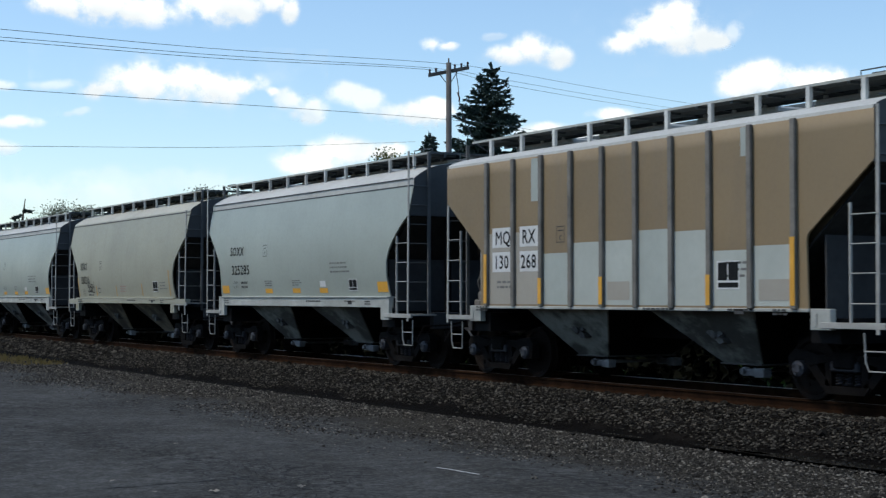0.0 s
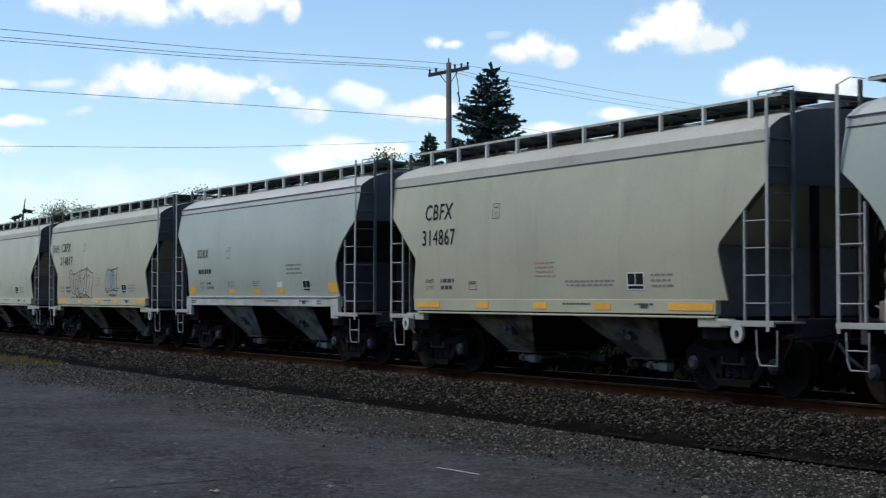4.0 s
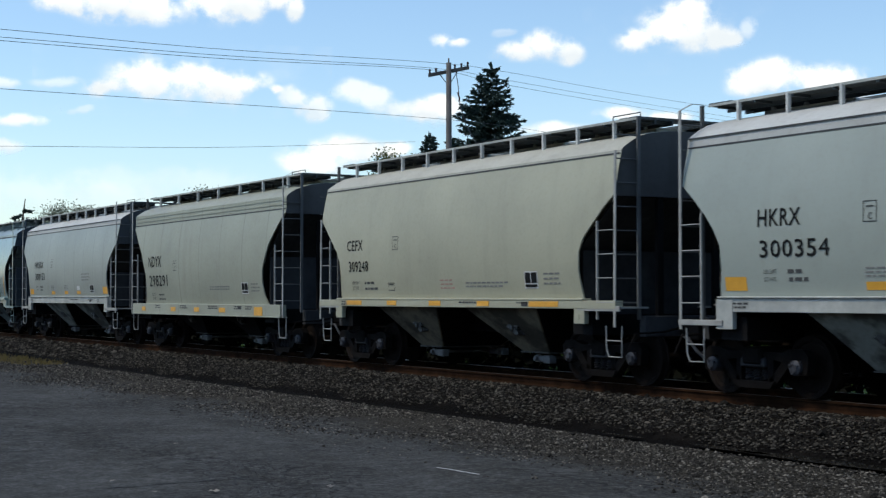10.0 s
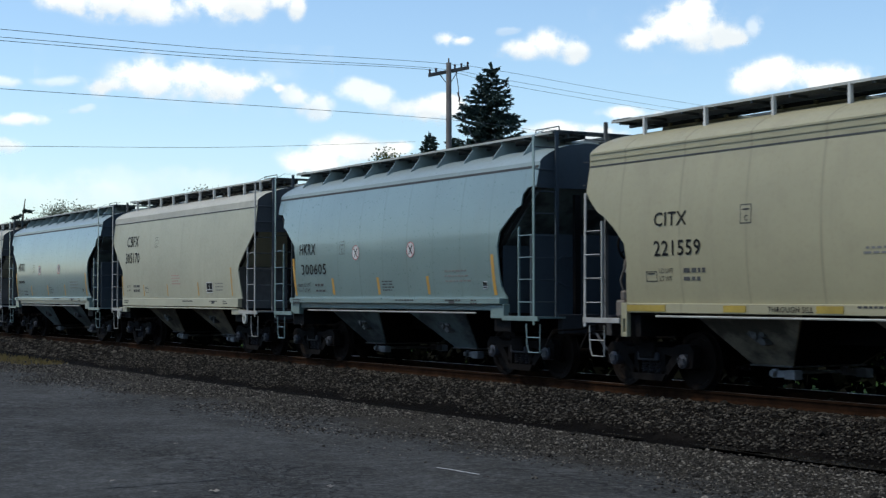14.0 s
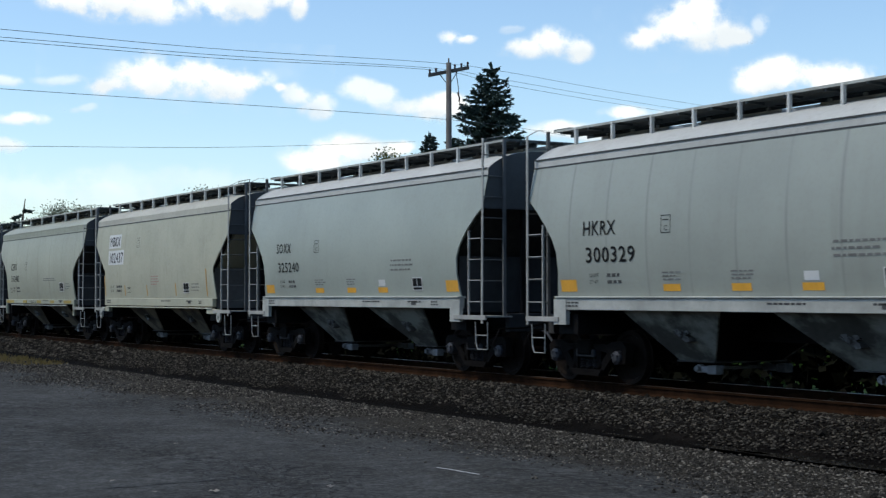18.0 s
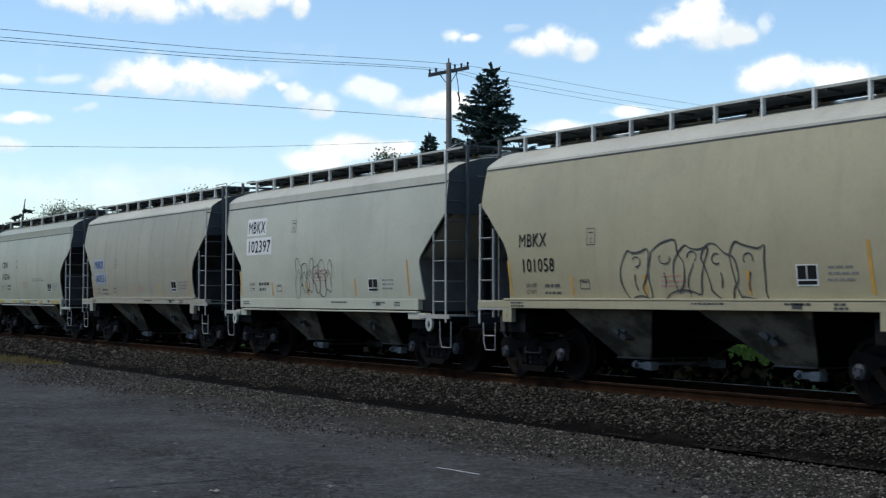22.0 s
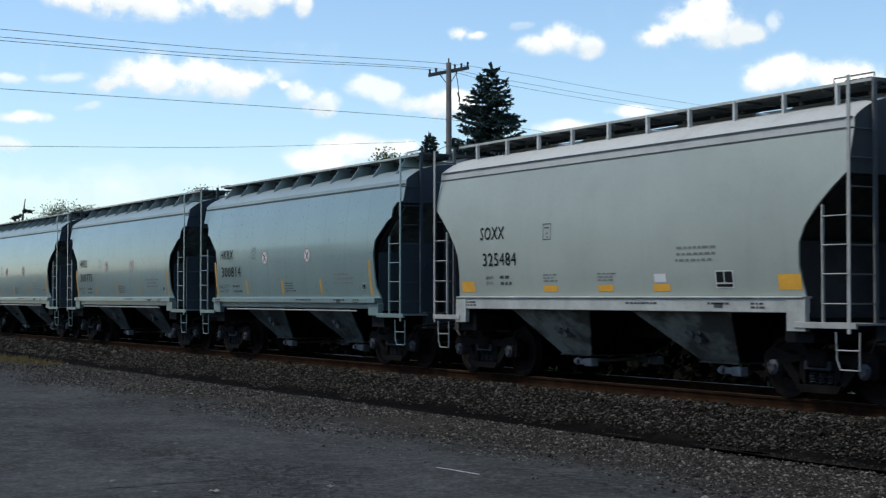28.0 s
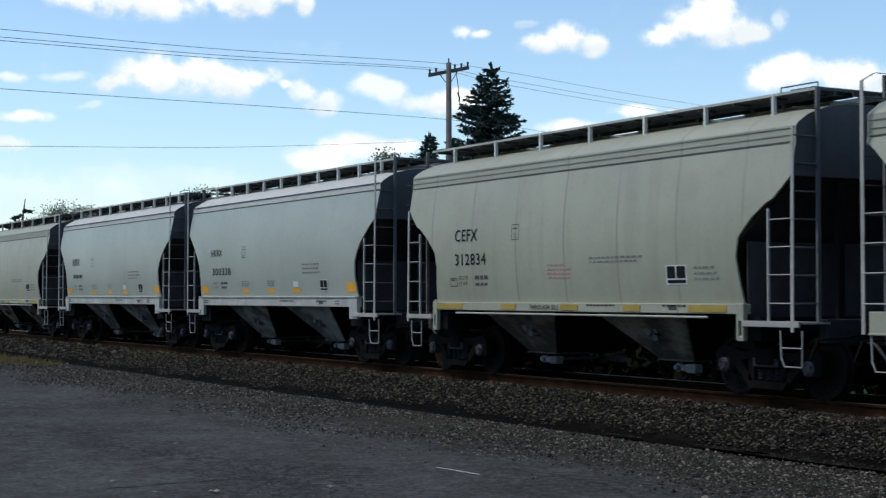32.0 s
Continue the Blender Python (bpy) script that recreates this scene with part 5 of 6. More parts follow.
def make_lever(front):
    s = 1 if front else -1
    b = (LONG if front else 0) - MID
    return tube([(b + 0.2 * s, -0.3, 0.98), (b + 0.24 * s, -0.75, 0.9), (b + 0.26 * s, -1.35, 0.88), (b + 0.26 * s, -1.5, 0.6)], 0.018, 5)


def make_hose(front):
    s = 1 if front else -1
    b = (LONG if front else 0) - MID
    return tube([(b + 0.25 * s, -0.38, 0.84), (b + 0.42 * s, -0.4, 0.8), (b + 0.58 * s, -0.36, 0.6), (b + 0.72 * s, -0.25, 0.45), (b + 0.8 * s, -0.1, 0.42)], 0.028, 7)


def make_brake_wheel():
    bm = bmesh.new()
    x = -0.02 - MID
    ring = [(x, -0.62 + math.cos(a) * 0.26, 2.35 + math.sin(a) * 0.26) for a in (2 * math.pi * k / 20 for k in range(21))]
    add_tube(bm, ring, 0.022, 5)
    for k in range(5):
        a = 2 * math.pi * k / 5
        add_tube(bm, [(x, -0.62, 2.35), (x, -0.62 + math.cos(a) * 0.25, 2.35 + math.sin(a) * 0.25)], 0.014, 4)
    add_box(bm, x + 0.03, x + 0.2, -0.78, -0.46, 2.1, 2.6, 0.02)
    return bm


def make_end_plate():
    bm = box(LONG - 0.3 - MID, LONG - 0.25 - MID, -1.35, 1.35, 1.1, 2.6)
    add_disc(bm, (LONG - 0.24 - MID, -0.55, 1.95), "x", [(-0.02, 0.3), (0.015, 0.3), (0.015, 0.24), (-0.01, 0.24)], 18)
    return bm


def make_side_frame(y):
    """A cast truck side: arched top with bearing jaws, diagonal members and a spring opening."""
    bm = bmesh.new()
    top = [(-1.09, 0.36), (-1.12, 0.62), (-1.02, 0.72), (-0.75, 0.72), (-0.55, 0.66), (0.55, 0.66), (0.75, 0.72), (1.02, 0.72), (1.12, 0.62), (1.09, 0.36)]
    low = [(-0.98, 0.36), (-0.98, 0.58), (-0.80, 0.58), (-0.72, 0.5), (-0.40, 0.56), (0.40, 0.56), (0.72, 0.5), (0.80, 0.58), (0.98, 0.58), (0.98, 0.36)]
    for i in range(len(top) - 1):
        add_prism(bm, [top[i], top[i + 1], low[i + 1], low[i]], y - 0.08, y + 0.08)
    for s in (-1, 1):
        add_prism(bm, [(0.82 * s, 0.56), (0.66 * s, 0.62), (0.28 * s, 0.22), (0.42 * s, 0.17)], y - 0.07, y + 0.07)
        add_prism(bm, [(0.40 * s, 0.6), (0.28 * s, 0.6), (0.28 * s, 0.2), (0.40 * s, 0.2)], y - 0.07, y + 0.07)
    add_prism(bm, [(-0.45, 0.24), (0.45, 0.24), (0.36, 0.13), (-0.36, 0.13)], y - 0.1, y + 0.1)
    return bm


def make_springs(y):
    bm = bmesh.new()
    for x in (-0.18, 0.0, 0.18):
        pts = [(x + math.cos(a) * 0.055, y + math.sin(a) * 0.055, 0.24 + 0.2 * k / 40) for k, a in ((k, k * 0.75) for k in range(41))]
        add_tube(bm, pts, 0.016, 4)
    add_box(bm, -0.27, 0.27, y - 0.12, y + 0.12, 0.44, 0.58, 0.02)
    return bm


def make_wheelset():
    """Two wheels on an axle, turned round y, with cast marks on the plates."""
    bm = bmesh.new()
    add_tube(bm, [(0, -1.05, 0), (0, 1.05, 0)], 0.085, 10)
    for s in (-1, 1):
        c = (0, 0.752 * s, 0)
        add_disc(bm, c, "y", [(-0.065 * s, 0.483), (-0.035 * s, 0.483), (-0.03 * s, 0.457), (0.07 * s, 0.455), (0.07 * s, 0.39), (0.03 * s, 0.36), (0.03 * s, 0.18), (0.09 * s, 0.15), (0.09 * s, 0.09)], 28)
        for k in range(3):
            a = 2 * math.pi * k / 3
            x, z, y = math.cos(a) * 0.27, math.sin(a) * 0.27, (0.752 + 0.035) * s
            add_box(bm, x - 0.035, x + 0.035, y - 0.008, y + 0.008, z - 0.035, z + 0.035)
    return bm


def make_bearing(y):
    s = -1 if y < 0 else 1
    bm = add_disc(bmesh.new(), (0, y, 0), "y", [(-0.1 * s, 0.115), (0.06 * s, 0.115), (0.075 * s, 0.09), (0.09 * s, 0.06)], 14)
    for k in range(3):
        a = 2 * math.pi * k / 3 + 0.4
        add_disc(bm, (math.cos(a) * 0.07, y + 0.08 * s, math.sin(a) * 0.07), "y", [(-0.02 * s, 0.022), (0.025 * s, 0.022)], 6)
    return bm


def make_bolster():
    bm = box(-0.2, 0.2, -1.15, 1.15, 0.48, 0.74, 0.03)
    for s in (-1, 1):
        add_tube(bm, [(0.45 * s, -0.78, 0.42), (0.45 * s, 0.78, 0.42)], 0.05, 6)
    add_tube(bm, [(-0.5, -0.95, 0.62), (-0.28, -0.98, 0.34)], 0.025, 5)
    return bm


wheelsets = []


def build_truck(car, x, car_index):
    truck = part("truck", shared("bolster", make_bolster, TRUCK), TRUCK, car, "grimy black cast steel truck", Matrix.Translation((x, 0, 0)))
    for y in (-1.0, 1.0):
        part("side_frame", shared(("side_frame", y), lambda: make_side_frame(y), TRUCK), TRUCK, truck)
        part("spring_nest", shared(("springs", y), lambda: make_springs(y), BEARING), BEARING, truck)
        for ax in (-0.889, 0.889):
            part("bearing_cap", shared(("bearing", y), lambda: make_bearing(y * 1.06), CAP), CAP, truck, "grey bolted bearing cap", Matrix.Translation((ax, 0, 0.457)))
    for ax in (-0.889, 0.889):
        ws = part("wheelset", shared("wheelset", make_wheelset, WHEEL), WHEEL, truck, "rusty steel wheels on an axle", Matrix.Translation((ax, 0, 0.457)))
        wheelsets.append((ws, ax, car_index))


# ------------------------------------------------------------------ lettering and marks on the sides

def text_mesh(words, height, squeeze, mat, at_x, at_z, style, lean=0.0, wide=0.0, flat=0.0):
    """Built-in font, laid on the near side of a car with its lower left corner at at_x, at_z."""
    verts, faces, pen = [], [], 0.0
    for c in words:
        vs, fs, step = GLYPHS[c]
        o = len(verts)
        verts += [((pen + x + lean * y) * height, y * height) for x, y in vs]
        faces += [tuple(k + o for k in f) for f in fs]
        pen += step
    if wide:
        squeeze = wide / max(x for x, y in verts)
    return mesh_from("lettering", [(at_x + x * squeeze - MID, -(flat or side_y(style, at_z + z)) - 0.009, at_z + z) for x, z in verts], faces, mat)


def panel(style, x0, x1, z0, z1, lift=0.005, slant=0.0):
    """A thin painted or stuck-on patch that follows the curve of the side."""
    bm = bmesh.new()
    rows = 2 if z1 - z0 < 0.4 else 5
    g = []
    for i in range(rows):
        z = z0 + (z1 - z0) * i / (rows - 1)
        d = slant * (z - z0)
        g.append([bm.verts.new((x - MID + d, -side_y(style, z) - lift, z)) for x in (x0, x1)])
    for a, b in zip(g, g[1:]):
        bm.faces.new((a[0], a[1], b[1], b[0]))
    return bm


def bars(style, x0, z0, rows, width, height, gap, rng, lift=0.006):
    """Small print that cannot be read: rows of short bars."""
    bm = bmesh.new()
    for r in range(rows):
        x = x0 + rng.uniform(0, 0.05) * width
        z = z0 - r * (height + gap)
        while x < x0 + width * rng.uniform(0.8, 1.0):
            w = rng.uniform(0.05, 0.16)
            y = -side_y(style, z) - lift
            bm.faces.new([bm.verts.new((a - MID, y, b)) for a, b in ((x, z), (x + w, z), (x + w, z + height), (x, z + height))])
            x += w + 0.035
    return bm


def sill_print(style, rng):
    """Rows of small stencilled print on the side sill, by the ends and towards the front, and a dark builder's plate."""
    kind = STYLE[style]["sill"]
    y, z0 = {"leg": (1.575, 1.36), "beam": (1.612, 1.355), "slim": (1.625, 1.272), "pipe": (1.565, 1.34), "stripe": (1.575, 1.32), "deep": (1.605, 1.21), "ledge": (1.625, 1.39)}[kind]
    bm = bmesh.new()
    runs = [(1.1, 0.35, 2), (6.1, 0.75, 1), (8.1, 0.5, 1), (LONG - 1.9, 0.22, 2)]
    if kind == "deep":
        runs = [(2.1, 0.4, 2), (4.1, 0.5, 2), (6.2, 0.6, 2), (8.0, 0.5, 2), (8.75, 0.35, 2)]
    for x0, w, rows in runs:
        for r in range(rows):
            x, z = x0, z0 - r * 0.055
            while x < x0 + w:
                d = rng.uniform(0.04, 0.11)
                bm.faces.new([bm.verts.new((a - MID, -y, b)) for a, b in ((x, z), (x + d, z), (x + d, z + 0.03), (x, z + 0.03))])
                x += d + 0.025
    x = LONG - 2.7
    bm.faces.new([bm.verts.new((a - MID, -y, b)) for a, b in ((x, z0 - 0.05), (x + 0.2, z0 - 0.05), (x + 0.2, z0 + 0.03), (x, z0 + 0.03))])
    return bm


def frame_marks(style, x, z, w, h, mat_w=0.012):
    bm = bmesh.new()
    for a0, a1, b0, b1 in ((x, x + w, z, z + mat_w), (x, x + w, z + h - mat_w, z + h), (x, x + mat_w, z, z + h), (x + w - mat_w, x + w, z, z + h), (x + 0.05, x + w - 0.05, z + h * 0.70, z + h * 0.70 + mat_w * 1.6), ):
        bm.faces.new([bm.verts.new((p - MID, -side_y(style, q) - 0.006, q)) for p, q in ((a0, b0), (a1, b0), (a1, b1), (a0, b1))])
    return bm


def strokes(style, x0, z0, w, h, count, seed, thick=0.03, loops=True):
    """Sprayed scribble: wandering outlined loops beside one another."""
    rng = random.Random(seed)
    bm = bmesh.new()
    for i in range(count):
        cx = x0 + w * (i + 0.5) / count
        rw, rh = max(w / count, 0.45 * h) * rng.uniform(0.45, 0.7), h * rng.uniform(0.3, 0.5)
        ph = [rng.uniform(0, 6.28) for _ in range(4)]
        n = 44
        pts = []
        for k in range(n + 1):
            a = 2 * math.pi * k / n * (1 if loops else 1.6)
            r = 1 + 0.28 * math.sin(2 * a + ph[0]) + 0.2 * math.sin(3 * a + ph[1]) + 0.12 * math.sin(5 * a + ph[2])
            pts.append((cx + math.cos(a) * rw * r, z0 + h / 2 + math.sin(a) * rh * r * (1 if loops else 0.7 + 0.3 * math.sin(4 * a))))
        inner = [(cx + (p - cx) * 0.35 + rw * 0.2 * math.sin(k * 0.6), z0 + h / 2 + (q - z0 - h / 2) * 0.45) for k, (p, q) in enumerate(pts)][::1]
        for line, t in ((pts, thick), (inner[: n // 2], thick * 0.7)):
            vs = []
            for k, (p, q) in enumerate(line):
                p0, q0 = line[max(k - 1, 0)]
                p1, q1 = line[min(k + 1, len(line) - 1)]
                dx, dz = p1 - p0, q1 - q0
                m = math.hypot(dx, dz) or 1
                tt = t * (0.7 + 0.5 * math.sin(k * 0.37 + ph[3]) ** 2)
                vs.append([bm.verts.new((a - MID, -side_y(style, b) - 0.011, b)) for a, b in ((p - dz / m * tt / 2, q + dx / m * tt / 2), (p + dz / m * tt / 2, q - dx / m * tt / 2))])
            for a, b in zip(vs, vs[1:]):
                bm.faces.new((a[0], a[1], b[1], b[0]))
    return bm


def bubble(style, x0, z0, w, h, count, seed, thick=0.03):
    """Sprayed block letters: fat overlapping rounded outlines with open counters, on a scalloped base line."""
    rng = random.Random(seed)
    bm = bmesh.new()
    lines = []
    step = w / count
    for i in range(count):
        cx, cz = x0 + step * (i + 0.5), z0 + h * rng.uniform(0.46, 0.54)
        rw, rh = step * rng.uniform(0.5, 0.72), h * rng.uniform(0.36, 0.5)
        square = rng.uniform(0.3, 0.7)
        tilt, ph = rng.uniform(-0.34, 0.34), rng.uniform(0, 6.28)
        ring = []
        for k in range(41):
            a = 2 * math.pi * k / 40
            c, q = math.cos(a), math.sin(a)
            u = math.copysign(abs(c) ** square, c) * rw * (1 + 0.2 * math.sin(3 * a + ph))
            v = math.copysign(abs(q) ** square, q) * rh * (1 + 0.15 * math.sin(4 * a + ph))
            ring.append((cx + u + tilt * v, cz + v))
        lines.append((ring, thick))
        foot = rng.uniform(0.15, 0.35) * h
        lines.append(([(cx + tilt * v + rw * 0.16 * math.sin(v * 9 + ph), cz + v - 0.1 * h) for v in (foot * (k / 8 - 0.9) for k in range(13))], thick * 0.85))
        lines.append(([(cx + rw * 0.3 * math.cos(a) + tilt * h * 0.2, cz + h * 0.2 + h * 0.08 * math.sin(a)) for a in (k * 0.55 + ph for k in range(9))], thick * 0.8))
    lines.append(([(x0 + w * k / 40, z0 - 0.02 * h + 0.07 * h * abs(math.sin(k * 0.42))) for k in range(41)], thick))
    for line, t in lines:
        vs = []
        for k, (p, q) in enumerate(line):
            p0, q0 = line[max(k - 1, 0)]
            p1, q1 = line[min(k + 1, len(line) - 1)]
            dx, dz = p1 - p0, q1 - q0
            m = math.hypot(dx, dz) or 1
            tt = t * (0.75 + 0.4 * math.sin(k * 0.3 + p) ** 2)
            vs.append([bm.verts.new((a - MID, -side_y(style, b) - 0.011, b)) for a, b in ((p - dz / m * tt / 2, q + dx / m * tt / 2), (p + dz / m * tt / 2, q - dx / m * tt / 2))])
        for a, b in zip(vs, vs[1:]):
            bm.faces.new((a[0], a[1], b[1], b[0]))
    return bm


def placard(car, style, x, z, w, h):
    """The black and white test plate near the front of the side."""
    p = part("test_plate", panel(style, x, x + w, z, z + h, 0.006), WHITE, car, "white bordered black plate")
    for a0, a1, b0, b1 in ((0.06, 0.46, 0.32, 0.94), (0.52, 0.94, 0.32, 0.94), (0.06, 0.94, 0.07, 0.24)):
        part("plate_field", panel(style, x + w * a0, x + w * a1, z + h * b0, z + h * b1, 0.010), LETTER, p)


def symbol(car, style, x, z, r):
    """A round white sign with a red rim and a slanting stroke."""
    bm = bmesh.new()
    for k in range(24):
        a0, a1 = 2 * math.pi * k / 24, 2 * math.pi * (k + 1) / 24
        bm.faces.new([bm.verts.new((x - MID + math.cos(a) * q, -side_y(style, z + math.sin(a) * q) - 0.01, z + math.sin(a) * q)) for a, q in ((a0, r), (a1, r), (a1, r * 0.9), (a0, r * 0.9))])
    d = 0.09 * r
    bm.faces.new([bm.verts.new((x - MID + p * r, -side_y(style, z) - 0.012, z + q * r)) for p, q in ((-0.6, 0.54), (-0.54, 0.6), (0.6, -0.54), (0.54, -0.6))])
    disc = bmesh.new()
    disc.faces.new([disc.verts.new((x - MID + math.cos(a) * r, -side_y(style, z + math.sin(a) * r) - 0.006, z + math.sin(a) * r)) for a in (2 * math.pi * k / 24 for k in range(24))])
    s = part("round_sign", disc, WHITE, car, "white round sign with red rim")
    part("sign_rim", bm, SIGNRED, s)
    tool = bmesh.new()
    tool.faces.new([tool.verts.new((x - MID + p * r, -side_y(style, z) - 0.011, z + q * r)) for p, q in ((-0.5, -0.6), (-0.36, -0.66), (0.55, 0.5), (0.36, 0.62))])
    tool.faces.new([tool.verts.new((x - MID + p * r, -side_y(style, z) - 0.012, z + q * r)) for p, q in ((-0.55, 0.45), (-0.4, 0.6), (0.5, -0.5), (0.4, -0.6))])
    part("sign_picture", tool, LETTER, s)


LABELS = {
    "round": "light grey round-sided covered hopper car on the track",
    "smooth": "cream smooth-sided covered hopper car on the track",
    "taper": "cream covered hopper car with straight-cut tapered ends",
    "banded": "cream covered hopper car with banded eaves and yellow sill marks",
    "skirted": "cream covered hopper car with a deep white side sill",
    "ribbed": "ribbed covered hopper car with vertical side posts",
    "glossy": "glossy blue-grey covered hopper car with bracketed roof walkway",
}
# where the marks, the number, the small print and the test plate stand: x, z, letter height, squeeze
PLACES = {
    "round": ((1.64, 2.50, 0.24, 0.86), (1.72, 2.03, 0.23, 0.9), (8.28, 1.60, 0.4, 0.26)),
    "smooth": ((1.12, 2.42, 0.22, 0.86), (1.15, 2.02, 0.22, 0.9), (8.3, 1.62, 0.42, 0.3)),
    "taper": ((1.38, 2.97, 0.32, 0.92), (1.30, 2.48, 0.31, 0.93), (7.93, 1.58, 0.45, 0.28)),
    "banded": ((1.45, 2.46, 0.26, 0.86), (1.45, 2.02, 0.24, 0.88), (8.2, 1.66, 0.5, 0.3)),
    "skirted": ((1.65, 2.46, 0.29, 0.86), (1.67, 2.02, 0.28, 0.88), (8.4, 1.55, 0.42, 0.28)),
    "ribbed": ((1.70, 2.42, 0.24, 0.9), (1.70, 1.98, 0.24, 0.9), (7.85, 1.58, 0.5, 0.42)),
    "glossy": ((1.35, 2.42, 0.29, 0.80), (1.38, 1.92, 0.28, 0.84), (9.4, 1.62, 0.14, 0.14)),
}


BENT = ("taper", "skirted", "glossy")


def build_car(index, style, colour, marks, number, extra, place):
    rng = random.Random(100 + index)
    st = STYLE[style]
    coat = PAINT[colour]
    roof_coat = ROOF["blue"] if style == "glossy" else coat if style in ("banded", "skirted") else ROOF["light"] if colour in ("grey", "seamed_grey", "tan", "ribbed") else ROOF["cream"]
    under = SHADED_GRIME["blue" if style == "glossy" else "grey" if colour in ("grey", "seamed_grey", "tan", "ribbed") else "cream"]
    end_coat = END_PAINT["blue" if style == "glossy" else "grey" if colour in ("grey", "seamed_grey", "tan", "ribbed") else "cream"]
    web = WEB if style == "taper" else end_coat if style == "glossy" else END_SHADE if style == "smooth" else DARK_WEB
    rung_coat = END_PAINT["blue"] if style == "glossy" else END_LADDER
    lift = 0.05 if style == "ribbed" else 0.0
    car = new("hopper_car")
    for near in (True, False):
        part("side_sheet", shared(("side_sheet", style, near), lambda: make_side_sheet(style, near), coat), coat, car)
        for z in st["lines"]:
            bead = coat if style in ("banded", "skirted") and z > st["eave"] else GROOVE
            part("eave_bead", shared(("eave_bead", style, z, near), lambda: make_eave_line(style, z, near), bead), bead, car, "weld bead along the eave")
        sill_coat = EDGE if style == "round" or colour == "tan" else coat
        part("side_sill", shared(("side_sill", st["sill"], near), lambda: make_sill(st["sill"], near), sill_coat), sill_coat, car)
        part("running_board", shared(("running_board", near, lift), lambda: make_board(near, lift), GALV), GALV, car, "dark grating walkway on the roof")
        part("board_edge", shared(("board_edge", near, lift), lambda: make_board_edge(near, lift), EDGE), EDGE, car)
    part("hull", shared(("hull", style), lambda: make_hull(style), under if style == "glossy" else coat), coat, car)
    part("roof", shared(("roof", style), lambda: make_roof(style), roof_coat), roof_coat, car)
    for x in (-4.05, -1.35, 1.35, 4.05):
        part("hatch_cover", shared("hatch_cover", make_hatch, roof_coat), roof_coat, car, m=Matrix.Translation((x, 0, lift + 0.06)))
    if style == "glossy":
        for i in range(10):
            part("walkway_bracket", shared("walkway_bracket", make_bracket, roof_coat), roof_coat, car, m=Matrix.Translation((-4.75 + 1.055 * i, 0, 0)))
    else:
        step = 1.06 if style in ("round", "taper", "ribbed", "smooth") else 1.52
        n = int((LONG - 0.5) / step) + 1
        for i in range(n):
            part("walkway_post", shared(("walkway_post", style == "ribbed"), lambda: make_post(style), POSTS), POSTS, car, m=Matrix.Translation(((i - (n - 1) / 2) * step, 0, 0)))
    if style == "ribbed":
        for near in (True, False):
            for i in range(10):
                s = -1 if near else 1
                part("side_rib", shared(("side_rib", near), lambda: box(-0.05, 0.05, min(1.6 * s, 1.66 * s), max(1.6 * s, 1.66 * s), 1.3, 3.94, 0.01), RIB if colour == "tan" else coat), coat, car, m=Matrix.Translation((-4.0 + 0.89 * i, 0, 0)))
    # ends: platforms, ladders, steps, couplers
    for front in (False, True):
        before = set(car.children)
        post_coat = coat if style in ("glossy",) else LADDER
        post_top = (3.85 if front else 3.2) if style in ("banded", "smooth") else 3.98 if style == "ribbed" else 0.0
        part("shear_plate", shared(("shear_plate", style, front), lambda: make_shear_plate(style, front), web), web, car)
        part("crossover_board", shared(("crossover_board", front, lift), lambda: make_cross_board(front, lift), GALV), GALV, car)
        part("end_sheet", shared(("end_sheet", style, front), lambda: make_end_sheet(style, front), end_coat), end_coat, car, "dirty upright end sheet with shade in its colour")
        if front:
            part("roof_grab_iron", shared(("roof_grab_iron", front, lift), lambda: make_grab(front, lift), GALV), GALV, car)
        else:
            part("slope_brace", shared(("slope_brace", style == "taper"), lambda: make_slope_brace(), post_coat), post_coat, car)
        for near in (True, False) if style != "skirted" else (False,):
            part("end_platform", shared(("end_platform", front, near), lambda: make_platform(front, near), LADDER if style != "glossy" else coat), LADDER, car, m=Matrix.Translation((0, 0, 0.19 if style == "smooth" else 0)))
        bent = style in BENT or (style == "round" and not front)
        part("corner_post", shared(("corner_post", front, lift, bent, post_top), lambda: make_corner_post(front, lift, bent, post_top), post_coat), post_coat, car)
        side = part("side_ladder", shared(("side_ladder", front), lambda: make_stile(front), post_coat), post_coat, car)
        for z in (1.38, 1.78, 2.17, 2.56):
            part("rung", shared(("rung", front), lambda: make_rung(front), post_coat), post_coat, side, m=Matrix.Translation((0, 0, z)))
        end = part("end_ladder", shared(("end_ladder", front), lambda: make_end_stile(front), rung_coat), rung_coat, car)
        for i in range(8):
            part("rung", shared(("end_rung", front), lambda: make_end_rung(front), rung_coat), rung_coat, end, m=Matrix.Translation((0, 0, 1.38 + 0.39 * i)))
        step = part("stirrup_step", shared(("stirrup_step", front), lambda: make_stirrup(front), post_coat), post_coat, car)
        if style in ("round", "glossy", "banded", "smooth", "ribbed"):
            part("tread", shared(("tread", front), lambda: make_stirrup_tread(front), post_coat), post_coat, step)
        part("end_beam", shared(("end_beam", front), lambda: make_end_beam(front), DARK_WEB), DARK_WEB, car)
        part("end_post", shared(("end_post", front), lambda: make_end_posts(front), BLACK), BLACK, car)
        part("coupler", shared(("coupler", front), lambda: make_coupler(front), TRUCK), TRUCK, car, "dark steel knuckle coupler")
        part("uncoupling_lever", shared(("uncoupling_lever", front), lambda: make_lever(front), TRUCK), TRUCK, car)
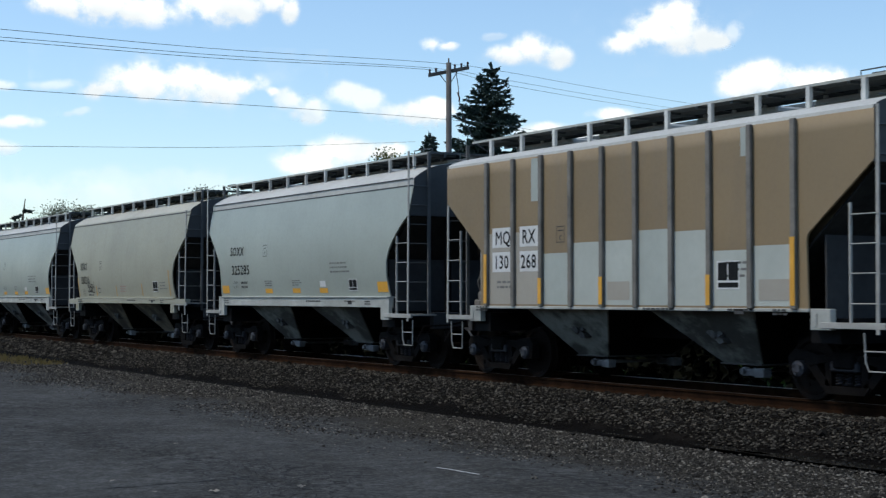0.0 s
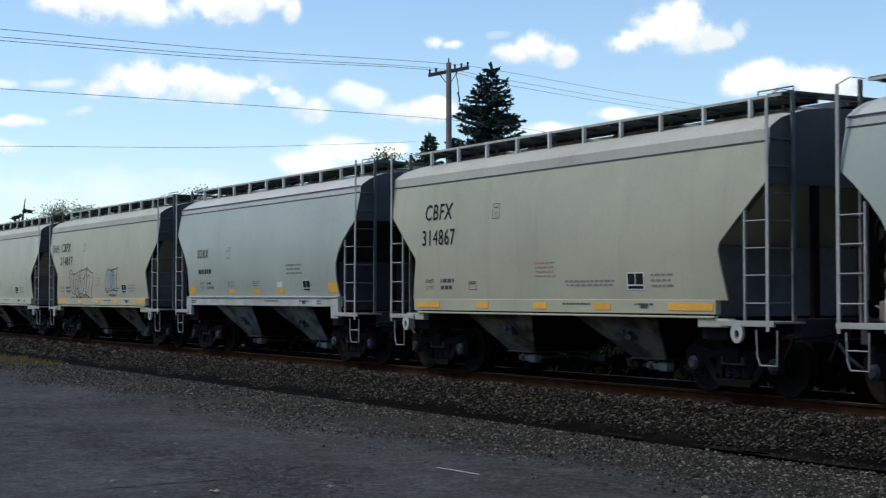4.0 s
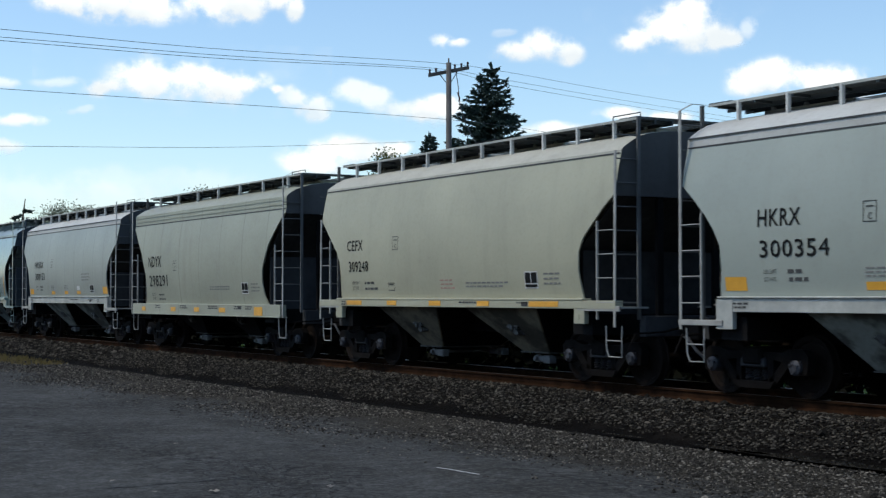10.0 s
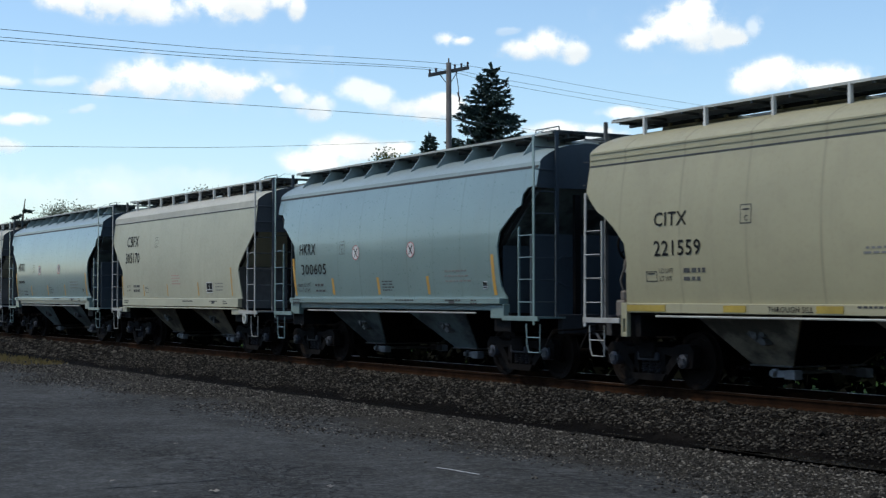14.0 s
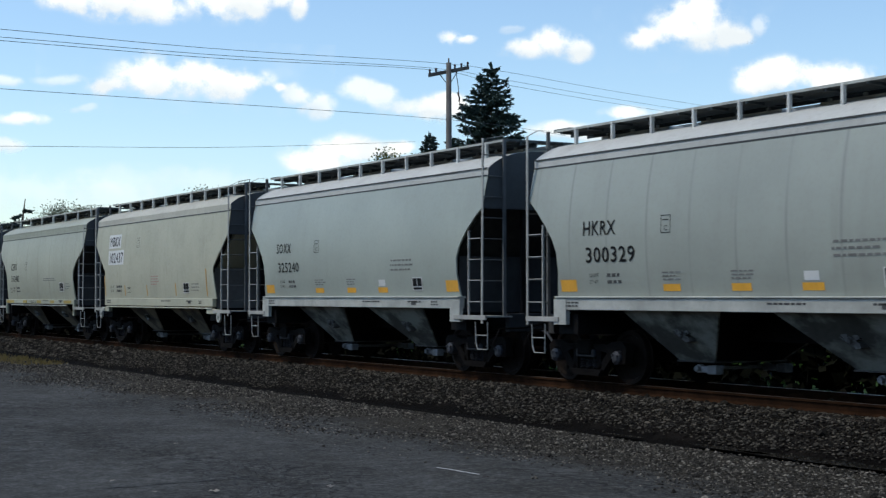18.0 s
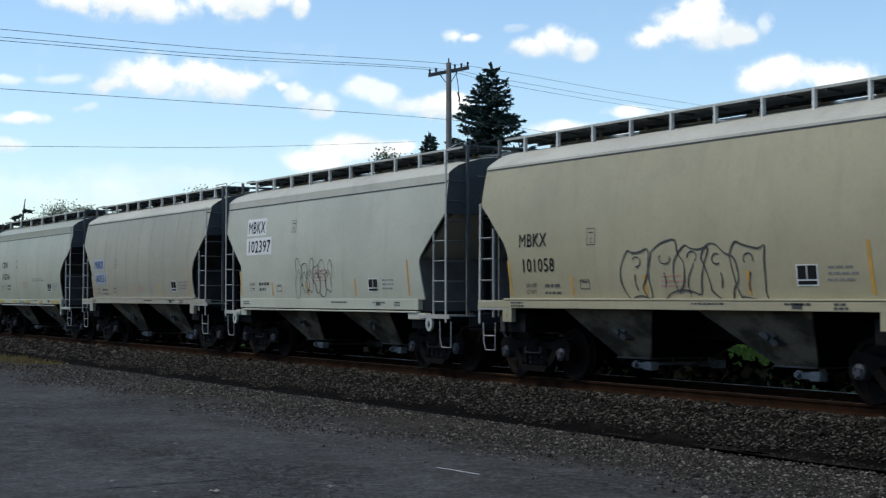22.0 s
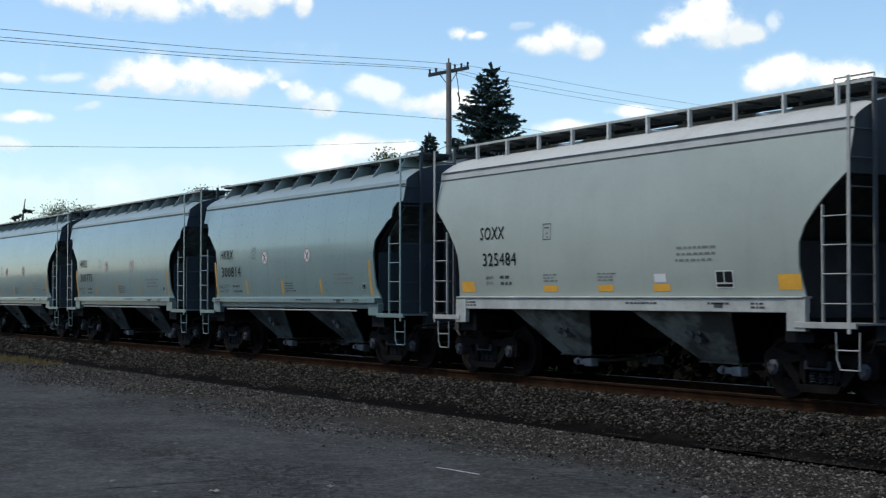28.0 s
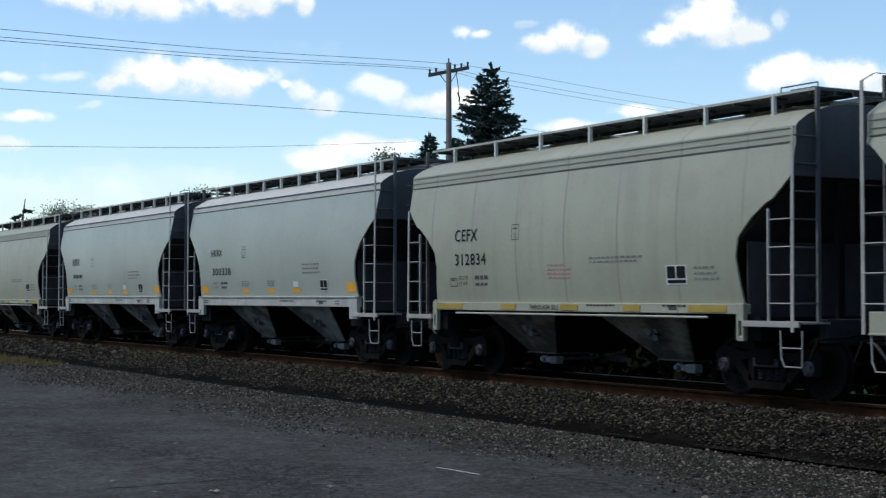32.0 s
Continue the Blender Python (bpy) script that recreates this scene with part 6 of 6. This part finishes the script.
        part("brake_hose", shared(("brake_hose", front), lambda: make_hose(front), RUBBER), RUBBER, car)
        if style == "taper":
            part("lifting_lug", shared(("lifting_lug", front), lambda: make_lug(front), EDGE), EDGE, car)
        if front and style in REACH:
            for ob in set(car.children) - before:
                if not ob.name.startswith(("coupler", "brake_hose", "shear_plate")):
                    ob.matrix_local = Matrix.Translation((REACH[style], 0, 0)) @ ob.matrix_local
    part("air_reservoir", shared("air_reservoir", make_reservoir, GRIMY), GRIMY, car, "grimy brown air tank")
    part("control_valve", shared("control_valve", make_valve, GRIMY), GRIMY, car)
    part("brake_wheel", shared("brake_wheel", make_brake_wheel, TRUCK), TRUCK, car, "dark hand brake wheel")
    if style == "glossy":
        part("end_plate", shared("end_plate", make_end_plate, end_coat), end_coat, car)
        part("sill_pipe", shared("sill_pipe", lambda: tube([(1.9 - MID, -1.6, 1.17), (9.2 - MID, -1.6, 1.17)], 0.017, 6), LADDER), LADDER, car)
    for front in (True, False):
        part("end_slope_sheet", shared(("end_slope_sheet", style, front), lambda: make_end_slope(style, front), END_SHADE), END_SHADE, car, "sloping end sheet coloured dark for its shade")
    part("center_sill", shared("center_sill", make_center_sill, BLACK), BLACK, car)
    for i in (0, 1):
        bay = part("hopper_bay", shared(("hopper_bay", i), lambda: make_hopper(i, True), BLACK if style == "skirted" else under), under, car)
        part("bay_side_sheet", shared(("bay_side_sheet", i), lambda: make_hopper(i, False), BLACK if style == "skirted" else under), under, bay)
        for front in (True, False):
            # Black stands for the unlit end slopes of the bay.
            part("slope_sheet", shared(("slope_sheet", i, front), lambda: make_bay_slope(i, front), BLACK), BLACK, bay, "slope sheet coloured black for its shade")
        part("outlet_flange", shared(("outlet_flange", i), lambda: make_gate(i), GATE), GATE, bay)
        part("outlet_gate", shared(("outlet_gate", i), lambda: make_gate_gear(i), GEAR), GEAR, bay, "light cast gate with a capstan")
        part("vibrator_bracket", shared(("vibrator_bracket", i), lambda: make_vibrator(i), GATE), GATE, bay)
    for x in (-4.42, 4.42):
        build_truck(car, x, index)
    # marks
    (mx, mz, mh, ms), (nx, nz, nh, ns), (px, pz, pw, ph) = PLACES[style]
    mw = nw = 0.0
    if place:
        mx, mz, mh, mw, nx, nz, nh, nw = place
    ink = extra.get("ink", LETTER)
    if "box" in extra:
        for x, z, h, w in ((mx, mz, mh, mw + 0.06), (nx, nz, nh, nw + 0.06)):
            part("stencil_panel", panel(style, x - 0.06, x + w, z - 0.06, z + h + 0.06, 0.004), extra["box"], car, "patch behind the lettering")
    if style == "ribbed":
        for words, z in ((marks, mz), (number, nz)):
            half = len(words) // 2
            for j, w in enumerate((words[:half], words[half:])):
                x = 1.70 + 0.89 * j
                if "box" in extra:
                    part("stencil_panel", panel(style, x - 0.04, x + 0.56, z - 0.06, z + 0.3, 0.004), extra["box"], car, "patch behind the lettering")
                part("lettering", text_mesh(w, 0.25, 0.9, ink, x + (0.04 if z == mz else 0.0), z, style), ink, car)
    else:
        if marks:
            part("lettering", text_mesh(marks, mh, ms, ink, mx, mz, style, extra.get("lean", 0.0), wide=mw), ink, car)
        else:
            part("lettering", bars(style, mx, mz + 0.05, 1, 0.8, mh * 0.7, 0.02, rng), FAINT, car)
        if number:
            part("lettering", text_mesh(number, nh, ns, ink, nx, nz, style, wide=nw), ink, car)
        else:
            part("lettering", bars(style, nx, nz + 0.05, 1, 1.0, nh * 0.8, 0.02, rng), ink, car)
    if style in ("taper", "smooth", "glossy", "skirted", "banded"):
        for words, z in (("LD LMT", 1.75), ("LT WT", 1.62)) if style == "taper" else (("LD LMT", nz - 0.27), ("LT WT", nz - 0.39)):
            part("lettering", text_mesh(words, 0.075, 0.9, STENCIL, nx + 0.12, z, style), STENCIL, car)
            part("small_print", bars(style, nx + 0.68, z, 1, 0.5, 0.07, 0.02, rng), STENCIL, car)
    elif style == "round":
        for words, z in (("LD LMT", 1.80), ("LT WT", 1.69)):
            part("lettering", text_mesh(words, 0.06, 0.9, STENCIL, nx + 0.08, z, style), STENCIL, car)
            part("small_print", bars(style, nx + 0.55, z, 1, 0.38, 0.055, 0.02, rng), STENCIL, car)
    else:
        part("small_print", bars(style, nx + 0.1, 1.72, 2, 0.5 if style == "ribbed" else 1.1, 0.04, 0.05, rng), FAINT, car)
    if style in ("taper", "smooth", "banded", "skirted"):
        part("small_print", bars(style, px + pw + 0.16, pz + ph * 0.8, 3, 0.55, 0.03, 0.055, rng), FAINT, car)
    else:
        part("small_print", bars(style, (8.0 if colour == "tan" else 5.2) if style == "ribbed" else px - 0.9 if style != "glossy" else 8.0, 2.2 if style in ("round",) else 1.95, 3, 0.5 if style == "ribbed" else 0.95, 0.035, 0.06, rng), FAINT, car)
    part("small_print", sill_print(style, rng), STENCIL, car)
    sx = nx + (2.0 if style != "taper" else 2.6)
    part("lettering", text_mesh("C", 0.09, 0.9, STENCIL, sx + 0.09, nz + 0.455, style), STENCIL, car)
    part("consolidated_stencil", frame_marks(style, nx + (2.0 if style != "taper" else 2.6), nz + 0.42, 0.24, 0.28), STENCIL, car)
    if style in ("taper", "smooth", "banded", "glossy"):
        part("consolidated_stencil", frame_marks(style, nx - 0.22 if style in ("banded", "glossy") else nx + 1.75, 1.6 if style != "banded" else nz - 0.4, 0.27, 0.16), STENCIL, car)
    placard(car, style, px, pz, pw, ph)
    build_marks(car, style, colour, rng, extra)
    for o in car.children:
        if o.name.startswith(("small_print", "graffiti")):
            o["kind"] = "stuff"
    tagged(car, extra.get("label", LABELS[style]), "hopper car", "hopper cars of the freight train")
    return car


def build_marks(car, style, colour, rng, extra):
    """Reflective patches, stripes and small print that each family of cars carries."""
    if style == "round":
        for x, w, z, h in ((0.98, 0.46, 1.56, 0.2), (LONG - 1.35, 0.46, 1.57, 0.22), (3.74, 0.42, 1.56, 0.11), (5.33, 0.42, 1.56, 0.11), (6.78, 0.42, 1.56, 0.11)):
            part("reflector", panel(style, x, x + w, z, z + h, 0.004), ORANGE, car, "orange reflective patch")
        for x in (3.74, 5.33):
            part("small_print", bars(style, x, 1.84, 3, 0.42, 0.022, 0.03, rng), FAINT, car)
        part("small_print", panel(style, 6.83, 7.12, 1.70, 1.83, 0.004), WHITE, car)
    if style in ("taper", "smooth") and not extra.get("sill_marks"):
        tall = ((1.0 if style == "smooth" else 0.98, 1.5, 0.62), (LONG - 1.28, 1.5, 0.72), (2.9, 1.5, 0.32), (4.9, 1.5, 0.32), (7.3, 1.5, 0.36))
        for x, z, h in tall:
            part("reflector", panel(style, x, x + 0.065, z, z + h, 0.005, -0.07), YELLOW, car, "faded yellow vertical stripe")
    if extra.get("sill_marks"):
        z0, z1, y = {"pipe": (1.265, 1.375, 1.566), "leg": (1.30, 1.40, 1.576), "beam": (1.30, 1.395, 1.609), "stripe": (1.245, 1.345, 1.576), "deep": (1.07, 1.19, 1.606)}[STYLE[style]["sill"]]
        spots = {"banded": ((1.1, 1.0), (3.45, 0.48), (5.35, 0.5), (7.1, 0.45), (8.73, 0.87)), "skirted": ((0.95, 0.3), (3.4, 0.35), (5.2, 0.35), (7.0, 0.4), (9.3, 0.5)),
                 "taper": ((1.02, 0.9), (3.3, 0.42), (5.2, 0.42), (7.0, 0.46), (8.95, 1.05)), "smooth": ((1.35, 0.7), (3.2, 0.4), (4.95, 0.45), (6.75, 0.42), (8.5, 0.9))}[style]
        for x, w in spots:
            tall = 0.06 if style == "skirted" and x > 9 else 0.0
            part("reflector", box(x - MID, x + w - MID, -y - 0.004, -y + 0.01, z0 - tall, z1 + tall * 0.5), MUSTARD if style == "banded" else ORANGE, car, "reflective strip on the sill")
        part("small_print", bars(style, 6.2, 2.1 if style == "banded" else 1.72, 2, 1.6, 0.03, 0.035, rng), FAINT, car)
        if style == "banded":
            part("lettering", text_mesh("THROUGH SILL", 0.085, 1.0, LETTER, 4.4, 1.253, style, wide=0.9, flat=y), LETTER, car)
            part("sill_pipe", shared("sill_pipe", lambda: tube([(1.9 - MID, -1.6, 1.17), (9.2 - MID, -1.6, 1.17)], 0.017, 6), EDGE), EDGE, car, "thin light pipe under the sill")
    if extra.get("warning"):
        part("small_print", bars(style, 4.95, 2.0, 4, 0.62, 0.03, 0.04, rng), REDPRINT, car, "faded red warning print")
    if style in ("taper", "smooth"):
        part("small_print", bars(style, 5.3, 2.05 if style == "taper" else 1.78, 4 if style == "taper" else 3, 0.6, 0.025, 0.05, rng), REDPRINT, car, "faded red warning print")
    if style == "glossy":
        for x, z, h in ((1.06, 1.5, 0.86), (LONG - 1.2, 1.5, 0.75), (3.05, 1.52, 0.36), (5.2, 1.52, 0.36), (7.3, 1.52, 0.36)):
            part("reflector", panel(style, x, x + 0.1, z, z + h, 0.005, -0.05), YELLOW, car, "yellow vertical stripe")
        for x in (4.27, 6.7):
            symbol(car, style, x, 2.42, 0.16)
        part("small_print", bars(style, 5.4, 1.78, 4, 0.5, 0.025, 0.035, rng), STENCIL, car)
    if style == "ribbed" and colour == "tan":
        for k, z1, mat in ((0, 2.62, BEIGE), (1, 2.62, BEIGE), (2, 2.22, PALE), (3, 2.38, PRIMER), (4, 2.38, PRIMER), (5, 2.52, PALE), (6, 2.47, PRIMER), (7, 2.15, PRIMER), (8, 2.2, PRIMER)):
            x0 = MID - 4.0 + 0.89 * k
            part("primer_patch", panel(style, x0 + 0.05, x0 + 0.84, 1.34, z1, 0.002), mat, car, "pale grey repainted patch")
        for x0, x1, z0, z1 in ((2.92, 3.16, 3.15, 3.9), (8.38, 8.54, 3.5, 3.92)):
            part("primer_patch", panel(style, x0, x1, z0, z1, 0.004), PALE, car)
        for x, w in ((5.15, 0.6), (8.75, 0.62)):
            part("primer_patch", panel(style, x, x + w, 1.42, 1.72, 0.006), BEIGE, car)
    if style == "ribbed":
        for i, (z1) in ((0, 2.25), (2, 1.8), (4, 1.8), (7, 1.8), (9, 2.3)):
            x = MID - 4.0 + 0.89 * i
            part("reflector", box(x - 0.045 - MID, x + 0.045 - MID, -1.668, -1.655, 1.35, z1), YELLOW if colour == "ribbed" else ORANGE, car, "yellow stripe on the rib")
    for x, z, w, h, n, seed, thick, mat in extra.get("graffiti", ()):
        part("graffiti", strokes(style, x, z, w, h, n, seed, thick), mat, car, "sprayed graffiti outlines")
    for x, z, w, h, n, seed, thick, mat in extra.get("bubbles", ()):
        part("graffiti", bubble(style, x, z, w, h, n, seed, thick), mat, car, "sprayed fat letter outlines")
    for x, z, w, h, mat in extra.get("patches", ()):
        part("repainted_patch", panel(style, x, x + w, z, z + h, 0.003), mat, car)


WB = dict(box=WHITE)
SM = dict(sill_marks=True)
G1 = LETTER
# rear edge of each body along the track at the start, family, paint, reporting marks, number, what sets it apart, where the marks and the number stand (x, z, height, width)
TRAIN = (
    (-24.91, "ribbed", "tan", "MQRX", "130268", dict(box=WHITE, label="tan ribbed covered hopper car with pale repainted patches"), ()),
    (-37.48, "round", "grey", "SOXX", "325285", {}, (1.62, 2.51, 0.22, 0.87, 1.70, 2.03, 0.24, 1.13)),
    (-50.13, "smooth", "worn_cream", "SOXX", "330216", dict(graffiti=((2.0, 1.6, 0.7, 0.3, 4, 21, 0.02, G1),)), (1.29, 2.34, 0.24, 0.72, 1.33, 1.90, 0.24, 0.92)),
    (-62.80, "round", "grey", "SOXX", "325392", {}, (1.75, 2.54, 0.24, 0.85, 1.83, 2.09, 0.24, 1.13)),
    (-75.43, "taper", "cream", "CBFX", "305175", dict(lean=0.07, patches=((3.0, 1.62, 3.6, 0.95, FRESH),)), (1.37, 3.06, 0.30, 1.34, 1.33, 2.55, 0.28, 1.67)),
    (-88.08, "round", "grey", "SOXX", "325492", {}, (1.71, 2.53, 0.23, 0.82, 1.79, 2.06, 0.25, 1.14)),
    (-100.65, "taper", "cream", "CBFX", "314867", dict(lean=0.07, **SM), ()),
    (-113.30, "round", "grey", "SOXX", "", {}, ()),
    (-126.02, "taper", "cream", "CBFX", "314817", dict(lean=0.07, bubbles=((2.5, 1.42, 2.4, 1.0, 4, 22, 0.026, G1), (6.6, 1.5, 0.8, 1.0, 1, 40, 0.026, G1)), graffiti=((0.35, 2.95, 0.8, 0.3, 5, 23, 0.03, FAINT), (6.7, 1.6, 0.5, 0.7, 2, 24, 0.05, BLUEPATCH)), label="cream tapered covered hopper car with sprayed graffiti", **SM), (1.43, 3.00, 0.29, 1.10, 1.35, 2.54, 0.29, 1.46)),
    (-138.65, "taper", "pale_cream", "MBKX", "102439", dict(lean=0.07, graffiti=(),  patches=((2.0, 1.45, 2.1, 1.05, SPRAY),), label="cream tapered covered hopper car with washed-out violet spray", **WB), (1.43, 3.03, 0.29, 1.00, 1.39, 2.53, 0.31, 1.38)),
    (-151.25, "glossy", "blue", "HKRX", "300714", {}, (1.32, 2.42, 0.25, 0.79, 1.39, 1.96, 0.25, 1.26)),
    (-163.85, "glossy", "blue", "HKRX", "300716", {}, (1.32, 2.43, 0.24, 0.83, 1.36, 1.99, 0.24, 1.28)),
    (-176.35, "round", "grey", "SOXX", "325374", {}, (1.72, 2.51, 0.26, 0.83, 1.76, 2.08, 0.23, 1.15)),
    (-188.94, "round", "grey", "SOXX", "325464", {}, (1.70, 2.48, 0.22, 0.84, 1.77, 2.04, 0.24, 1.10)),
    (-201.55, "round", "grey", "HKRX", "300354", {}, (1.71, 2.47, 0.25, 0.88, 1.74, 2.03, 0.25, 1.39)),
    (-214.20, "smooth", "cream", "CEFX", "309248", SM, (1.35, 2.46, 0.23, 0.74, 1.42, 2.01, 0.23, 0.91)),
    (-227.25, "skirted", "green_cream", "NDYX", "298291", SM, (1.47, 2.33, 0.32, 1.10, 1.54, 1.78, 0.32, 1.51)),
    (-239.83, "round", "seamed_grey", "HKRX", "300153", {}, (1.72, 2.50, 0.23, 1.13, 1.79, 2.07, 0.25, 1.23)),
    (-252.43, "glossy", "blue", "HKRX", "300783", dict(graffiti=((2.5, 1.5, 1.1, 0.4, 5, 26, 0.03, G1), (3.8, 1.5, 1.3, 0.55, 4, 27, 0.035, G1), (8.0, 1.5, 1.1, 0.55, 4, 28, 0.035, G1)), label="glossy blue-grey covered hopper car with black graffiti"), (1.32, 2.42, 0.23, 0.83, 1.42, 1.98, 0.25, 1.31)),
    (-265.04, "taper", "cream", "CBFX", "314770", dict(lean=0.07, **SM), (1.48, 3.05, 0.29, 1.08, 1.40, 2.54, 0.31, 1.45)),
    (-277.50, "banded", "yellow", "CITX", "221559", dict(graffiti=((8.3, 1.75, 1.0, 0.5, 4, 29, 0.025, FAINT),), label="yellowish cream covered hopper car with seamed sides", **SM), (1.85, 2.57, 0.22, 0.80, 1.85, 2.11, 0.24, 1.12)),
    (-290.16, "glossy", "blue", "HKRX", "300605", {}, (1.40, 2.43, 0.26, 0.85, 1.48, 1.98, 0.24, 1.32)),
    (-302.60, "taper", "cream", "CBFX", "305170", dict(lean=0.07), ()),
    (-315.20, "glossy", "blue", "HKRX", "", {}, ()),
    (-327.68, "taper", "white_cream", "MBKX", "102512", dict(lean=0.07, **WB), (1.47, 3.16, 0.26, 0.96, 1.51, 2.63, 0.26, 1.08)),
    (-340.18, "ribbed", "ribbed", "CEFX", "309329", dict(label="pale grey ribbed covered hopper car with yellow stripes"), ()),
    (-352.68, "round", "seamed_grey", "HKRX", "300329", {}, (1.68, 2.49, 0.24, 0.91, 1.75, 2.04, 0.26, 1.34)),
    (-365.19, "round", "grey", "SOXX", "325240", {}, (1.68, 2.50, 0.23, 0.82, 1.75, 2.05, 0.23, 1.17)),
    (-377.79, "taper", "dull_cream", "MBKX", "102437", dict(lean=0.07, **WB), (1.43, 3.03, 0.30, 1.03, 1.42, 2.52, 0.32, 1.35)),
    (-390.15, "banded", "green_cream", "CEFX", "312482", SM, (1.78, 2.47, 0.25, 0.84, 1.81, 2.04, 0.23, 1.14)),
    (-402.89, "skirted", "weathered", "NDYX", "298261", dict(ink=FAINT, graffiti=((6.6, 1.5, 1.4, 0.6, 5, 30, 0.03, PALE), (8.4, 1.5, 0.8, 0.6, 3, 31, 0.03, PALE)), patches=((6.5, 1.55, 0.7, 0.45, PALE), (3.4, 1.5, 0.5, 0.35, PALE)), label="weathered grey hopper car with smeared repainted sides", **SM), (1.67, 2.27, 0.23, 0.84, 1.73, 1.79, 0.23, 1.14)),
    (-415.17, "banded", "yellow", "CITX", "221474", dict(label="yellowish cream covered hopper car with seamed sides", **SM), (1.83, 2.53, 0.22, 0.77, 1.86, 2.11, 0.22, 1.08)),
    (-427.75, "smooth", "ochre", "MBKX", "101058", dict(bubbles=((4.4, 1.36, 3.3, 1.0, 5, 32, 0.028, STENCIL),), label="dull cream covered hopper car with large graffiti outlines"), (1.35, 2.35, 0.24, 0.88, 1.41, 1.91, 0.24, 1.03)),
    (-440.19, "taper", "white_cream", "MBKX", "102397", dict(graffiti=((4.3, 1.5, 1.9, 0.8, 6, 33, 0.018, STENCIL),), label="off-white tapered covered hopper car with black graffiti", **WB), (1.45, 3.03, 0.30, 1.04, 1.44, 2.56, 0.30, 1.40)),
    (-452.61, "smooth", "seamed_cream", "MBKX", "100551", dict(box=BLUEPATCH, ink=BLUEINK, label="streaked cream covered hopper car with blue lettering patches"), (1.31, 2.37, 0.24, 0.89, 1.34, 1.94, 0.23, 1.07)),
    (-465.10, "banded", "green_cream", "CEFX", "312764", dict(warning=True, **SM), (1.92, 2.58, 0.23, 0.83, 1.95, 2.13, 0.23, 1.11)),
    (-477.58, "banded", "white_cream", "CEFX", "310006", dict(bubbles=((4.4, 1.5, 3.6, 0.85, 6, 34, 0.04, FADED),), **SM), (1.94, 2.51, 0.24, 0.81, 1.94, 2.06, 0.24, 1.22)),
    (-490.03, "smooth", "worn_cream", "CEFX", "309254", SM, (1.36, 2.45, 0.24, 0.77, 1.39, 1.99, 0.24, 0.96)),
    (-502.45, "taper", "white_cream", "", "482785", dict(lean=0.07), ()),
    (-515.10, "skirted", "green_cream", "CEFX", "", SM, ()),
    (-527.40, "skirted", "green_cream", "CEFX", "309211", SM, (1.69, 2.32, 0.23, 0.78, 1.81, 1.88, 0.23, 1.03)),
    (-539.61, "round", "grey", "SOXX", "325484", {}, (1.71, 2.52, 0.24, 0.83, 1.79, 2.04, 0.24, 1.14)),
    (-552.14, "glossy", "blue", "HKRX", "300814", {}, (1.41, 2.43, 0.24, 0.85, 1.47, 1.98, 0.26, 1.28)),
    (-564.55, "glossy", "blue", "HKRX", "300775", {}, (1.43, 2.43, 0.25, 0.82, 1.48, 1.97, 0.25, 1.31)),
    (-576.98, "glossy", "blue", "HKRX", "300684", {}, ()),
    (-589.34, "smooth", "worn_cream", "SOXX", "330226", {}, (1.36, 2.39, 0.22, 0.75, 1.45, 1.95, 0.20, 0.94)),
    (-601.83, "skirted", "weathered", "MQRX", "130234", dict(box=WHITE, bubbles=((5.25, 1.45, 1.5, 0.85, 4, 35, 0.035, G1),), graffiti=((3.5, 1.5, 0.6, 0.45, 3, 38, 0.02, G1), (2.3, 1.5, 0.9, 0.5, 4, 36, 0.02, G1), (0.5, 2.7, 0.8, 0.6, 5, 37, 0.02, STENCIL)), label="weathered cream hopper car with black graffiti and deep sill", **SM), (1.82, 2.36, 0.22, 0.88, 1.76, 1.90, 0.22, 1.03)),
    (-614.13, "banded", "green_cream", "CEFX", "312834", dict(warning=True, **SM), (1.85, 2.52, 0.23, 0.83, 1.85, 2.07, 0.22, 1.12)),
    (-626.58, "round", "grey", "HKRX", "300338", {}, (1.72, 2.52, 0.18, 0.79, 1.81, 2.03, 0.19, 1.28)),
    (-639.05, "round", "grey", "HKRX", "", {}, ()),
    (-651.60, "banded", "green_cream", "CEFX", "", SM, ()),
)
SPEED = 18.364
cars = []
for i, (rear, style, colour, marks, number, extra, place) in enumerate(TRAIN):
    cars.append((build_car(i, style, colour, marks, number, extra, place), rear + MID))


# ------------------------------------------------------------------ what moves
def motions():
    for car, x in cars:
        walk(car, [(0, pose(x, TRACK_Y, 0)), (32, pose(x + SPEED * 32, TRACK_Y, 0))])
    # the wheels roll without slipping while their car runs past the place
    turn = math.degrees(SPEED / FPS / 0.457)
    for ws, ax, i in wheelsets:
        x = cars[i][1]
        first = min(959, max(0, int((-62 - x) / SPEED * FPS)))
        last = max(first + 1, min(960, int((-8 - x) / SPEED * FPS)))
        rows = [(k / FPS, pose(ax, 0, 0.457, 0, turn * (k - first), 0)) for k in range(first, last + 1)]
        if first > 0:
            rows = [(0, rows[0][1])] + rows
        if last < 960:
            rows.append((32, rows[-1][1]))
        walk(ws, rows)
    blown = fallen_leaves[0].matrix_basis.copy()
    walk(fallen_leaves[0], [(0, Matrix.Translation((-0.15, -0.26, 0)) @ blown), (1.0, Matrix.Translation((-0.15, -0.26, 0)) @ blown), (1.6, Matrix.Translation((-0.07, -0.12, 0.02)) @ blown @ pose(0, 0, 0, 0, 0, 60)), (2.2, blown), (32, blown)])
    for ob, rows in drifting:
        walk(ob, rows)


motions()
